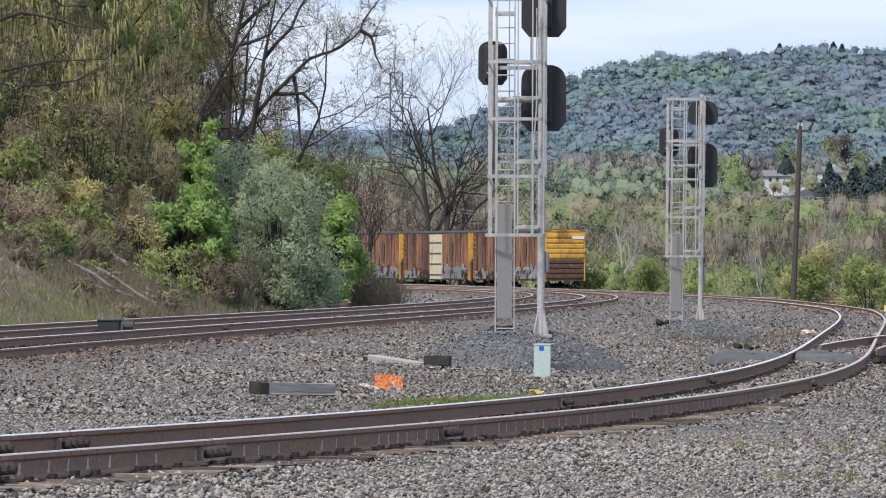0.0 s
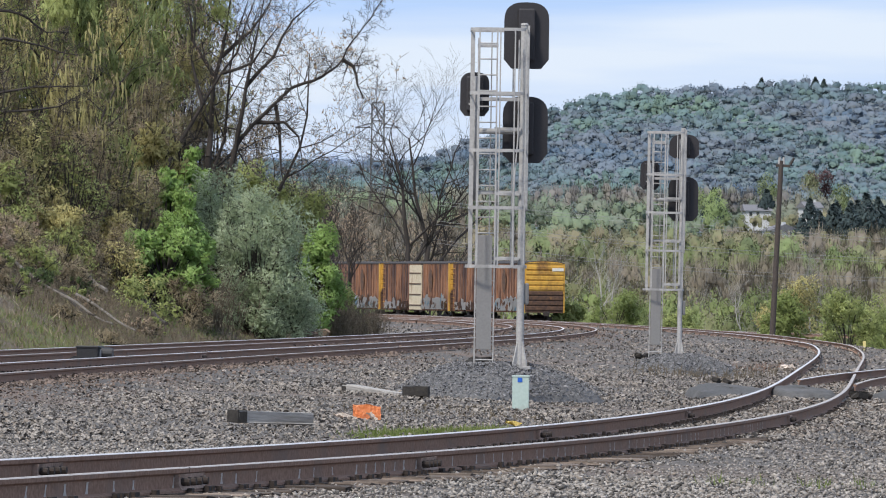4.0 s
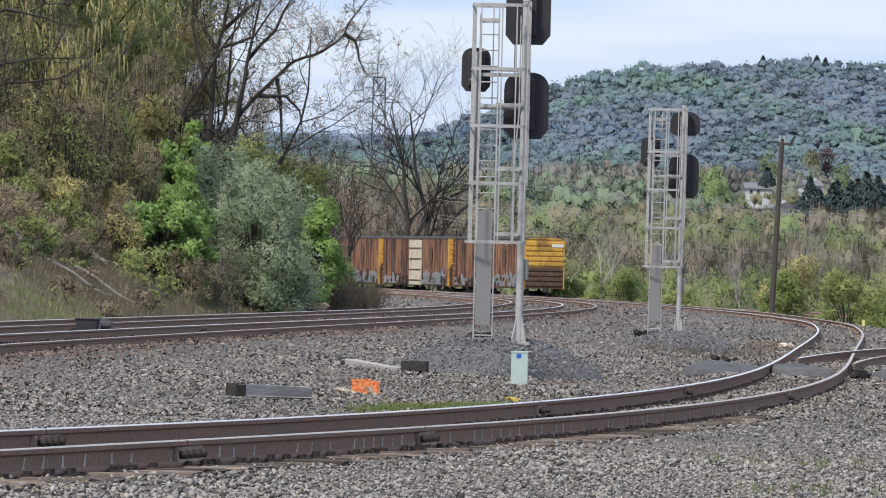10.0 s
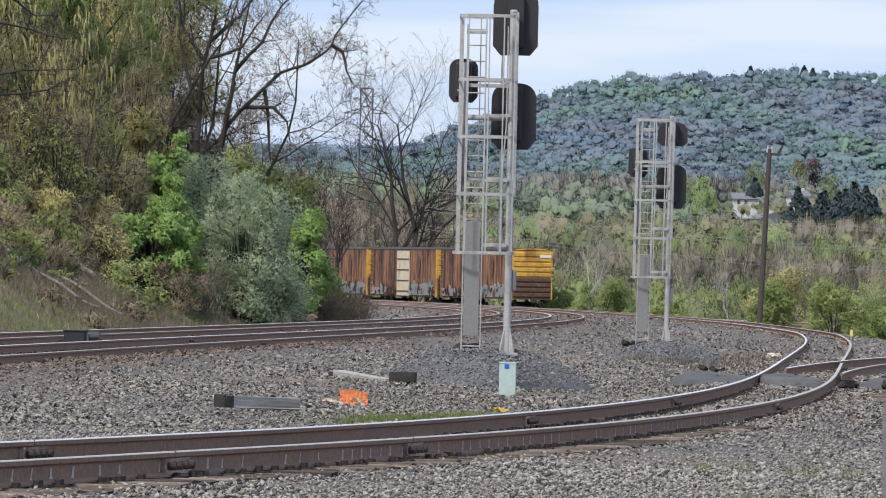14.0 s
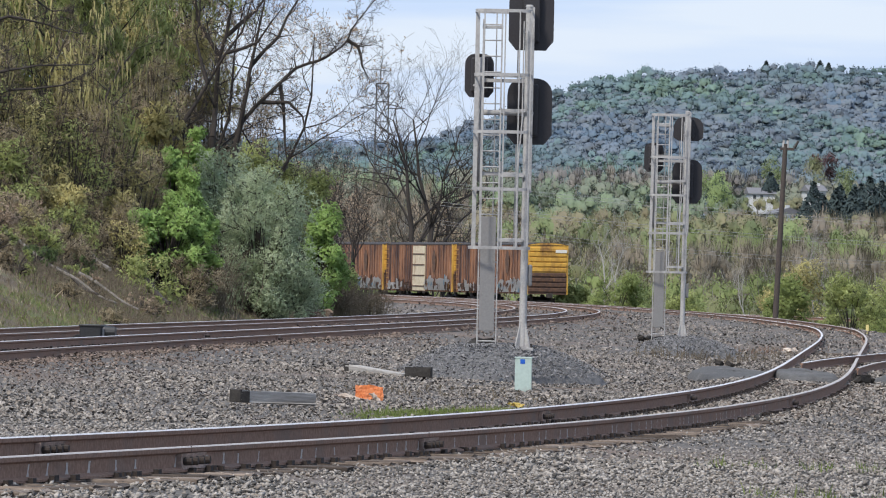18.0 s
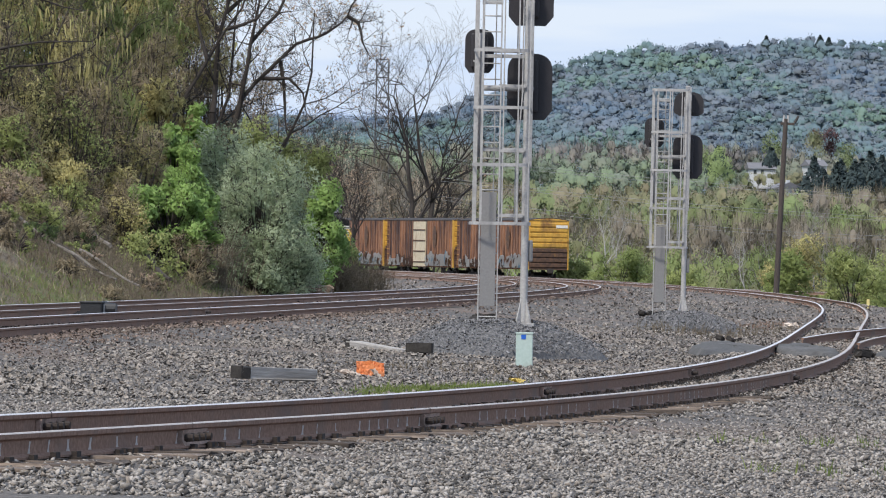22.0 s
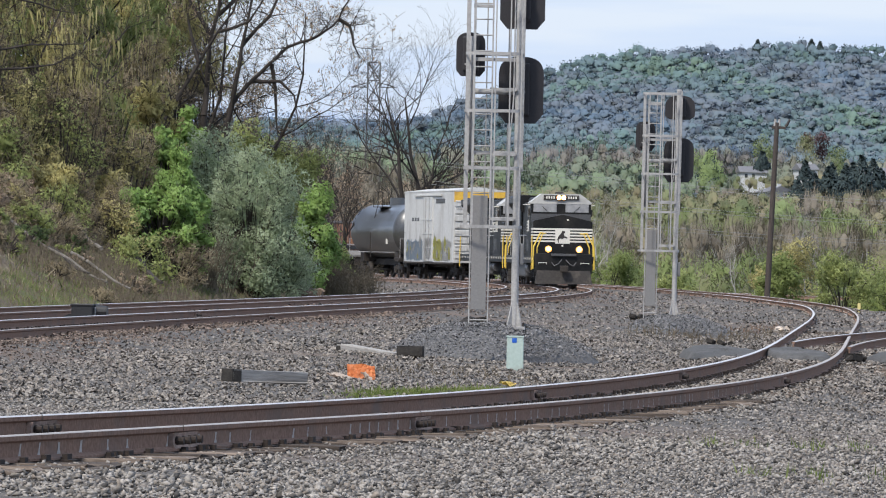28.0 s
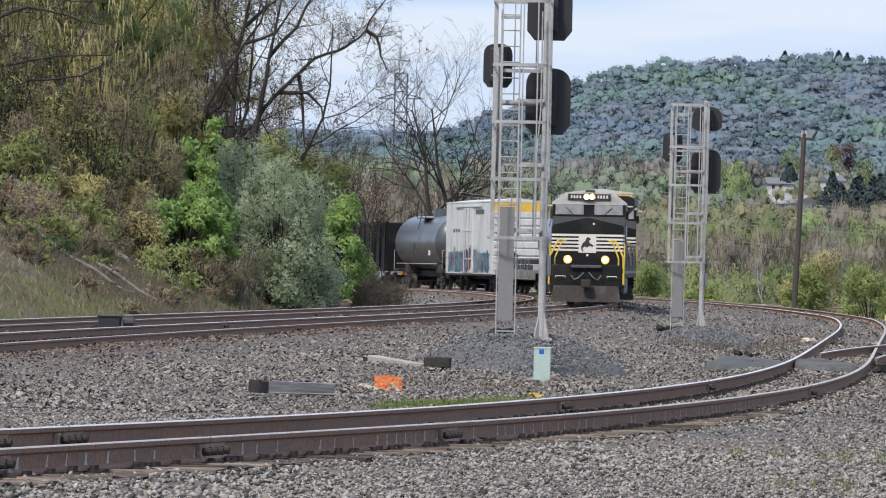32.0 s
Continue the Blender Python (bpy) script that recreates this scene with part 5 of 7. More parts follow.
def tank_car(label):
    ob = thing("tank_car", pose(0, 0, 0), label, "tank car", "freight train")
    P = lambda name, bm, mat, lab="", sm=False: part(name, bm, mat, ob, lab, sm)
    R, zc, L = 1.6, 2.76, 5.7
    bm = bmesh.new()
    prof = [(-L - 0.75, 0.25), (-L - 0.62, 0.75), (-L - 0.38, 1.25), (-L - 0.12, R - 0.07), (-L, R), (-L + 0.12, R), (-0.6, R), (0.6, R), (L - 0.12, R), (L, R), (L + 0.12, R - 0.07), (L + 0.38, 1.25), (L + 0.62, 0.75), (L + 0.75, 0.25)]
    rings = [[bm.verts.new((r * math.cos(2 * math.pi * k / 40), y, zc + r * math.sin(2 * math.pi * k / 40))) for k in range(40)] for y, r in prof]
    for a, b in zip(rings, rings[1:]):
        for k in range(40):
            bm.faces.new((a[k], b[k], b[(k + 1) % 40], a[(k + 1) % 40]))
    bm.faces.new(rings[0][::-1]), bm.faces.new(rings[-1])
    bmesh.ops.recalc_face_normals(bm, faces=bm.faces)
    P("shell", bm, M_TANK, "glossy black tank shell", True)
    for y in (-4.2, -1.2, 1.2, 4.2):
        bm = bmesh.new()
        tube(bm, (0, y - 0.05, zc), (0, y + 0.05, zc), R + 0.012, n=40, caps=False)
        P("seam_band", bm, M_TANK)
    P("dome", tube(bmesh.new(), (0, 0, zc + R - 0.1), (0, 0, zc + R + 0.42), 0.5, 0.46, 24), M_TANK)
    for s in (-1, 1):
        P("dome_walkway", box(bmesh.new(), s * 0.95 - 0.3, -1.2, zc + R - 0.18, s * 0.95 + 0.3, 1.2, zc + R - 0.13), M_RUNNING)
        for y in (-1.2, 0, 1.2):
            P("walkway_post", tube(bmesh.new(), (s * 1.22, y, zc + R - 0.15), (s * 1.22, y, zc + R + 0.75), 0.022, n=6), M_RUNNING)
        P("walkway_rail", pipe_path([(s * 1.22, -1.2, zc + R + 0.75), (s * 1.22, 1.2, zc + R + 0.75)], 0.022, 6), M_RUNNING)
        P("ladder", pipe_path([(s * 1.58, -0.2, 1.2), (s * 1.62, -0.2, 2.6), (s * 1.2, -0.2, zc + R - 0.1)], 0.025, 6), M_RUNNING)
        P("side_rail", pipe_path([(s * 1.5, -L, 1.5), (s * 1.5, L, 1.5)], 0.025, 6), M_GALV)
        P("end_platform", box(bmesh.new(), -1.45, s * (L + 0.5) - 0.7, 1.05, 1.45, s * (L + 0.5) + 0.7, 1.2, 0.02), M_RUNNING)
        P("saddle", box(bmesh.new(), -1.1, s * 4.6 - 0.5, 0.95, 1.1, s * 4.6 + 0.5, 1.5, 0.03), M_RUNNING)
        for k in (-1, 1):
            P("end_handrail", pipe_path([(k * 1.4, s * (L + 1.15), 1.2), (k * 1.4, s * (L + 1.15), 2.3), (k * 0.5, s * (L + 1.15), 2.3), (k * 0.5, s * (L + 1.15), 1.2)], 0.02, 6), M_GALV)
        coupler(ob, s * (L + 1.3), s)
        bogie(ob, s * 5.0, 2, 1.75, 0.46)
        P("placard", box(bmesh.new(), s * 1.5 - 0.02, 3.6, 2.0, s * 1.52 + 0.02, 3.9, 2.3), M_CREAM, "small white placard")
    P("centre_sill", box(bmesh.new(), -0.35, -L - 1, 0.75, 0.35, L + 1, 1.1), M_RUNNING)
    return ob


M_DECK = surface("grey_deck_steel", (0.14, 0.135, 0.13), (0.23, 0.22, 0.21), 6, 10, 0.8, stain=(0.12, 0.08, 0.06), stain_scale=1.0)
M_BUNDLE = surface("dark_wrapped_load", (0.014, 0.015, 0.018), (0.035, 0.037, 0.042), 6, 10, 0.6)


def flat_car(label):
    ob = thing("flat_car", pose(0, 0, 0), label, "flat car", "freight train")
    P = lambda name, bm, mat, lab="": part(name, bm, mat, ob, lab)
    L = 9.4
    P("deck", box(bmesh.new(), -1.5, -L, 1.12, 1.5, L, 1.28, 0.01), M_DECK)
    for s in (-1, 1):
        P("side_sill", box(bmesh.new(), s * 1.46 - 0.05, -L, 0.78, s * 1.46 + 0.05, L, 1.2, 0.01), M_DECK)
        for k in range(26):
            P("stake_pocket", box(bmesh.new(), s * 1.53 - 0.04, -9.1 + 0.72 * k, 0.95, s * 1.53 + 0.04, -8.98 + 0.72 * k, 1.27), M_DECK)
        bogie(ob, s * 7.2, 2, 1.75, 0.46)
        coupler(ob, s * (L + 0.35), s)
    P("centre_sill", box(bmesh.new(), -0.4, -L, 0.7, 0.4, L, 1.1), M_RUNNING)
    for k in range(4):
        for r in range(2):
            for q in range(4):
                x = -1.05 + 0.7 * q
                P("load_bundle", box(bmesh.new(), x - 0.32, -7.0 + 3.5 * k, 1.3 + 0.3 * r, x + 0.32, -3.8 + 3.5 * k, 1.57 + 0.3 * r, 0.03), M_BUNDLE)
        for y in (-6.4, -4.6):
            P("strap", pipe_path([(-1.45, y + 3.5 * k, 1.28), (-1.4, y + 0.7 + 3.5 * k, 1.93), (1.4, y + 0.7 + 3.5 * k, 1.93), (1.45, y + 3.5 * k, 1.28)], 0.03, 6), M_GALV, "pale load strap")
    P("end_crib", box(bmesh.new(), -1.3, 7.1, 1.28, 1.3, 7.6, 1.55, 0.02), M_OLDWOOD)
    return ob


def gondola(label):
    ob = thing("hopper_car", pose(0, 0, 0), label, "hopper car", "freight train")
    P = lambda name, bm, mat, lab="": part(name, bm, mat, ob, lab)
    L = 7.6
    for s in (-1, 1):
        P("side_wall", box(bmesh.new(), s * 1.45 - 0.04, -L, 1.05, s * 1.45 + 0.04, L, 3.9, 0.01), M_NSBLACK)
        P("end_wall", box(bmesh.new(), -1.41, s * L - 0.04, 1.05, 1.41, s * L + 0.04, 3.9, 0.01), M_NSBLACK)
        P("top_chord", box(bmesh.new(), s * 1.47 - 0.09, -L, 3.85, s * 1.47 + 0.09, L, 4.0, 0.01), M_NSBLACK)
        for k in range(13):
            P("side_post", box(bmesh.new(), s * 1.53 - 0.05, -7.4 + 1.22 * k, 1.05, s * 1.53 + 0.05, -7.26 + 1.22 * k, 3.86, 0.01), M_NSBLACK)
        bogie(ob, s * 5.9, 2, 1.75, 0.46)
        coupler(ob, s * (L + 0.35), s)
    P("floor", box(bmesh.new(), -1.41, -L + 0.05, 1.0, 1.41, L - 0.05, 1.2), M_RUNNING)
    P("coal", box(bmesh.new(), -1.38, -L + 0.1, 1.2, 1.38, L - 0.1, 3.3), M_COAL)
    return ob


NOSE, SPEED = 161.0, 15.0     # metres along the main line at the end, metres a second
CARS = [(locomotive("black freight locomotive with cream stripes and lit lamps", True), 11.0, 6.9),
        (locomotive("trailing black freight locomotive with unlit lamps", False), 33.3, 6.9),
        (white_boxcar("weathered white boxcar with yellow end bands and sprayed patches", 3), 54.8, 6.1),
        (tank_car("glossy black tank car behind the white boxcar"), 71.6, 5.0),
        (flat_car("grey flat car loaded with dark wrapped bundles"), 90.6, 7.2),
        (white_boxcar("weathered white boxcar with blue sprayed patches", 8), 110.2, 6.1),
        (tank_car("black tank car following the second white boxcar"), 127.0, 5.0),
        (gondola("black ribbed hopper car filled with coal"), 143.2, 5.9),
        (gondola("black ribbed hopper car at the visible train's end"), 159.8, 5.9)]


def main_at(s):
    i = (s + 60) / 2
    k = int(min(max(math.floor(i), 0), len(MAIN) - 2))
    f = i - k
    return MAIN[k] * (1 - f) + MAIN[k + 1] * f


def car_pose(s_front, s_rear):
    a, b = main_at(s_front), main_at(s_rear)
    m = (a + b) / 2
    return pose(m[0], m[1], m[2], 0, 0, math.degrees(math.atan2(b[0] - a[0], a[1] - b[1])))


# ---- standing boxcars beyond the curve ----
M_RUSTSIDE = surface("rust_orange_side", (0.11, 0.052, 0.036), (0.37, 0.185, 0.098), 6, 5, 0.85, stain=(0.06, 0.034, 0.03), stain_scale=1.0, stain_at=(0.46, 0.58), stretch=(1, 1, 0.14))
M_ENDYELLOW = surface("rusty_yellow_end", (0.46, 0.25, 0.04), (0.62, 0.36, 0.06), 6, 5, 0.75, stain=(0.14, 0.065, 0.03), stain_scale=0.7, stain_at=(0.5, 0.68), stretch=(1, 1, 0.5))
M_ENDDARK = surface("dark_rusty_end", (0.05, 0.03, 0.025), (0.13, 0.07, 0.04), 6, 5, 0.9, stain=(0.3, 0.15, 0.04), stain_scale=1.0, stain_at=(0.62, 0.75))
M_CARROOF = surface("sooty_car_roof", (0.02, 0.017, 0.016), (0.05, 0.042, 0.038), 6, 5, 0.9)
M_CREAMDOOR = surface("stained_cream_door", (0.45, 0.38, 0.26), (0.6, 0.52, 0.38), 6, 5, 0.8, stain=(0.22, 0.1, 0.05), stain_scale=1.5, stain_at=(0.55, 0.75))


def rusty_boxcar(m, cream_door, label, seed):
    ob = thing("boxcar", m, label, "boxcar", "standing boxcars")
    P = lambda name, bm, mat, lab="": part(name, bm, mat, ob, lab)
    L = 9.0
    P("side_body", box(bmesh.new(), -1.46, -L, 0.95, 1.46, L, 4.45, 0.012), M_RUSTSIDE)
    bm = bmesh.new()
    prism(bm, [(-1.5, 4.43), (1.5, 4.43), (1.5, 4.49), (0.8, 4.6), (0, 4.65), (-0.8, 4.6), (-1.5, 4.49)], -L - 0.06, L + 0.06)
    bmesh.ops.recalc_face_normals(bm, faces=bm.faces)
    P("roof", bm, M_CARROOF, "sooty dark car roof")
    for s in (-1, 1):
        P("end_panel", box(bmesh.new(), -1.48, s * (L + 0.02) - 0.02, 2.3, 1.48, s * (L + 0.02) + 0.02, 4.46, 0.005), M_ENDYELLOW, "rusty yellow car end")
        P("end_lower", box(bmesh.new(), -1.48, s * (L + 0.02) - 0.02, 0.95, 1.48, s * (L + 0.02) + 0.02, 2.3, 0.005), M_ENDDARK, "dark rusted lower end")
        bm = bmesh.new()
        prism(bm, [(-1.48, 4.46), (1.48, 4.46), (0.8, 4.57), (0, 4.62), (-0.8, 4.57)], s * (L + 0.04) - 0.03, s * (L + 0.04) + 0.03)
        bmesh.ops.recalc_face_normals(bm, faces=bm.faces)
        P("end_gable", bm, M_ENDYELLOW)
        for k in range(9):
            z = 1.1 + 0.36 * k
            bm = bmesh.new()
            prism(bm, [(0, 0.02), (0.07, 0.06), (0.07, 0.27), (0, 0.31)], -1.36, 1.36, Matrix.Translation((0, s * (L + 0.04), z)) @ pose(0, 0, 0, 0, 0, 90 * s))
            bmesh.ops.recalc_face_normals(bm, faces=bm.faces)
            P("end_rib", bm, M_ENDYELLOW if z > 2.2 else M_ENDDARK)
        for k in range(26):
            y = -L + 0.35 + 0.7 * k
            if abs(y) < 1.75:
                continue
            P("side_post", box(bmesh.new(), s * 1.5 - 0.045, y - 0.05, 0.97, s * 1.5 + 0.045, y + 0.05, 4.42, 0.01), M_RUSTSIDE)
        door = P("door", box(bmesh.new(), s * 1.5 - 0.035, -1.65, 1.0, s * 1.5 + 0.035, 1.65, 4.35, 0.01), M_CREAMDOOR if cream_door else M_RUSTSIDE, "stained sliding door")
        for k in range(4):
            part("door_rib", box(bmesh.new(), s * 1.55 - 0.03, -1.6, 1.3 + 0.8 * k, s * 1.55 + 0.03, 1.6, 1.38 + 0.8 * k, 0.01), M_ENDDARK, door)
        for k in range(9):
            P("ladder_rung", tube(bmesh.new(), (s * 1.56, L - 0.7, 1.2 + 0.36 * k), (s * 1.56, L - 0.2, 1.2 + 0.36 * k), 0.018, n=5), M_ENDYELLOW)
        P("corner_post", box(bmesh.new(), s * 1.475 - 0.05, -L - 0.05, 0.95, s * 1.475 + 0.05, -L + 0.2, 4.46, 0.01), M_ENDYELLOW)
        bm = bmesh.new()
        prism(bm, [(0.45 * math.cos(2 * math.pi * k / 20), 0.85 * math.sin(2 * math.pi * k / 20)) for k in range(20)], -0.01, 0.01, Matrix.Translation((s * 1.556, -4.2, 3.2)) @ pose(0, 0, 0, 0, 0, 90))
        bmesh.ops.recalc_face_normals(bm, faces=bm.faces)
        P("emblem", bm, M_ENDDARK, "plain dark oval emblem")
        bogie(ob, s * 6.4, 2, 1.75, 0.46)
        coupler(ob, s * (L + 0.4), s)
    P("end_plate", box(bmesh.new(), 0.55, -L - 0.14, 3.92, 1.4, -L - 0.125, 4.14), M_CREAM, "small pale plate on the car end")
    graffiti(ob, -1.556, -8.2, -2.0, 1.1, 1.9, seed, [SPRAY[3], SPRAY[3], M_ENDDARK, SPRAY[3], M_RUSTSIDE, SPRAY[3], SPRAY[1], M_ENDDARK], 44)
    graffiti(ob, -1.556, 2.0, 8.2, 1.1, 1.6, seed + 7, [M_ENDDARK, SPRAY[3], M_RUSTSIDE, SPRAY[3], M_ENDDARK], 26)
    return ob


YARD = np.array([[8.0 - 0.2756 * d, 484.9 + 0.9613 * d, -0.95, -0.279, 0.0] for d in range(-70, 130, 5)])
track_5 = track("track_5", YARD, "low siding under the standing rusty boxcars")
for k in range(4):
    rusty_boxcar(pose(6.17 - 5.25 * k, 491.3 + 18.3 * k, -0.95, 0, 0, 16), k in (1, 3), "rust-stained boxcar with a cream door on the siding" if k in (1, 3) else "rust-stained boxcar with a yellow end on the siding", 20 + k)

# ---- plants ----
M_BARK = surface("dark_bark", (0.02, 0.016, 0.014), (0.052, 0.043, 0.037), 8, 20, 0.95, coord="World", relief=0.01)
M_PALEBARK = surface("pale_bark", (0.20, 0.18, 0.16), (0.34, 0.315, 0.285), 8, 20, 0.9, coord="World")
M_TWIG = surface("brown_twigs", (0.095, 0.076, 0.053), (0.19, 0.155, 0.11), 3, 6, 0.95, coord="World")
L_GREYGREEN = leaf_mat("grey_green_leaves", [(0.25, (0.245, 0.30, 0.18)), (0.5, (0.395, 0.47, 0.305)), (0.75, (0.53, 0.61, 0.43))], 0.8, 0.5)
L_BRIGHT = leaf_mat("bright_green_leaves", [(0.25, (0.15, 0.235, 0.066)), (0.5, (0.278, 0.41, 0.126)), (0.75, (0.395, 0.54, 0.205))], 0.8, 0.5)
L_MID = leaf_mat("mid_green_leaves", [(0.25, (0.17, 0.195, 0.07)), (0.5, (0.305, 0.345, 0.128)), (0.75, (0.455, 0.505, 0.21))], 0.7, 0.5)
L_OLIVE = leaf_mat("olive_spring_leaves", [(0.25, (0.22, 0.192, 0.085)), (0.5, (0.405, 0.362, 0.158)), (0.75, (0.63, 0.575, 0.265))], 0.6, 0.5)
L_BUD = leaf_mat("brown_buds", [(0.25, (0.195, 0.137, 0.091)), (0.5, (0.364, 0.273, 0.195)), (0.75, (0.52, 0.429, 0.325))], 0.6, 0.5)
L_GRASS = leaf_mat("fresh_grass", [(0.25, (0.065, 0.095, 0.024)), (0.5, (0.15, 0.195, 0.055)), (0.75, (0.25, 0.285, 0.11))], 1.5, 0.5)
L_DRY = leaf_mat("dry_grass", [(0.25, (0.06, 0.047, 0.033)), (0.5, (0.132, 0.105, 0.072)), (0.75, (0.215, 0.178, 0.125))], 0.7, 0.1)
L_STRAW = leaf_mat("pale_straw", [(0.25, (0.2, 0.17, 0.12)), (0.5, (0.33, 0.29, 0.21)), (0.75, (0.45, 0.4, 0.3))], 0.8, 0.1)
L_RED = surface("reddish_weeds", (0.16, 0.10, 0.075), (0.28, 0.19, 0.14), 3, 3, 0.95, coord="World")
L_CATKIN = leaf_mat("yellow_catkins", [(0.25, (0.20, 0.18, 0.075)), (0.5, (0.33, 0.30, 0.13)), (0.75, (0.46, 0.42, 0.20))], 0.5)
L_HAZE = leaf_mat("grey_brown_twig_haze", [(0.25, (0.13, 0.102, 0.065)), (0.5, (0.245, 0.2, 0.13)), (0.75, (0.355, 0.3, 0.2))], 0.5, 0.2)
L_DEEP = leaf_mat("deep_green_leaves", [(0.25, (0.052, 0.078, 0.033)), (0.5, (0.098, 0.143, 0.058)), (0.75, (0.169, 0.221, 0.091))], 0.8, 0.5)


def seg_soup(name, segs, material, parent, n=5):
    """Tapered tubes from rows of x0 y0 z0 x1 y1 z1 r0 r1."""
    s = np.array(segs, float)
    a, b = s[:, :3], s[:, 3:6]
    d = b - a
    d /= np.linalg.norm(d, axis=1, keepdims=True) + 1e-9
    ref = np.where(np.abs(d[:, 2:3]) > 0.9, np.array([[1.0, 0, 0]]), np.array([[0, 0, 1.0]]))
    u = np.cross(d, ref)
    u /= np.linalg.norm(u, axis=1, keepdims=True)
    w = np.cross(d, u)
    ang = np.arange(n) * 2 * math.pi / n
    ring = np.cos(ang)[None, :, None] * u[:, None] + np.sin(ang)[None, :, None] * w[:, None]
    v = np.concatenate([a[:, None] + ring * s[:, 6, None, None], b[:, None] + ring * s[:, 7, None, None]], 1)
    k = np.arange(n)
    f = np.stack([k, (k + 1) % n, (k + 1) % n + n, k + n], 1)
    return soup(name, v.reshape(-1, 3), (f[None] + (np.arange(len(s)) * 2 * n)[:, None, None]).reshape(-1, 4), material, parent)


L_PALE = leaf_mat("pale_spring_leaves", [(0.25, (0.15, 0.19, 0.065)), (0.5, (0.25, 0.305, 0.105)), (0.75, (0.35, 0.405, 0.17))], 0.5, 0.5)


def facing(ob, normals):
    """Let the blades of a crown share the soft facing of the mass they clothe."""
    me = ob.data
    me.polygons.foreach_set("use_smooth", np.ones(len(me.polygons), dtype=bool))
    me.normals_split_custom_set_from_vertices(np.asarray(normals, dtype=np.float32).tolist())
    return ob


def unit(v):
    return v / (np.linalg.norm(v, axis=-1, keepdims=True) + 1e-9)


def blade_tris(c, nrm, r, slim, rng, hang=0.0, tilt=0.6, ways=None):
    """One small blade at each centre, roughly square to the given facing; wound to face outwards."""
    pn = unit(nrm + tilt * rng.normal(size=c.shape))
    d = rng.normal(size=c.shape)
    d[:, 2] -= hang * 3
    d = unit(d - pn * (d * pn).sum(1, keepdims=True) * (1 - min(hang, 1)))
    if ways is not None:
        d = ways
    e = unit(np.cross(pn, d))
    r = r[:, None]
    v = np.stack([c - d * r * 0.5 - e * r * slim * 0.5, c - d * r * 0.4 + e * r * slim * 0.5, c + d * r * 0.7], 1)
    g = np.cross(v[:, 1] - v[:, 0], v[:, 2] - v[:, 0])
    flip = (g * nrm).sum(1) < 0
    v[flip] = v[flip][:, [0, 2, 1]]
    return v


def leaf_soup(name, centres, size, material, parent, rng, hang=0.0, slim=0.6, normals=None):
    """One small blade at each centre."""
    c = np.asarray(centres, float)
    n = len(c)
    if normals is None:
        mid = c.mean(0)
        normals = unit(c - mid) * 0.8
    nrm = unit(normals + np.array([0.05, -0.35, 0.5]) + 0.25 * rng.normal(size=(n, 3)))
    v = blade_tris(c, nrm, size * rng.lognormal(0, 0.3, n), slim, rng, hang)
    return facing(soup(name, v.reshape(-1, 3), np.arange(n * 3).reshape(n, 3), material, parent), np.repeat(nrm, 3, 0))


def lobes(rng, w, h, count, low=0.1):
    """Uneven rounded masses that together make a crown, about the origin."""
    out = []
    for _ in range(count):
        t = rng.uniform(low, 1.0)
        reach = 0.5 * w * math.sqrt(max(0.05, 1 - (t - 0.35) ** 2 * 1.9))
        a, q = rng.uniform(0, 6.283), rng.uniform(0.2, 1.0) ** 0.6
        r = rng.uniform(0.07, 0.21) * min(w, h)
        q *= rng.uniform(0.85, 1.2)
        out.append((reach * q * math.cos(a) * 0.85, reach * q * math.sin(a) * 0.85, h * t * rng.uniform(0.8, 1.0), r))
    return out


def lobe_points(rng, lobe_list, count):
    weights = np.array([l[3] ** 2 for l in lobe_list])
    pick = rng.choice(len(lobe_list), count, p=weights / weights.sum())
    L = np.array(lobe_list)[pick]
    d = rng.normal(size=(count, 3))
    d /= np.linalg.norm(d, axis=1, keepdims=True)
    rad = L[:, 3] * (0.5 + 0.55 * rng.uniform(0, 1, count) ** 0.5 + 0.3 * rng.uniform(0, 1, count) ** 6) * (1 + 0.25 * np.sin(7 * d[:, 0] + 5 * d[:, 2]))
    return L[:, :3] + d * rad[:, None], d


def bush(name, x, y, w, h, leaves, size, material, label, seed, count=26, low=0.08, sink=0.25, slim=0.6, hang=0.0, tight=1.0):
    rng = np.random.default_rng(seed)
    ob = thing(name, pose(x, y, grounded(x, y) - sink), label, "bush")
    ls = [(a, b, c, r * tight) for a, b, c, r in lobes(rng, w, h, count, low)]
    pts, out = lobe_points(rng, ls, leaves)
    leaf_soup("crown", pts, size, material, ob, rng, hang, slim, out)
    segs = []
    for lx, ly, lz, r in ls:
        m = np.array([lx * 0.35, ly * 0.35, lz * 0.5])
        segs.append((lx * 0.1, ly * 0.1, 0, *m, 0.04, 0.028))
        segs.append((*m, lx, ly, lz, 0.028, 0.01))
        for _ in range(7):
            d = rng.normal(size=3) * r * 0.8
            segs.append((lx, ly, lz, lx + d[0], ly + d[1], lz + abs(d[2]), 0.01, 0.004))
    seg_soup("stemwork", segs, M_BARK, ob, 4)["kind"] = "stuff"
    return ob


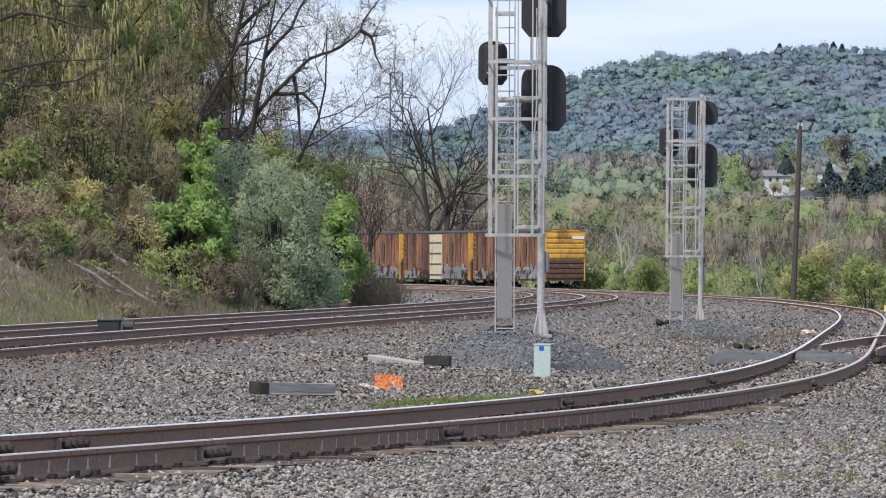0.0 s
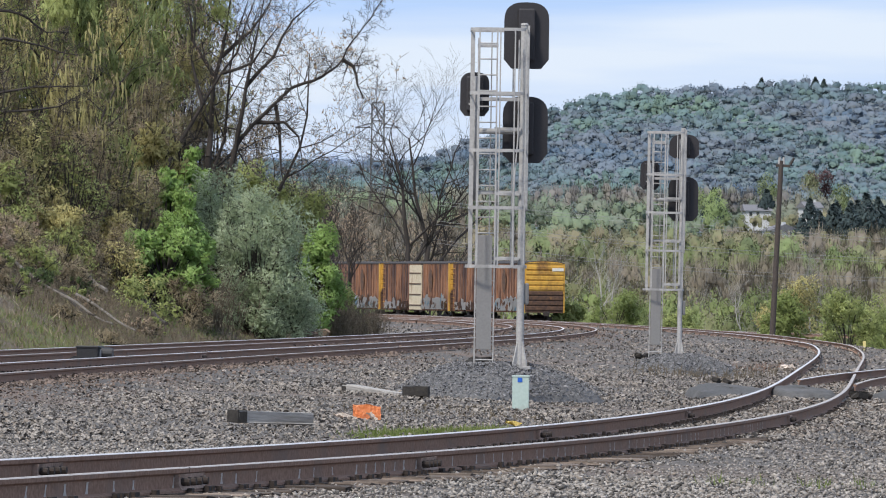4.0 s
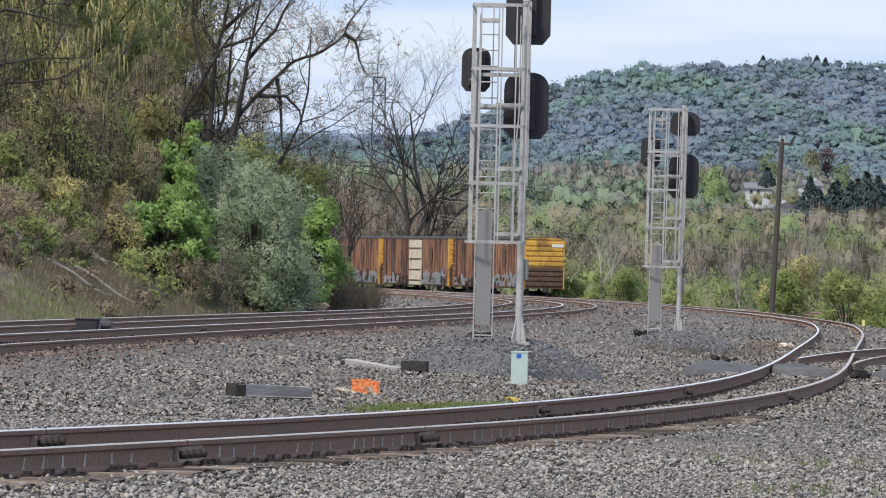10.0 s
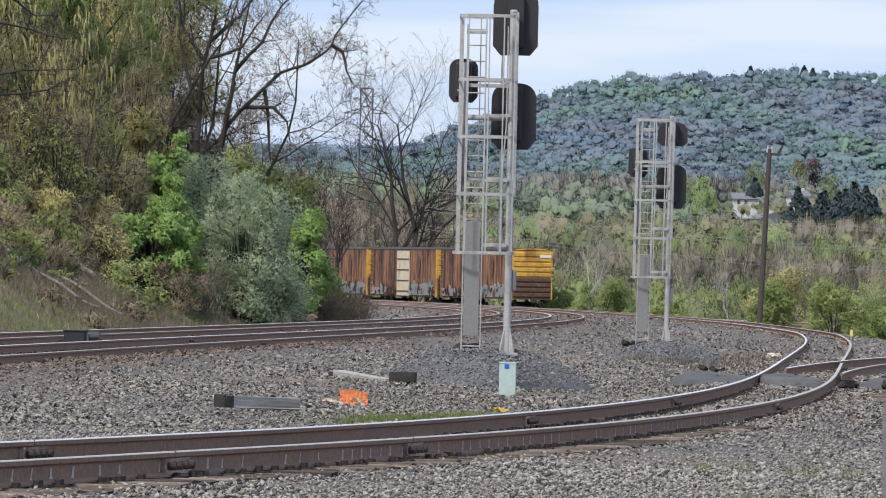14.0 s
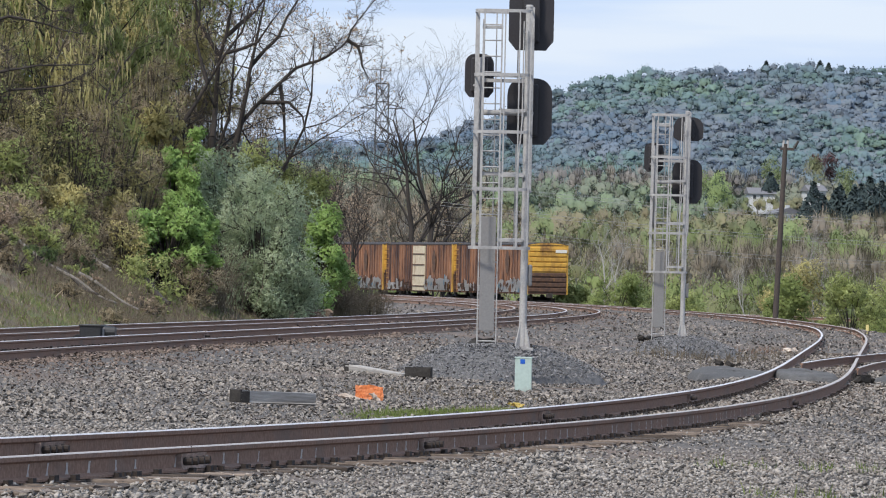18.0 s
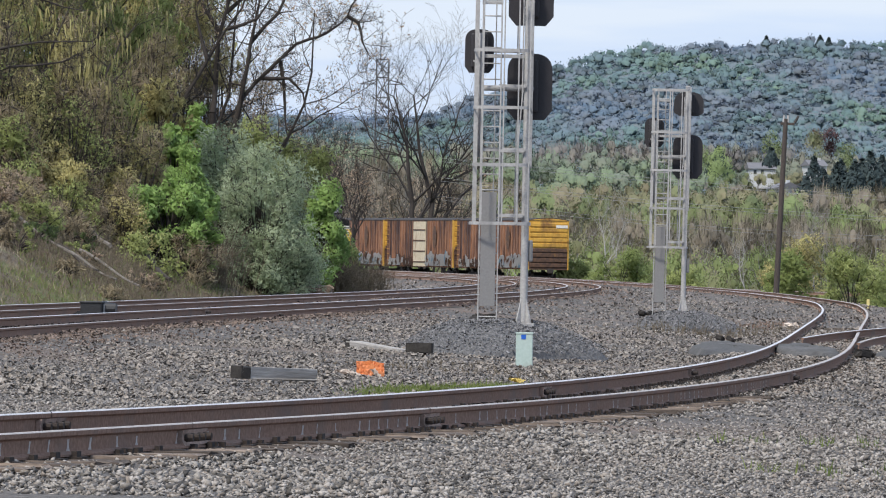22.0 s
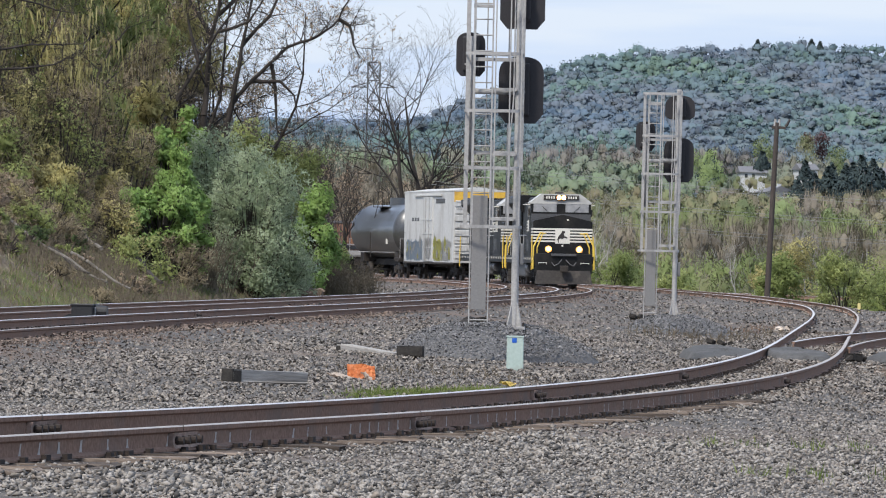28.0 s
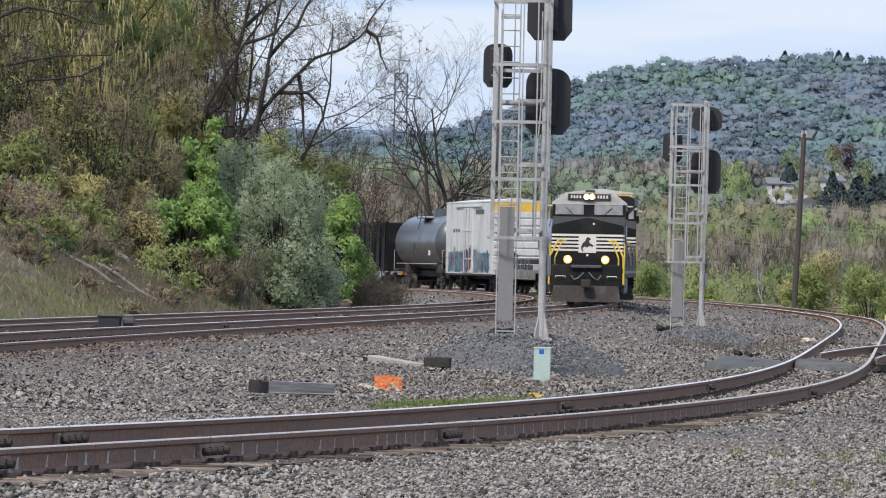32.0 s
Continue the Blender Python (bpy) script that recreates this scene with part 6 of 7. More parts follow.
def grow(rng, base, up, length, radius, level, segs, tips, kinks=6, spread=0.75, lift=0.25, shrink=0.62, forks=(3, 5)):
    """A limb with its side limbs: rows for seg_soup by level, and the tips."""
    p, d = np.array(base, float), np.array(up, float) / np.linalg.norm(up)
    r = radius
    for k in range(kinks):
        d = d + rng.normal(size=3) * 0.13 + np.array([0, 0, lift * 0.12])
        d /= np.linalg.norm(d)
        q = p + d * length / kinks
        r2 = max(radius * (1 - 0.8 * (k + 1) / kinks), 0.006)
        segs[level].append((*p, *q, r, r2))
        p, r = q, r2
        if level + 1 < len(segs) and k >= (1 if level else 2):
            for _ in range(int(rng.integers(1, 3))):
                side = np.cross(d, rng.normal(size=3))
                side /= np.linalg.norm(side)
                nd = d * (1 - spread) + side * spread + np.array([0, 0, lift])
                grow(rng, p, nd, length * shrink * rng.uniform(0.6, 1.1) * (1 - 0.4 * k / kinks), r * 0.68, level + 1, segs, tips, max(3, kinks - 1), spread, lift, shrink)
    tips.append(p)


def bare_tree(x, y, z, height, radius, seed, label, levels=4, lean=(0, 0), buds=0, bud_mat=None, bud_size=0.1, bark=None, stems=1, shrink=0.58, spread=0.7, lift=0.3, hang=0.0):
    rng = np.random.default_rng(seed)
    ob = thing("tree", pose(x, y, z), label, "tree")
    segs, tips = [[] for _ in range(levels)], []
    for k in range(stems):
        off = rng.uniform(-0.12, 0.12, 2) * height if stems > 1 else (0, 0)
        grow(rng, (off[0] * 0.2, off[1] * 0.2, -0.3), (lean[0] + off[0] / height * 3, lean[1], 1), height * rng.uniform(0.8, 1), radius, 0, segs, tips, 8, spread, lift, shrink)
    seg_soup("trunk", segs[0], bark or M_BARK, ob, 8)["kind"] = "stuff"
    thin = [s for lv in segs[1:] for s in lv]
    if thin:
        seg_soup("branchwork", thin, bark or M_BARK, ob, 3)["kind"] = "stuff"
    if buds:
        src = np.array([s[3:6] for lv in segs[max(1, levels - 2):] for s in lv])
        pts = src[rng.integers(0, len(src), buds)] + rng.normal(size=(buds, 3)) * 0.16
        leaf_soup("crown", pts, bud_size, bud_mat, ob, rng, hang, 0.55 if not hang else 0.28 if hang < 1 else 0.13)
    return ob


# the bank
bush("bush", -5.85, 236, 4.6, 5.2, 52000, 0.095, L_GREYGREEN, "large grey-green bush at the foot of the bank", 1, 130, low=0.02, slim=0.35, tight=0.7)
bush("bush", -7.3, 241, 3.6, 5.4, 22000, 0.10, L_GREYGREEN, "grey-green bush higher on the bank", 31, 50, low=0.2, slim=0.35)
bush("bush", -8.6, 224.5, 3.6, 2.9, 13000, 0.12, L_BRIGHT, "bright green spreading bush on the bank", 2, 110, low=0.3, sink=-0.1, tight=0.55)
bush("bush", -7.9, 227, 2.4, 4.4, 11000, 0.11, L_BRIGHT, "bright green upright bush on the bank", 14, 60, low=0.15, sink=0.2, tight=0.6)
bush("bush", -3.95, 259, 2.2, 4.4, 11000, 0.11, L_BRIGHT, "fresh green bush beside the track", 3, 34, low=0.02)
bush("bush", -5.0, 266, 2.8, 5.6, 11000, 0.12, L_MID, "tall green bush behind the grey-green bush", 4, 36)
bush("bush", -6.6, 252, 3.0, 5.8, 13000, 0.12, L_MID, "tall mixed green bush on the bank", 5, 40)
bush("bush", -8.3, 246, 2.0, 5.4, 9000, 0.13, L_BRIGHT, "tall bright green sapling on the bank", 6, 30, low=0.3)
bush("bush", -8.75, 234, 1.7, 4.8, 7000, 0.13, L_BRIGHT, "slender bright green sapling on the bank", 32, 40, low=0.45, tight=0.75)
bush("bush", -10.3, 236, 2.6, 4.4, 8000, 0.12, L_OLIVE, "olive spring bush on the bank", 7, 30)
bush("bush", -13.2, 228, 3.2, 4.2, 9000, 0.12, L_MID, "green bush with brown stems on the bank", 8, 34)
bush("bush", -15.2, 240, 3.4, 4.6, 9000, 0.13, L_OLIVE, "olive spring bush high on the bank", 9, 34)
bush("bush", -11.8, 246, 3.0, 5.0, 9000, 0.13, L_OLIVE, "olive bush under the bank trees", 10, 34)
bush("bush", -9.0, 232, 1.8, 2.2, 4500, 0.11, L_DEEP, "dark evergreen bush in the bank's undergrowth", 33, 20)
bush("bush", -3.1, 271, 2.0, 2.6, 5000, 0.11, L_MID, "low green bush near the far rails", 11, 16)

for k, (x, y, h) in enumerate(((-9.5, 262, 13.5), (-13.5, 258, 14.5), (-16.5, 250, 14), (-11.2, 275, 15), (-14.8, 285, 15), (-18.5, 268, 15), (-12.6, 238, 10.5), (-8.0, 270, 13))):
    bare_tree(x, y, grounded(x, y), h, 0.17, 40 + k, "tall bank tree with hanging olive spring leaves", 3, (0.05 * (-1) ** k, 0), 13000, L_OLIVE if k % 3 else L_MID, 0.2, stems=1, hang=0.7)
for k, (x, y, h, n) in enumerate(((-12.6, 229, 8.0, 800), (-15.6, 226, 7.0, 800), (-14.2, 236, 10, 800), (-16.6, 222, 4.5, 800))):
    bare_tree(x, y, grounded(x, y), h, 0.09, 160 + k, "slender bank tree hung with long yellow catkins", 3, (0.08 * (-1) ** k, 0), n, L_CATKIN, 0.42, stems=2, hang=2.2)
for k, (x, y, h, lx) in enumerate(((-8.6, 258, 13, 0.2), (-7.4, 262, 11.5, 0.16), (-6.4, 266, 9.0, 0.1))):
    bare_tree(x, y, grounded(x, y), h, 0.09, 60 + k, "dark leaning bare tree on the bank", 4, (lx, 0), 1500, L_BUD, 0.1, shrink=0.55)


def limb_tree(y, seed, stem, limbs, radius, label, twig=1.5, buds=0):
    """A bare tree by the line of its stem and of its long limbs (x and height), with fine side twigs."""
    rng = np.random.default_rng(seed)
    x0 = stem[0][0]
    z0 = grounded(x0, y)
    ob = thing("tree", pose(x0, y, z0), label, "tree")
    segs, tips = [[] for _ in range(4)], []
    for n, line in enumerate([[(x0 - 0.15, z0 - 0.3)] + stem] + limbs):
        r0 = radius if n == 0 else radius * 0.62
        pts = [(x - x0, rng.uniform(-0.15, 0.15) * k, z - z0) for k, (x, z) in enumerate(line)]
        for k, (p, q) in enumerate(zip(pts, pts[1:])):
            ra, rb = (max(r0 * (1 - 0.85 * j / (len(pts) - 1)), 0.016) for j in (k, k + 1))
            mid = [(u + v) / 2 + rng.uniform(-0.05, 0.05) for u, v in zip(p, q)]
            segs[0] += [(*p, *mid, ra, (ra + rb) / 2), (*mid, *q, (ra + rb) / 2, rb)]
            if n or k:
                for spot in (mid, q):
                    for _ in range(2):
                        d = unit(np.array(q) - np.array(p)) * 0.5 + rng.normal(size=3) * 0.65 + np.array([0.1, 0, 0.15])
                        grow(rng, spot, d, rng.uniform(0.5, 1.0) * twig, max(rb * 0.5, 0.012), 1, segs, tips, 5, 0.6, 0.1, 0.6)
    seg_soup("trunk", segs[0], M_BARK, ob, 8)["kind"] = "stuff"
    thin = segs[1] + segs[2] + segs[3]
    seg_soup("branchwork", thin, M_BARK, ob, 3)["kind"] = "stuff"
    if buds:
        src = np.array([q[3:6] for q in thin])
        leaf_soup("crown", src[rng.integers(0, len(src), buds)] + rng.normal(size=(buds, 3)) * 0.1, 0.05, L_BUD, ob, rng, 0.0, 0.5)


limb_tree(250, 77, [(-7.1, 6.0), (-6.85, 7.3), (-6.61, 8.81), (-6.29, 10.42), (-5.96, 12.2)],
          [[(-7.1, 6.4), (-6.42, 7.4), (-5.54, 8.27), (-4.93, 8.88), (-4.06, 9.17), (-3.44, 9.54), (-3.05, 9.94), (-2.67, 10.66), (-2.22, 11.29), (-1.79, 11.9)],
           [(-3.05, 9.94), (-2.65, 9.7), (-2.49, 8.99), (-2.27, 8.54)], [(-5.5, 8.25), (-5.3, 6.54), (-5.18, 5.4)], [(-6.2, 7.6), (-5.17, 7.61), (-4.64, 7.08), (-4.5, 6.3)],
           [(-6.6, 8.9), (-5.6, 10.0), (-4.9, 11.4), (-4.0, 12.2)]], 0.13, "dark bare tree with one long limb over the bank", 1.2, 900)
limb_tree(244, 78, [(-9.2, 6.0), (-8.89, 6.53), (-7.87, 8.32), (-6.76, 9.97), (-6.15, 11.9)], [[(-8.0, 8.1), (-8.4, 9.6), (-8.3, 11.5)], [(-7.3, 9.2), (-6.2, 9.6), (-5.3, 10.9)]], 0.12, "dark trunk leaning out from the bank", 1.5, 700)
limb_tree(256, 79, [(-8.15, 6.4), (-8.07, 7.49), (-7.95, 9.29), (-7.5, 11.22), (-7.3, 12.6)], [[(-7.9, 9.4), (-8.8, 10.8), (-9.0, 12.4)], [(-7.7, 10.2), (-6.6, 11.2), (-5.8, 12.4)]], 0.15, "thick dark trunk on the bank", 1.6, 700)
limb_tree(222, 80, [(-14.9, 5.2), (-14.8, 7.2), (-14.7, 9.4), (-14.6, 11.5)],
          [[(-14.75, 9.2), (-13.8, 9.56), (-12.48, 9.3), (-11.37, 9.03)], [(-14.65, 10.4), (-13.67, 10.45), (-13.0, 10.2), (-12.42, 9.77), (-11.68, 9.78)],
           [(-14.8, 7.5), (-13.77, 7.8), (-12.81, 7.97), (-11.05, 8.04)], [(-14.8, 6.8), (-13.76, 7.15), (-12.0, 7.35), (-11.56, 7.62)]], 0.1, "dark bank tree with long level limbs", 0.8)
# understory: leafy saplings and bare twig thickets that close the wood's edge
for k, (x, y, w, h, m) in enumerate(((-9.6, 241, 2.6, 6.0, L_OLIVE), (-10.9, 234, 2.6, 5.2, L_MID), (-12.4, 233, 3.0, 6.5, L_OLIVE), (-14.2, 231, 3.0, 6.0, L_MID), (-15.8, 229, 3.4, 6.6, L_OLIVE),
                                     (-11.0, 252, 3.6, 9.0, L_OLIVE), (-13.4, 248, 3.6, 9.5, L_MID), (-15.6, 246, 3.8, 10, L_OLIVE), (-17.6, 244, 4.0, 9.5, L_OLIVE), (-12.2, 268, 4.0, 12, L_OLIVE), (-15.0, 266, 4.2, 13, L_OLIVE), (-17.6, 262, 4.2, 12.5, L_MID))):
    bush("sapling", x, y, w, h, 7000, 0.17, m, "leafy sapling with loose spring leaves on the bank", 300 + k, 40, low=0.05, hang=0.4, slim=0.4)
for k, (x, y, w, h) in enumerate(((-9.8, 266, 3.4, 10), (-10.8, 290, 4.0, 13), (-14.0, 300, 4.5, 15), (-18.5, 290, 5.0, 15), (-11.5, 242, 3.0, 7.5), (-13.6, 240, 3.2, 8.5), (-16.0, 238, 3.6, 8.5), (-18.0, 234, 3.6, 7.5), (-10.2, 247, 3.0, 8.5), (-8.4, 266, 2.6, 8.5), (-7.0, 276, 2.8, 8.0), (-12.6, 256, 3.6, 11), (-16.2, 256, 3.8, 12))):
    bush("thicket", x, y, w, h, 5000, 0.36, L_HAZE, "thicket of fine grey-brown bare twigs on the bank", 360 + k, 40, low=0.05, hang=0.2, slim=0.05)
for k, (x, y, w, h, m) in enumerate(((-12.0, 221, 2.4, 2.2, L_OLIVE), (-14.0, 219, 2.8, 2.6, L_MID), (-16.2, 218, 3.0, 3.0, L_OLIVE), (-10.4, 226, 2.2, 2.6, L_OLIVE), (-13.4, 224, 2.8, 3.4, L_OLIVE), (-17.5, 224, 3.4, 4.0, L_BUD), (-11.6, 229, 2.4, 3.6, L_BUD))):
    bush("shrub", x, y, w, h, 5000, 0.12, m, "loose low shrub with spring leaves on the bank", 330 + k, 22, low=0.03, slim=0.45)
for k, (x, y, w, h) in enumerate(((-9.8, 230, 2.4, 4.5), (-11.2, 227, 2.8, 5.0), (-12.8, 226, 2.8, 5.5), (-14.4, 224, 3.0, 5.5), (-15.8, 222, 3.0, 5.5), (-13.6, 220, 2.6, 3.4), (-10.4, 222, 2.4, 2.8), (-15.0, 228, 3.4, 8.0), (-12.0, 231, 3.2, 7.5))):
    bush("thicket", x, y, w, h, 4200, 0.26, L_HAZE, "thicket of fine grey-brown bare twigs on the bank", 460 + k, 34, low=0.03, hang=0.1, slim=0.045)
for k, (x, y, w, h, m) in enumerate(((-10.2, 228, 2.4, 4.0, L_OLIVE), (-11.8, 225, 2.8, 4.4, L_MID), (-13.4, 224, 3.0, 5.0, L_OLIVE), (-15.0, 221, 3.0, 4.6, L_MID), (-12.4, 229, 3.0, 6.8, L_OLIVE), (-14.6, 227, 3.2, 7.2, L_OLIVE), (-16.2, 225, 3.0, 6.5, L_MID), (-10.8, 233, 2.8, 6.2, L_MID))):
    bush("sapling", x, y, w, h, 3800, 0.085, m, "loose sapling with small spring leaves on the bank", 490 + k, 60, low=0.05, slim=0.5, tight=0.8)
edge_rng = random.Random(44)
for k in range(22):
    u = k / 21
    x, y = -16.2 + 5.8 * u + edge_rng.uniform(-0.7, 0.7), 206 + 14 * u + edge_rng.uniform(-4, 3)
    m = (L_HAZE, L_OLIVE, L_HAZE, L_MID, L_BUD)[k % 5]
    bush("shrub", x, y, edge_rng.uniform(1.8, 2.8), edge_rng.uniform(1.1, 1.9), 3200, 0.2 if m is L_HAZE else 0.08, m, "brown twiggy shrub on the bank slope" if m in (L_HAZE, L_BUD) else "loose green shrub on the bank slope", 420 + k, 26, low=0.02, slim=0.06 if m is L_HAZE else 0.5, hang=0.0)
for k in range(20):
    x, y = -13.4 + 5.0 * edge_rng.random(), 199 + 17 * edge_rng.random()
    m, lab = ((L_MID, "low green weedy shrub on the bank slope"), (L_BUD, "low brown weedy shrub on the bank slope"), (L_DEEP, "low dark green shrub on the bank slope"), (L_HAZE, "low twiggy shrub on the bank slope"))[k % 4]
    bush("shrub", x, y, edge_rng.uniform(0.9, 1.7), edge_rng.uniform(0.4, 0.75), 1500, 0.16 if m is L_HAZE else 0.06, m, lab, 520 + k, 30, low=0.02, sink=0.05, slim=0.08 if m is L_HAZE else 0.5, tight=0.7)
bush("shrub", -8.9, 219, 2.6, 1.6, 4000, 0.09, L_MID, "loose green shrub below the bright bush", 560, 30, low=0.02)
bush("shrub", -7.9, 224, 2.4, 1.8, 4200, 0.22, L_HAZE, "twiggy brown shrub below the bright bush", 561, 30, low=0.02, slim=0.06)
# thin trees between the bank and the boxcars
for k, (x, y, h) in enumerate(((-6.9, 400, 8.0), (-4.6, 410, 7.0), (-8.4, 420, 8.5), (-5.7, 430, 7.5))):
    bare_tree(x, y, -0.9, h, 0.12, 80 + k, "slender bare tree with brown buds", 4, (0.06 * (-1) ** k, 0), 800, L_BUD, 0.09, stems=2, lift=0.45, spread=0.55)
bare_tree(0.7, 556, -3.5, 19.0, 0.32, 91, "large bare tree with upswept limbs behind the boxcars", 4, (0, 0), 0, stems=2, shrink=0.62, spread=0.68, lift=0.3)
bare_tree(1.6, 575, -4.5, 13, 0.28, 92, "bare tree behind the standing boxcars", 4, (0.12, 0), 0, stems=2, spread=0.6, lift=0.4)
for k in range(7):
    rng = random.Random(100 + k)
    x, y = -10 + 2.2 * k + rng.uniform(-0.6, 0.6), rng.uniform(570, 640)
    bare_tree(x, y, -5, rng.uniform(10, 14), 0.13, 110 + k, "thin bare tree in the brown thicket", 3, (rng.uniform(-0.15, 0.15), 0), 900, L_BUD, 0.2, stems=2, lift=0.35)
for k, (x, y, w, h, m, lab) in enumerate(((13.6, 478, 5.2, 3.6, L_PALE, "bright green bush below the curve"), (10.6, 486, 3.0, 2.6, L_MID, "green bush beside the standing boxcar"),
                                          (17.5, 470, 3.6, 3.4, L_MID, "green bush on the valley side"), (21.2, 400, 3.0, 3.4, L_PALE, "bright green bush behind the utility pole"),
                                          (24.6, 392, 3.6, 4.2, L_MID, "green bush on the slope below the tracks"), (27.5, 385, 3.4, 4.4, L_PALE, "bright spring bush on the slope"),
                                          (23.5, 430, 4.2, 6.0, L_OLIVE, "olive bush on the slope"), (29, 420, 4.5, 6.5, L_MID, "tall green bush on the slope"))):
    bush("bush", x, y, w, h, 12000, 0.12, m, lab, 130 + k, 30, sink=0.6)


def twigs(name, spots, label, material, seed, tall, count, category="shrub"):
    """Bare brown brush: many thin upright stems."""
    rng = np.random.default_rng(seed)
    segs = []
    for x, y, r in spots:
        px, py = x + rng.normal(size=count) * r * 0.5, y + rng.normal(size=count) * r
        pz = terrain(px, py)
        for a, b, c in zip(px, py, pz):
            h = tall * rng.uniform(0.4, 1.1)
            d = rng.normal(size=2) * 0.3 * h
            m = (a + d[0] * 0.5, b + d[1] * 0.5, c + h * 0.55)
            segs.append((a, b, c - 0.05, *m, 0.012, 0.009))
            segs.append((*m, a + d[0], b + d[1], c + h, 0.009, 0.004))
            for _ in range(3):
                e = rng.normal(size=3) * 0.25 * h
                segs.append((*m, m[0] + e[0], m[1] + e[1], m[2] + abs(e[2]), 0.007, 0.003))
    return tagged(seg_soup(name, segs, material, None, 3), label, category, kind="stuff")


twigs("brush", [(-3.3, 262, 1.0), (-2.4, 268, 0.9), (-5.0, 256, 0.9)], "bare brown brush at the foot of the bank", M_TWIG, 1, 1.5, 260)
twigs("brush", [(-13.5, 216, 1.6), (-15.5, 214, 1.8), (-11.5, 219, 1.3), (-17, 222, 2)], "bare brown brush on the bank slope", M_TWIG, 2, 0.8, 200)
twigs("brush", [(-10.5, 205, 3.5), (-12.5, 209, 4), (-9.4, 212, 3.5), (-8.4, 216, 3.0), (-11, 216, 3), (-11.8, 202, 3.5), (-9.2, 204, 3)], "low brown brush scattered over the bank slope", M_TWIG, 8, 0.5, 300)
twigs("brush", [(-9.8, 226, 1.2), (-7.4, 230, 1.0), (-12.5, 224, 1.4), (-10.8, 231, 1.4)], "brown stems among the bank bushes", M_TWIG, 3, 2.0, 200)
twigs("weeds", [(10.0, 212, 1.6), (10.6, 205, 1.3)], "low reddish dry weeds on the ballast", L_RED, 4, 0.2, 60, "weeds")
twigs("weeds", [(8.6, 176, 1.5), (7.2, 185, 1.2)], "thin brown dry weeds round the second mast", M_TWIG, 5, 0.4, 60, "weeds")
twigs("weeds", [(0.6, 118, 1.2), (-0.4, 113, 1.3), (1.2, 112, 1.2)], "thin brown dry weeds on the ballast", M_TWIG, 6, 0.12, 36, "weeds")


def blades(name, x, y, size, material, label, seed, lean=0.4):
    rng = np.random.default_rng(seed)
    n = len(x)
    z = terrain(x, y)
    h = size * rng.lognormal(0, 0.35, n)
    a = rng.uniform(0, 6.283, n)
    w = h * 0.09
    dx, dy = np.cos(a), np.sin(a)
    ln = rng.normal(size=(n, 2)) * lean
    v = np.stack([np.stack([x - dx * w, y - dy * w, z - 0.02], 1), np.stack([x + dx * w, y + dy * w, z - 0.02], 1), np.stack([x + ln[:, 0] * h, y + ln[:, 1] * h, z + h], 1)], 1)
    nrm = unit(np.array([0, -0.4, 1.0]) + 0.35 * rng.normal(size=(n, 3)))
    g = np.cross(v[:, 1] - v[:, 0], v[:, 2] - v[:, 0])
    flip = g[:, 1] > 0
    v[flip] = v[flip][:, [1, 0, 2]]
    return tagged(facing(soup(name, v.reshape(-1, 3), np.arange(n * 3).reshape(n, 3), material), np.repeat(nrm, 3, 0)), label, "grass", kind="stuff")


rng = np.random.default_rng(5)
n = 9000
t = rng.uniform(0, 1, n)
blades("grass_strip", -0.78 + 2.1 * t + rng.normal(size=n) * 0.16, 92.5 + 8.0 * t + rng.normal(size=n) * 0.9, 0.065, L_GRASS, "thin strip of fresh grass beside the rail", 6)
n = 380
blades("grass_tufts", rng.choice([3.9, 3.0, 3.5, 2.6], n) + rng.normal(size=n) * 0.09, rng.choice([60.0, 50.5], n) + rng.normal(size=n) * 0.7, 0.07, L_GRASS, "small green tufts in the gravel", 7)


def bank_grass(count, size, material, label, seed, patch):
    rng = np.random.default_rng(seed)
    y = rng.uniform(165, 275, count)
    o = rng.uniform(0, 9, count) ** 1.0
    i = np.interp(y, TRACK_3[:160, 1], np.arange(160)).astype(int)
    x = TRACK_3[i, 0] - 3.0 - o
    f = np.sin(x * 1.1 + 0.7 * np.sin(y * 0.23)) + np.sin(y * 0.31 + 2 * np.sin(x * 0.5))
    keep = f > patch if patch < 0.2 else f < -0.2
    blades("bank_grass", x[keep], y[keep], size, material, label, seed + 50, 0.7)


bank_grass(90000, 0.1, L_DRY, "matted dry brown grass on the bank", 1, -3)
bank_grass(90000, 0.09, L_GRASS, "patches of fresh green grass on the bank", 2, -0.8)
bank_grass(3000, 0.14, L_STRAW, "scattered pale straw stalks on the bank", 3, -3)


def log(x0, y0, x1, y1, r, material, label):
    ob = thing("fallen_log", pose(0, 0, 0), label, "fallen log", "fallen logs")
    bm = bmesh.new()
    n = 7
    ring = [(math.cos(k * math.pi / 4), math.sin(k * math.pi / 4)) for k in range(8)]
    side = Vector((y1 - y0, x0 - x1, 0)).normalized()
    places = []
    for k in range(n + 1):
        x, y = x0 + (x1 - x0) * k / n, y0 + (y1 - y0) * k / n
        rr = 1.25 * r * (1 - 0.06 * k)
        places.append((Vector((x, y, grounded(x, y) + 0.34 + 0.05 * math.sin(k))), side * rr, Vector((0, 0, rr))))
    sweep(bm, ring, places)
    part("stem", bm, material, ob)
    return ob


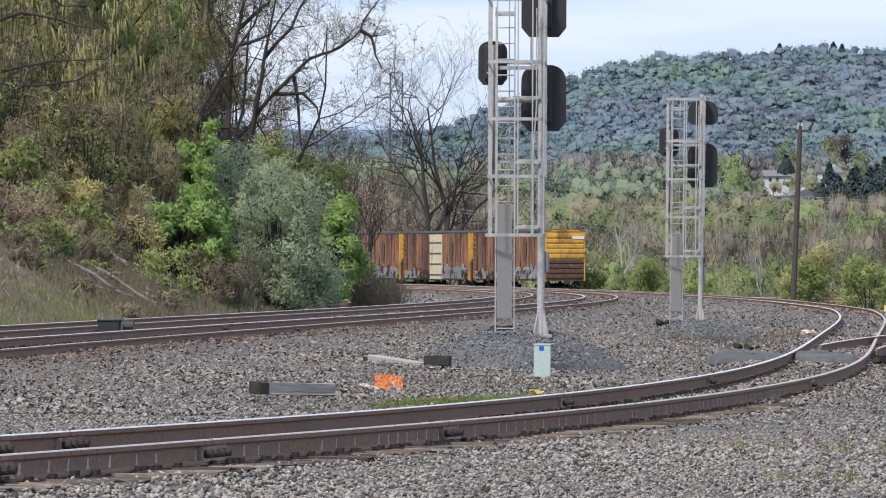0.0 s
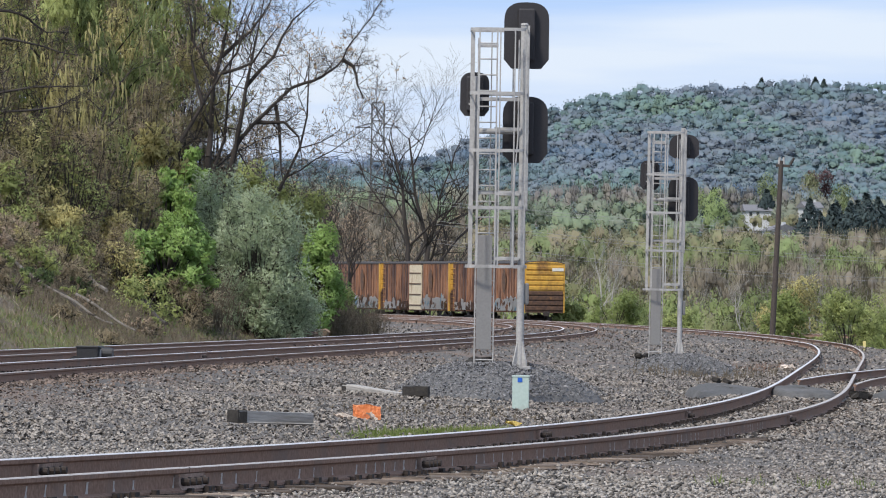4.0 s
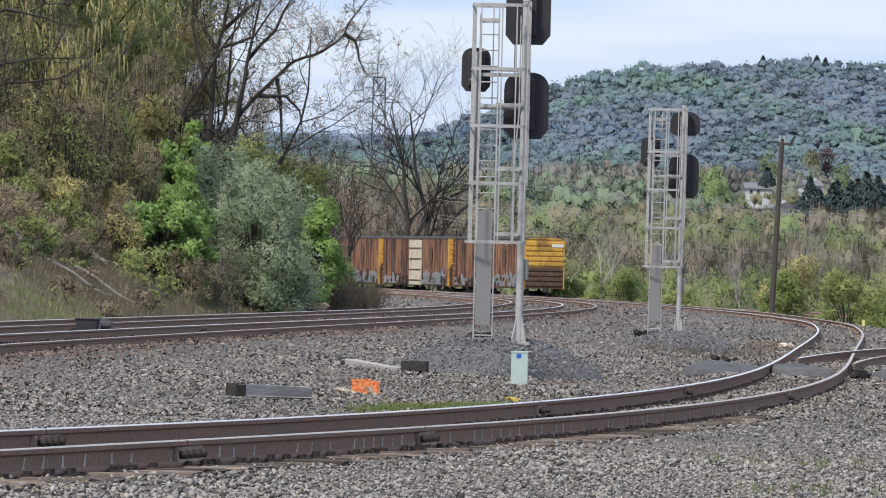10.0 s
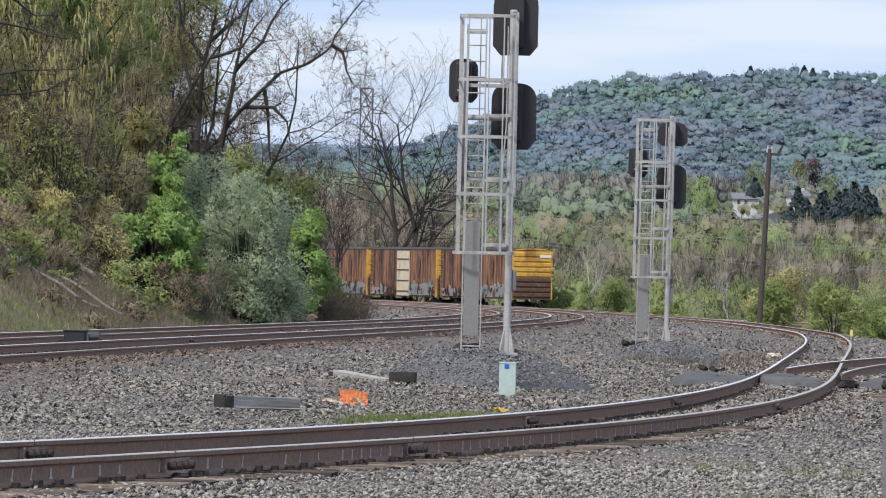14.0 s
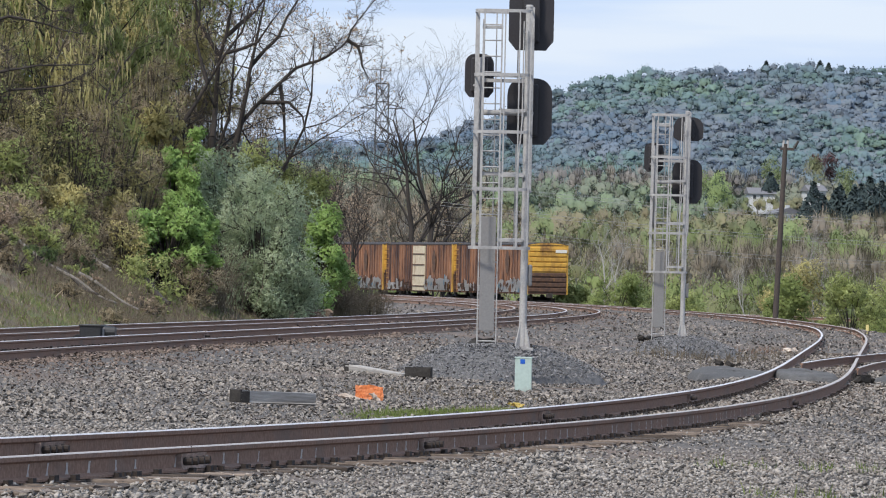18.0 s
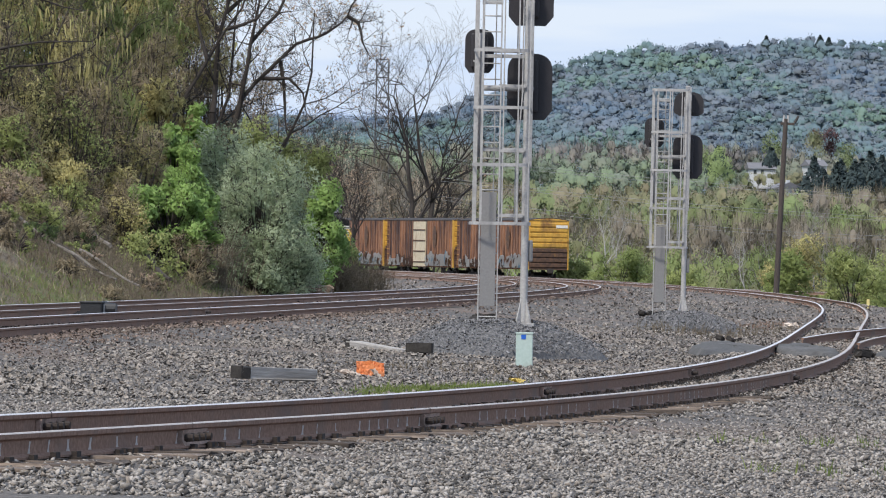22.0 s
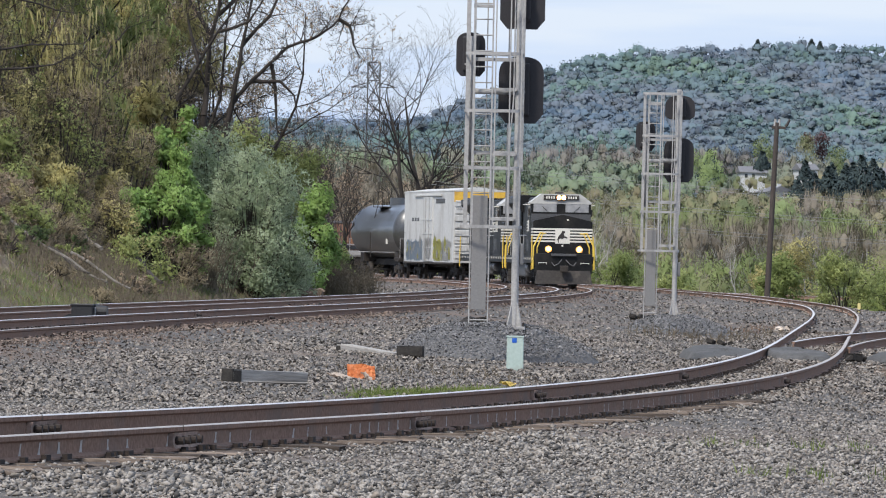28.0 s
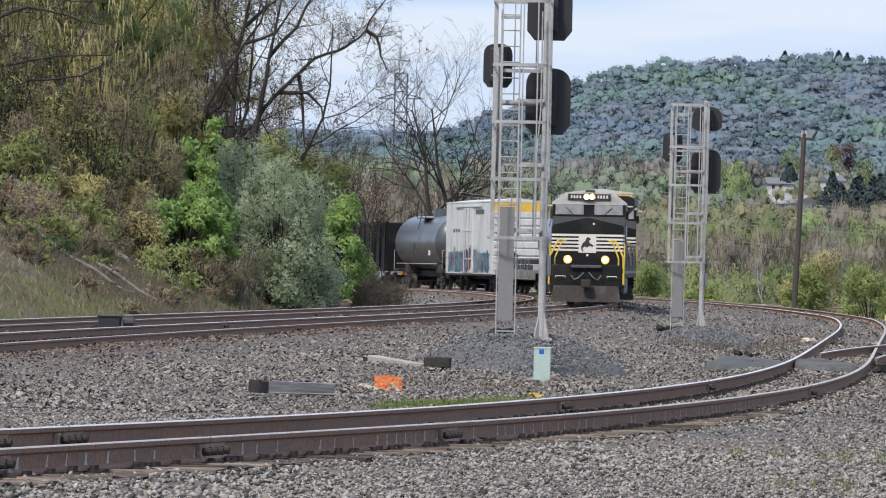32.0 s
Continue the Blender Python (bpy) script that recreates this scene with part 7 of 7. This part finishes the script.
M_LOG = surface("weathered_log", (0.10, 0.088, 0.076), (0.22, 0.2, 0.178), 6, 12, 0.95, stain=(0.07, 0.06, 0.05), stain_scale=1.5, coord="World", relief=0.01)
log(-13.4, 210.5, -10.9, 205, 0.055, M_LOG, "long weathered fallen trunk lying down the bank")
log(-10.93, 205, -9.3, 203.7, 0.05, M_LOG, "thin weathered fallen trunk below another on the bank")
log(-11.3, 220.5, -10.1, 216.5, 0.09, M_LOG, "short weathered fallen trunk among the brush")
log(-10.65, 208.5, -8.7, 205.8, 0.05, M_LOG, "pale thin fallen trunk lying down the bank")
log(-10.55, 228.5, -9.28, 221, 0.1, M_BARK, "dark fallen trunk below the green bush")
log(-9.28, 221, -8.1, 214.8, 0.09, M_BARK, "dark fallen trunk lying down to the rails")
log(-11.25, 206, -9.8, 203, 0.04, M_BARK, "thin dark fallen trunk lying down the bank")
log(-13.2, 226, -12.1, 225.6, 0.06, M_PALEBARK, "short pale broken trunk on the bank")

# ---- woods of the valley and the hill ----

def wood_mat(name, stops, fleck, sheer=0.22):
    """Each tree takes its own tone; leaves vary a little within it."""
    m, nodes, links, b = node_mat(name, 0.95)
    tone = nodes.new("ShaderNodeAttribute")
    tone.attribute_name = "tone"
    n2 = noise_tex(nodes, links, fleck, 3.0, "World")
    isl = nodes.new("ShaderNodeNewGeometry").outputs["Random Per Island"]
    base = nodes.new("ShaderNodeMath")
    base.operation = "MULTIPLY_ADD"
    base.inputs[1].default_value, base.inputs[2].default_value = 0.85, -0.1
    links.new(tone.outputs["Fac"], base.inputs[0])
    total = base.outputs[0]
    for src, k in ((n2, 0.5), (isl, 0.05)):
        a = nodes.new("ShaderNodeMath")
        a.operation = "MULTIPLY_ADD"
        a.inputs[1].default_value = k
        links.new(src, a.inputs[0])
        links.new(total, a.inputs[2])
        total = a.outputs[0]
    col = ramp(nodes, links, total, stops)
    links.new(col, b.inputs["Base Color"])
    b.inputs["Specular IOR Level"].default_value = 0.1
    tr = nodes.new("ShaderNodeBsdfTranslucent")
    mxs = nodes.new("ShaderNodeMixShader")
    mxs.inputs[0].default_value = sheer
    links.new(col, tr.inputs[0])
    links.new(b.outputs[0], mxs.inputs[1])
    links.new(tr.outputs[0], mxs.inputs[2])
    links.new(mxs.outputs[0], nodes["Material Output"].inputs[0])
    return m


PHI = (1 + 5 ** 0.5) / 2
ICO_V = unit(np.array([(0, s1, s2 * PHI)[k:] + (0, s1, s2 * PHI)[:k] for k in range(3) for s1 in (-1, 1) for s2 in (-1, 1)], float))
ICO_F = np.array([f for f in itertools.combinations(range(12), 3) if all(np.linalg.norm(ICO_V[p] - ICO_V[q]) < 1.1 for p, q in itertools.combinations(f, 2))])
for k, f in enumerate(ICO_F):
    if np.dot(np.cross(ICO_V[f[1]] - ICO_V[f[0]], ICO_V[f[2]] - ICO_V[f[0]]), ICO_V[f].mean(0)) < 0:
        ICO_F[k] = f[[0, 2, 1]]


def crown_template(rng, n_lobes, blades, leaf, slim, core):
    """A crown in a unit space: lumpy lobes clothed in small blades. Triangles and their facing."""
    ls = []
    for _ in range(n_lobes):
        t = rng.uniform(0.22, 0.92)
        q = 0.62 * math.sqrt(max(0.03, 1 - ((t - 0.5) / 0.5) ** 2)) * rng.uniform(0.3, 1)
        a = rng.uniform(0, 6.283)
        ls.append((q * math.cos(a), q * math.sin(a), t, rng.uniform(0.2, 0.36) * (9 / n_lobes) ** 0.4))
    L = np.array(ls)
    flat = np.array([1, 1, 0.62])
    pick = L[rng.choice(n_lobes, blades, p=L[:, 3] ** 2 / (L[:, 3] ** 2).sum())]
    d = unit(rng.normal(size=(blades, 3)) + np.array([0, 0, 0.35]))
    c = pick[:, :3] + d * pick[:, 3:4] * (0.55 + 0.75 * rng.uniform(0, 1, (blades, 1)) ** 1.2) * flat
    away = unit(c - np.array([0, 0, 0.35]))
    nrm = unit(0.12 * d + 0.32 * away + np.array([0, -0.42, 0.65]))
    ways = unit(c * np.array([1, 1, 0.8]) + np.array([0, 0, 0.35]) + 0.35 * rng.normal(size=c.shape)) if slim < 0.2 else None
    tris = [blade_tris(c, nrm, leaf * rng.lognormal(0, 0.3, blades), slim, rng, 0.0, 0.45, ways)]
    norms = [np.repeat(nrm[:, None], 3, 1)]
    if core:
        cv = L[:, None, :3] + ICO_V[None] * L[:, None, 3:4] * core * flat
        cn = unit(0.12 * ICO_V[None] + 0.32 * unit(cv - np.array([0, 0, 0.35])) + np.array([0, -0.42, 0.65]))
        tris.append(cv[:, ICO_F].reshape(-1, 3, 3))
        norms.append(cn[:, ICO_F].reshape(-1, 3, 3))
    return np.concatenate(tris), np.concatenate(norms)


def wood(name, trees, leaf, blades, material, label, seed, limbs=None, n_lobes=8, core=0.0):
    """Many trees in one object, from rows of x y z height width tone bareness."""
    rng = np.random.default_rng(seed)
    segs = []
    full = [crown_template(rng, n_lobes, blades, leaf, 0.7, core) for _ in range(7)]
    thin = [crown_template(rng, n_lobes, blades, leaf * 2.4, 0.13, core * 0.85) for _ in range(7)]
    vs, ns, ts = [], [], []
    for x, y, z, h, w, tone, bare in trees:
        T, N = (thin if bare else full)[int(rng.integers(0, 7))]
        a = rng.uniform(0, 6.283)
        R = np.array([[math.cos(a), -math.sin(a), 0], [math.sin(a), math.cos(a), 0], [0, 0, 1]])
        vs.append((T @ R.T * np.array([w * 0.62, w * 0.62, h]) + np.array([x, y, z])).reshape(-1, 3))
        ns.append((N @ R.T).reshape(-1, 3))
        ts.append(np.full(len(T) * 3, tone, dtype=np.float32))
        if limbs:
            lean = rng.normal(size=2) * 0.06 * h
            for _ in range(2 if bare else 1):
                segs.append((x, y, z - 0.5, x + lean[0], y, z + h * 0.55, 0.13, 0.09))
                for _ in range(6 if bare else 3):
                    e = rng.normal(size=2) * w * 0.32
                    q = rng.uniform(0.3, 0.6)
                    segs.append((x + lean[0] * q, y, z + h * q, x + lean[0] + e[0], y + e[1] - 0.2 * w, z + h * rng.uniform(0.7, 0.97), 0.07, 0.02))
    v = np.concatenate(vs)
    ob = facing(soup(name, v, np.arange(len(v)).reshape(-1, 3), material), np.concatenate(ns))
    at = ob.data.attributes.new("tone", "FLOAT", "POINT")
    at.data.foreach_set("value", np.concatenate(ts))
    tagged(ob, label, "woods", kind="stuff")
    if segs:
        tagged(seg_soup("wood_trunks", segs, limbs, None, 4), "grey trunks and limbs of the valley trees", "woods", kind="stuff")


def wave(x, k):
    return math.sin(x * 1.0 + k * 1.7) * 0.5 + math.sin(x * 2.3 + k * 0.9) * 0.3 + math.sin(x * 5.1 + k * 2.6) * 0.2


def belt(y0, top, h, w, seed, depth=14, bare=0.4, u0=-0.03, u1=0.088, rows=2):
    """A belt of trees across the valley whose crowns reach about the height given."""
    rng = random.Random(seed)
    out = []
    for row in range(rows):
        x = u0 * y0 + rng.uniform(0, w)
        while x < u1 * y0:
            hh = h * rng.uniform(0.8, 1.15)
            s = wave(x / (5 * w), seed)
            kind = 0.5 + 0.55 * wave(x / (6.5 * w), seed + 5) + rng.uniform(-0.07, 0.07)
            bare_here = bare if bare > 0.7 else bare - 0.14
            is_bare = kind < bare_here
            tone = rng.uniform(0.12, 0.34) if is_bare else min(0.36 + 0.62 * (kind - bare_here) / (1.05 - bare_here), 0.9) + rng.uniform(-0.03, 0.03)
            tz = top + 0.12 * h * s + rng.uniform(-0.14, 0.1) * h
            out.append((x, y0 + depth * (s + row * 0.8) + rng.uniform(-2, 2), tz - hh, hh, w * rng.uniform(0.8, 1.35), tone, is_bare))
            x += w * rng.uniform(0.4, 0.7)
    return out


# tones: grey-brown bare, dun, olive, fresh green
STOPS_NEAR = [(0.2, (0.192, 0.174, 0.140)), (0.4, (0.254, 0.224, 0.178)), (0.58, (0.249, 0.227, 0.143)), (0.78, (0.198, 0.235, 0.105)), (1.0, (0.266, 0.336, 0.127))]
STOPS_MID = [(0.2, (0.198, 0.177, 0.148)), (0.4, (0.266, 0.235, 0.190)), (0.58, (0.266, 0.241, 0.157)), (0.78, (0.198, 0.235, 0.123)), (1.0, (0.249, 0.319, 0.140))]
# valley tones with a little blue-grey added for haze
STOPS_HAZY_RISE = [(0.2, (0.176, 0.179, 0.177)), (0.4, (0.237, 0.224, 0.211)), (0.58, (0.226, 0.230, 0.182)), (0.78, (0.182, 0.224, 0.171)), (1.0, (0.237, 0.308, 0.177))]
# hill tones: leaf colours shifted to blue to paint in the haze
STOPS_HAZY_HILL = [(0.2, (0.118, 0.170, 0.230)), (0.42, (0.161, 0.191, 0.230)), (0.58, (0.138, 0.191, 0.222)), (0.78, (0.138, 0.208, 0.203)), (1.0, (0.170, 0.245, 0.190))]
M_LIMB = surface("valley_bark", (0.20, 0.185, 0.165), (0.40, 0.375, 0.34), 3, 3, 0.9, coord="World")
near = belt(575, -1.2, 8, 4.2, 1, 10, 0.15, 0.006) + belt(620, 0.4, 8.5, 4.6, 2, 10, 0.25, 0.0) + belt(690, 2.0, 9, 5, 3, 12, 0.4, -0.02)
wood("valley_woods", near, 0.032, 1450, wood_mat("valley_near_leaves", STOPS_NEAR, 0.5), "spring woods with fresh leaves below the tracks", 1, M_LIMB, core=0.4)
mid = belt(780, 3.6, 9.5, 5.5, 4, 14, 0.45, -0.022) + belt(880, 5.2, 10, 6, 5, 15, 0.5, -0.024) + belt(1000, 7.4, 10, 6.5, 6, 18, 0.4, -0.026) + belt(840, 8.5, 10, 5, 16, 10, 0.8, -0.03, 0.004) + belt(930, 13.0, 12, 6, 17, 12, 0.8, -0.032, 0.006)
wood("valley_woods", mid, 0.038, 1050, wood_mat("valley_leaves", STOPS_NEAR, 0.35), "olive, dun and green spring woods in the valley", 2, M_LIMB, core=0.5)
gardens = belt(1568, 19.6, 7, 5.5, 14, 4, 0.15, 0.042, 0.075, 1) + belt(1525, 15.6, 6, 5, 15, 4, 0.3, 0.042, 0.075, 1)
far = gardens + belt(1150, 10.0, 10.5, 7, 7, 22, 0.45) + belt(1320, 13.5, 11, 7.5, 8, 25, 0.35) + belt(1480, 15.5, 9, 7, 9, 14, 0.4)
wood("valley_woods", far, 0.046, 720, wood_mat("far_leaves", STOPS_MID, 0.25), "far spring woods rising beyond the valley", 3, M_LIMB, core=0.66)
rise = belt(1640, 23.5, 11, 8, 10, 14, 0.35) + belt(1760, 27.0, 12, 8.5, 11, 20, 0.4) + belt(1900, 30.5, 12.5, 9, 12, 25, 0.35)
wood("valley_woods", rise, 0.055, 520, wood_mat("haze_greyed_leaves", STOPS_HAZY_RISE, 0.2, 0.15), "spring woods at the hill foot, colours greyed by haze", 4, core=0.66)


def hill_trees(seed):
    rng = random.Random(seed)
    out = []
    y = 2385.0
    while y < 2655:
        x = -0.04 * y + rng.uniform(0, 7)
        while x < 0.085 * y:
            yy = y + rng.uniform(-4, 4)
            s = 0.5 + 0.6 * wave(x / 22 + yy / 35, 3) + 0.4 * wave(x / 55 - yy / 24, 8) + rng.uniform(-0.09, 0.09)
            out.append((x, yy, None, rng.uniform(6, 9), rng.uniform(7.5, 11.5), min(max(0.1 + 0.7 * s, 0.06), 0.9), False))
            x += rng.uniform(4.0, 6.4)
        y += 8.6
    z = terrain(np.array([t[0] for t in out]), np.array([t[1] for t in out]))
    return [(t[0], t[1], float(h) - 4.2, *t[3:]) for t, h in zip(out, z)]


wood("hill_woods", hill_trees(21), 0.095, 170, wood_mat("haze_tinted_hill_leaves", STOPS_HAZY_HILL, 0.12, 0.08), "wooded hill, spring green tinted with blue haze", 5, None, 6, 0.8)
far_rng = random.Random(9)
ridge = []
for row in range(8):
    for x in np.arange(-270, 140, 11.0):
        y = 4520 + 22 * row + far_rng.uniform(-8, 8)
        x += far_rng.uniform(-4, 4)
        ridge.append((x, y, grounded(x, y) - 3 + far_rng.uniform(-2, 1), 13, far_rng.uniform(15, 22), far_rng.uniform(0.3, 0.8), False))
# ridge leaves take the blue of far haze as their own colour
wood("hill_woods", ridge, 0.12, 90, wood_mat("haze_blue_ridge_leaves", [(0.3, (0.25, 0.33, 0.47)), (0.7, (0.31, 0.39, 0.53))], 0.1), "wooded horizon ridge with haze blue in its leaf colour", 6)


def conifer(x, y, h, seed, label, z=None):
    rng = np.random.default_rng(seed)
    ob = thing("conifer", pose(x, y, grounded(x, y) - 0.3 if z is None else z), label, "tree", "dark conifers")
    n = 1500
    t = rng.uniform(0.06, 1, n) ** 0.8
    a = rng.uniform(0, 6.283, n)
    rr = (1 - t) * h * 0.5 * rng.uniform(0.5, 1.1, n) + 0.1
    leaf_soup("crown", np.stack([rr * np.cos(a), rr * np.sin(a), t * h], 1), 0.75, L_CONIFER, ob, rng, 0.3, 0.5)
    part("trunk", tube(bmesh.new(), (0, 0, 0), (0, 0, h * 0.95), 0.25, 0.04, 6), M_BARK, ob)


L_CONIFER = leaf_mat("conifer_needles", [(0.3, (0.03, 0.045, 0.048)), (0.7, (0.06, 0.085, 0.085))], 0.3, 0.05)
for k in range(9):
    rng = random.Random(200 + k)
    conifer(86 + 2.1 * k + rng.uniform(-0.8, 0.8), 1500 + rng.uniform(-6, 6), rng.uniform(10, 14), 200 + k, "dark evergreen conifer among the far houses", 11.0 + rng.uniform(-1.5, 0.5))
conifer(80.5, 1590, 4.5, 220, "small dark conifer beside a white house", 21.5)
conifer(68.5, 1600, 7.5, 221, "dark evergreen conifer among the spring woods", 19.0)
for k, (x, y, h) in enumerate(((131, 2640, 6.8), (152, 2640, 7.2), (155.5, 2642, 6.4))):
    conifer(x, y, h, 230 + k, "dark evergreen conifer standing above the woods", grounded(x, y) - 1.6)
extra = [(83.5, 1630, 20.5, 9, 8, 0.78, False), (93.0, 1620, 22.5, 7.5, 7.5, 0.6, False), (67.0, 1560, 17.0, 9, 7.5, 1.0, False), (64, 1562, 16.0, 9, 7, 0.95, False), (99, 1600, 20, 8.5, 7, 0.75, False)]
wood("spring_trees", extra, 0.05, 2200, wood_mat("garden_leaves", STOPS_MID, 0.3), "round spring trees in the gardens of far houses", 31)
wood("copper_tree", [(96.5, 1660, 24.5, 8, 9.5, 0.5, False)], 0.05, 2600, wood_mat("copper_leaves", [(0.3, (0.09, 0.055, 0.06)), (0.8, (0.15, 0.09, 0.09))], 0.3), "dark red copper-leaved tree behind the houses", 32)

M_WHITEBARK = surface("white_bark", (0.3, 0.285, 0.26), (0.43, 0.41, 0.385), 3, 6, 0.9, coord="World")
for k, (x, y, z, h) in enumerate(((14.6, 561, -2.5, 9.2), (15.8, 562, -2.5, 8.0), (32.0, 561, -4.0, 8.3), (30.2, 562, -4.0, 6.0), (26.5, 561, -4.0, 7.0))):
    bare_tree(x, y, z, h, 0.075, 250 + k, "pale white-barked bare tree at the valley's edge", 3, (0.12 * (-1) ** k, 0), bark=M_WHITEBARK, spread=0.55, lift=0.4)

M_SIDING = surface("white_house_siding", (0.48, 0.49, 0.5), (0.57, 0.58, 0.59), 2, 6, 0.7)
M_ROOF = surface("grey_house_roof", (0.12, 0.12, 0.13), (0.19, 0.19, 0.2), 2, 6, 0.85)
M_PANE = surface("dark_window_pane", (0.03, 0.035, 0.04), (0.06, 0.065, 0.07), 2, 6, 0.2)


def house(x, y, z, w, h, turn, label):
    ob = thing("house", pose(x, y, z, 0, 0, turn), label, "house", "far houses")
    part("wall", box(bmesh.new(), -w / 2, -4, -3, w / 2, 4, h), M_SIDING, ob)
    bm = bmesh.new()
    prism(bm, [(-4.5, h), (4.5, h), (0, h + 1.5)], -w / 2 - 0.4, w / 2 + 0.4, pose(0, 0, 0, 0, 0, 90))
    bmesh.ops.recalc_face_normals(bm, faces=bm.faces)
    roof = part("roof", bm, M_ROOF, ob)
    part("chimney", box(bmesh.new(), w * 0.2, -0.4, h + 0.6, w * 0.2 + 0.6, 0.4, h + 2.0), M_SIDING, roof)
    for k in range(max(2, int(w / 2.4))):
        win = part("window", box(bmesh.new(), -w / 2 + 0.7 + 1.7 * k, -4.06, h - 1.35, -w / 2 + 1.6 + 1.7 * k, -4.0, h - 0.25), M_SIDING, ob)
        part("pane", box(bmesh.new(), -w / 2 + 0.8 + 1.7 * k, -4.09, h - 1.25, -w / 2 + 1.5 + 1.7 * k, -4.06, h - 0.35), M_PANE, win)


house(78.6, 1600, 19.6, 6.0, 1.7, 4, "small white house with a grey roof among trees")
house(80.8, 1530, 13.8, 3.4, 2.2, -62, "white house gable half hidden by trees")
house(93.5, 1640, 21.2, 4.0, 1.5, 12, "white house roof behind dark conifers")
house(105.5, 1590, 19.0, 7.0, 2.4, 10, "white house with a grey roof beside dark conifers")
house(102.5, 1470, 11.2, 4.0, 1.8, -24, "pale house at the wood's edge")


# ---- the train runs along the main line ----
def motions():
    for ob, off, reach in CARS:
        rows = []
        for k in range(65):
            s = NOSE + SPEED * (32 - 0.5 * k) + off
            rows.append((0.5 * k, car_pose(s - reach, s + reach)))
        walk(ob, rows)


motions()
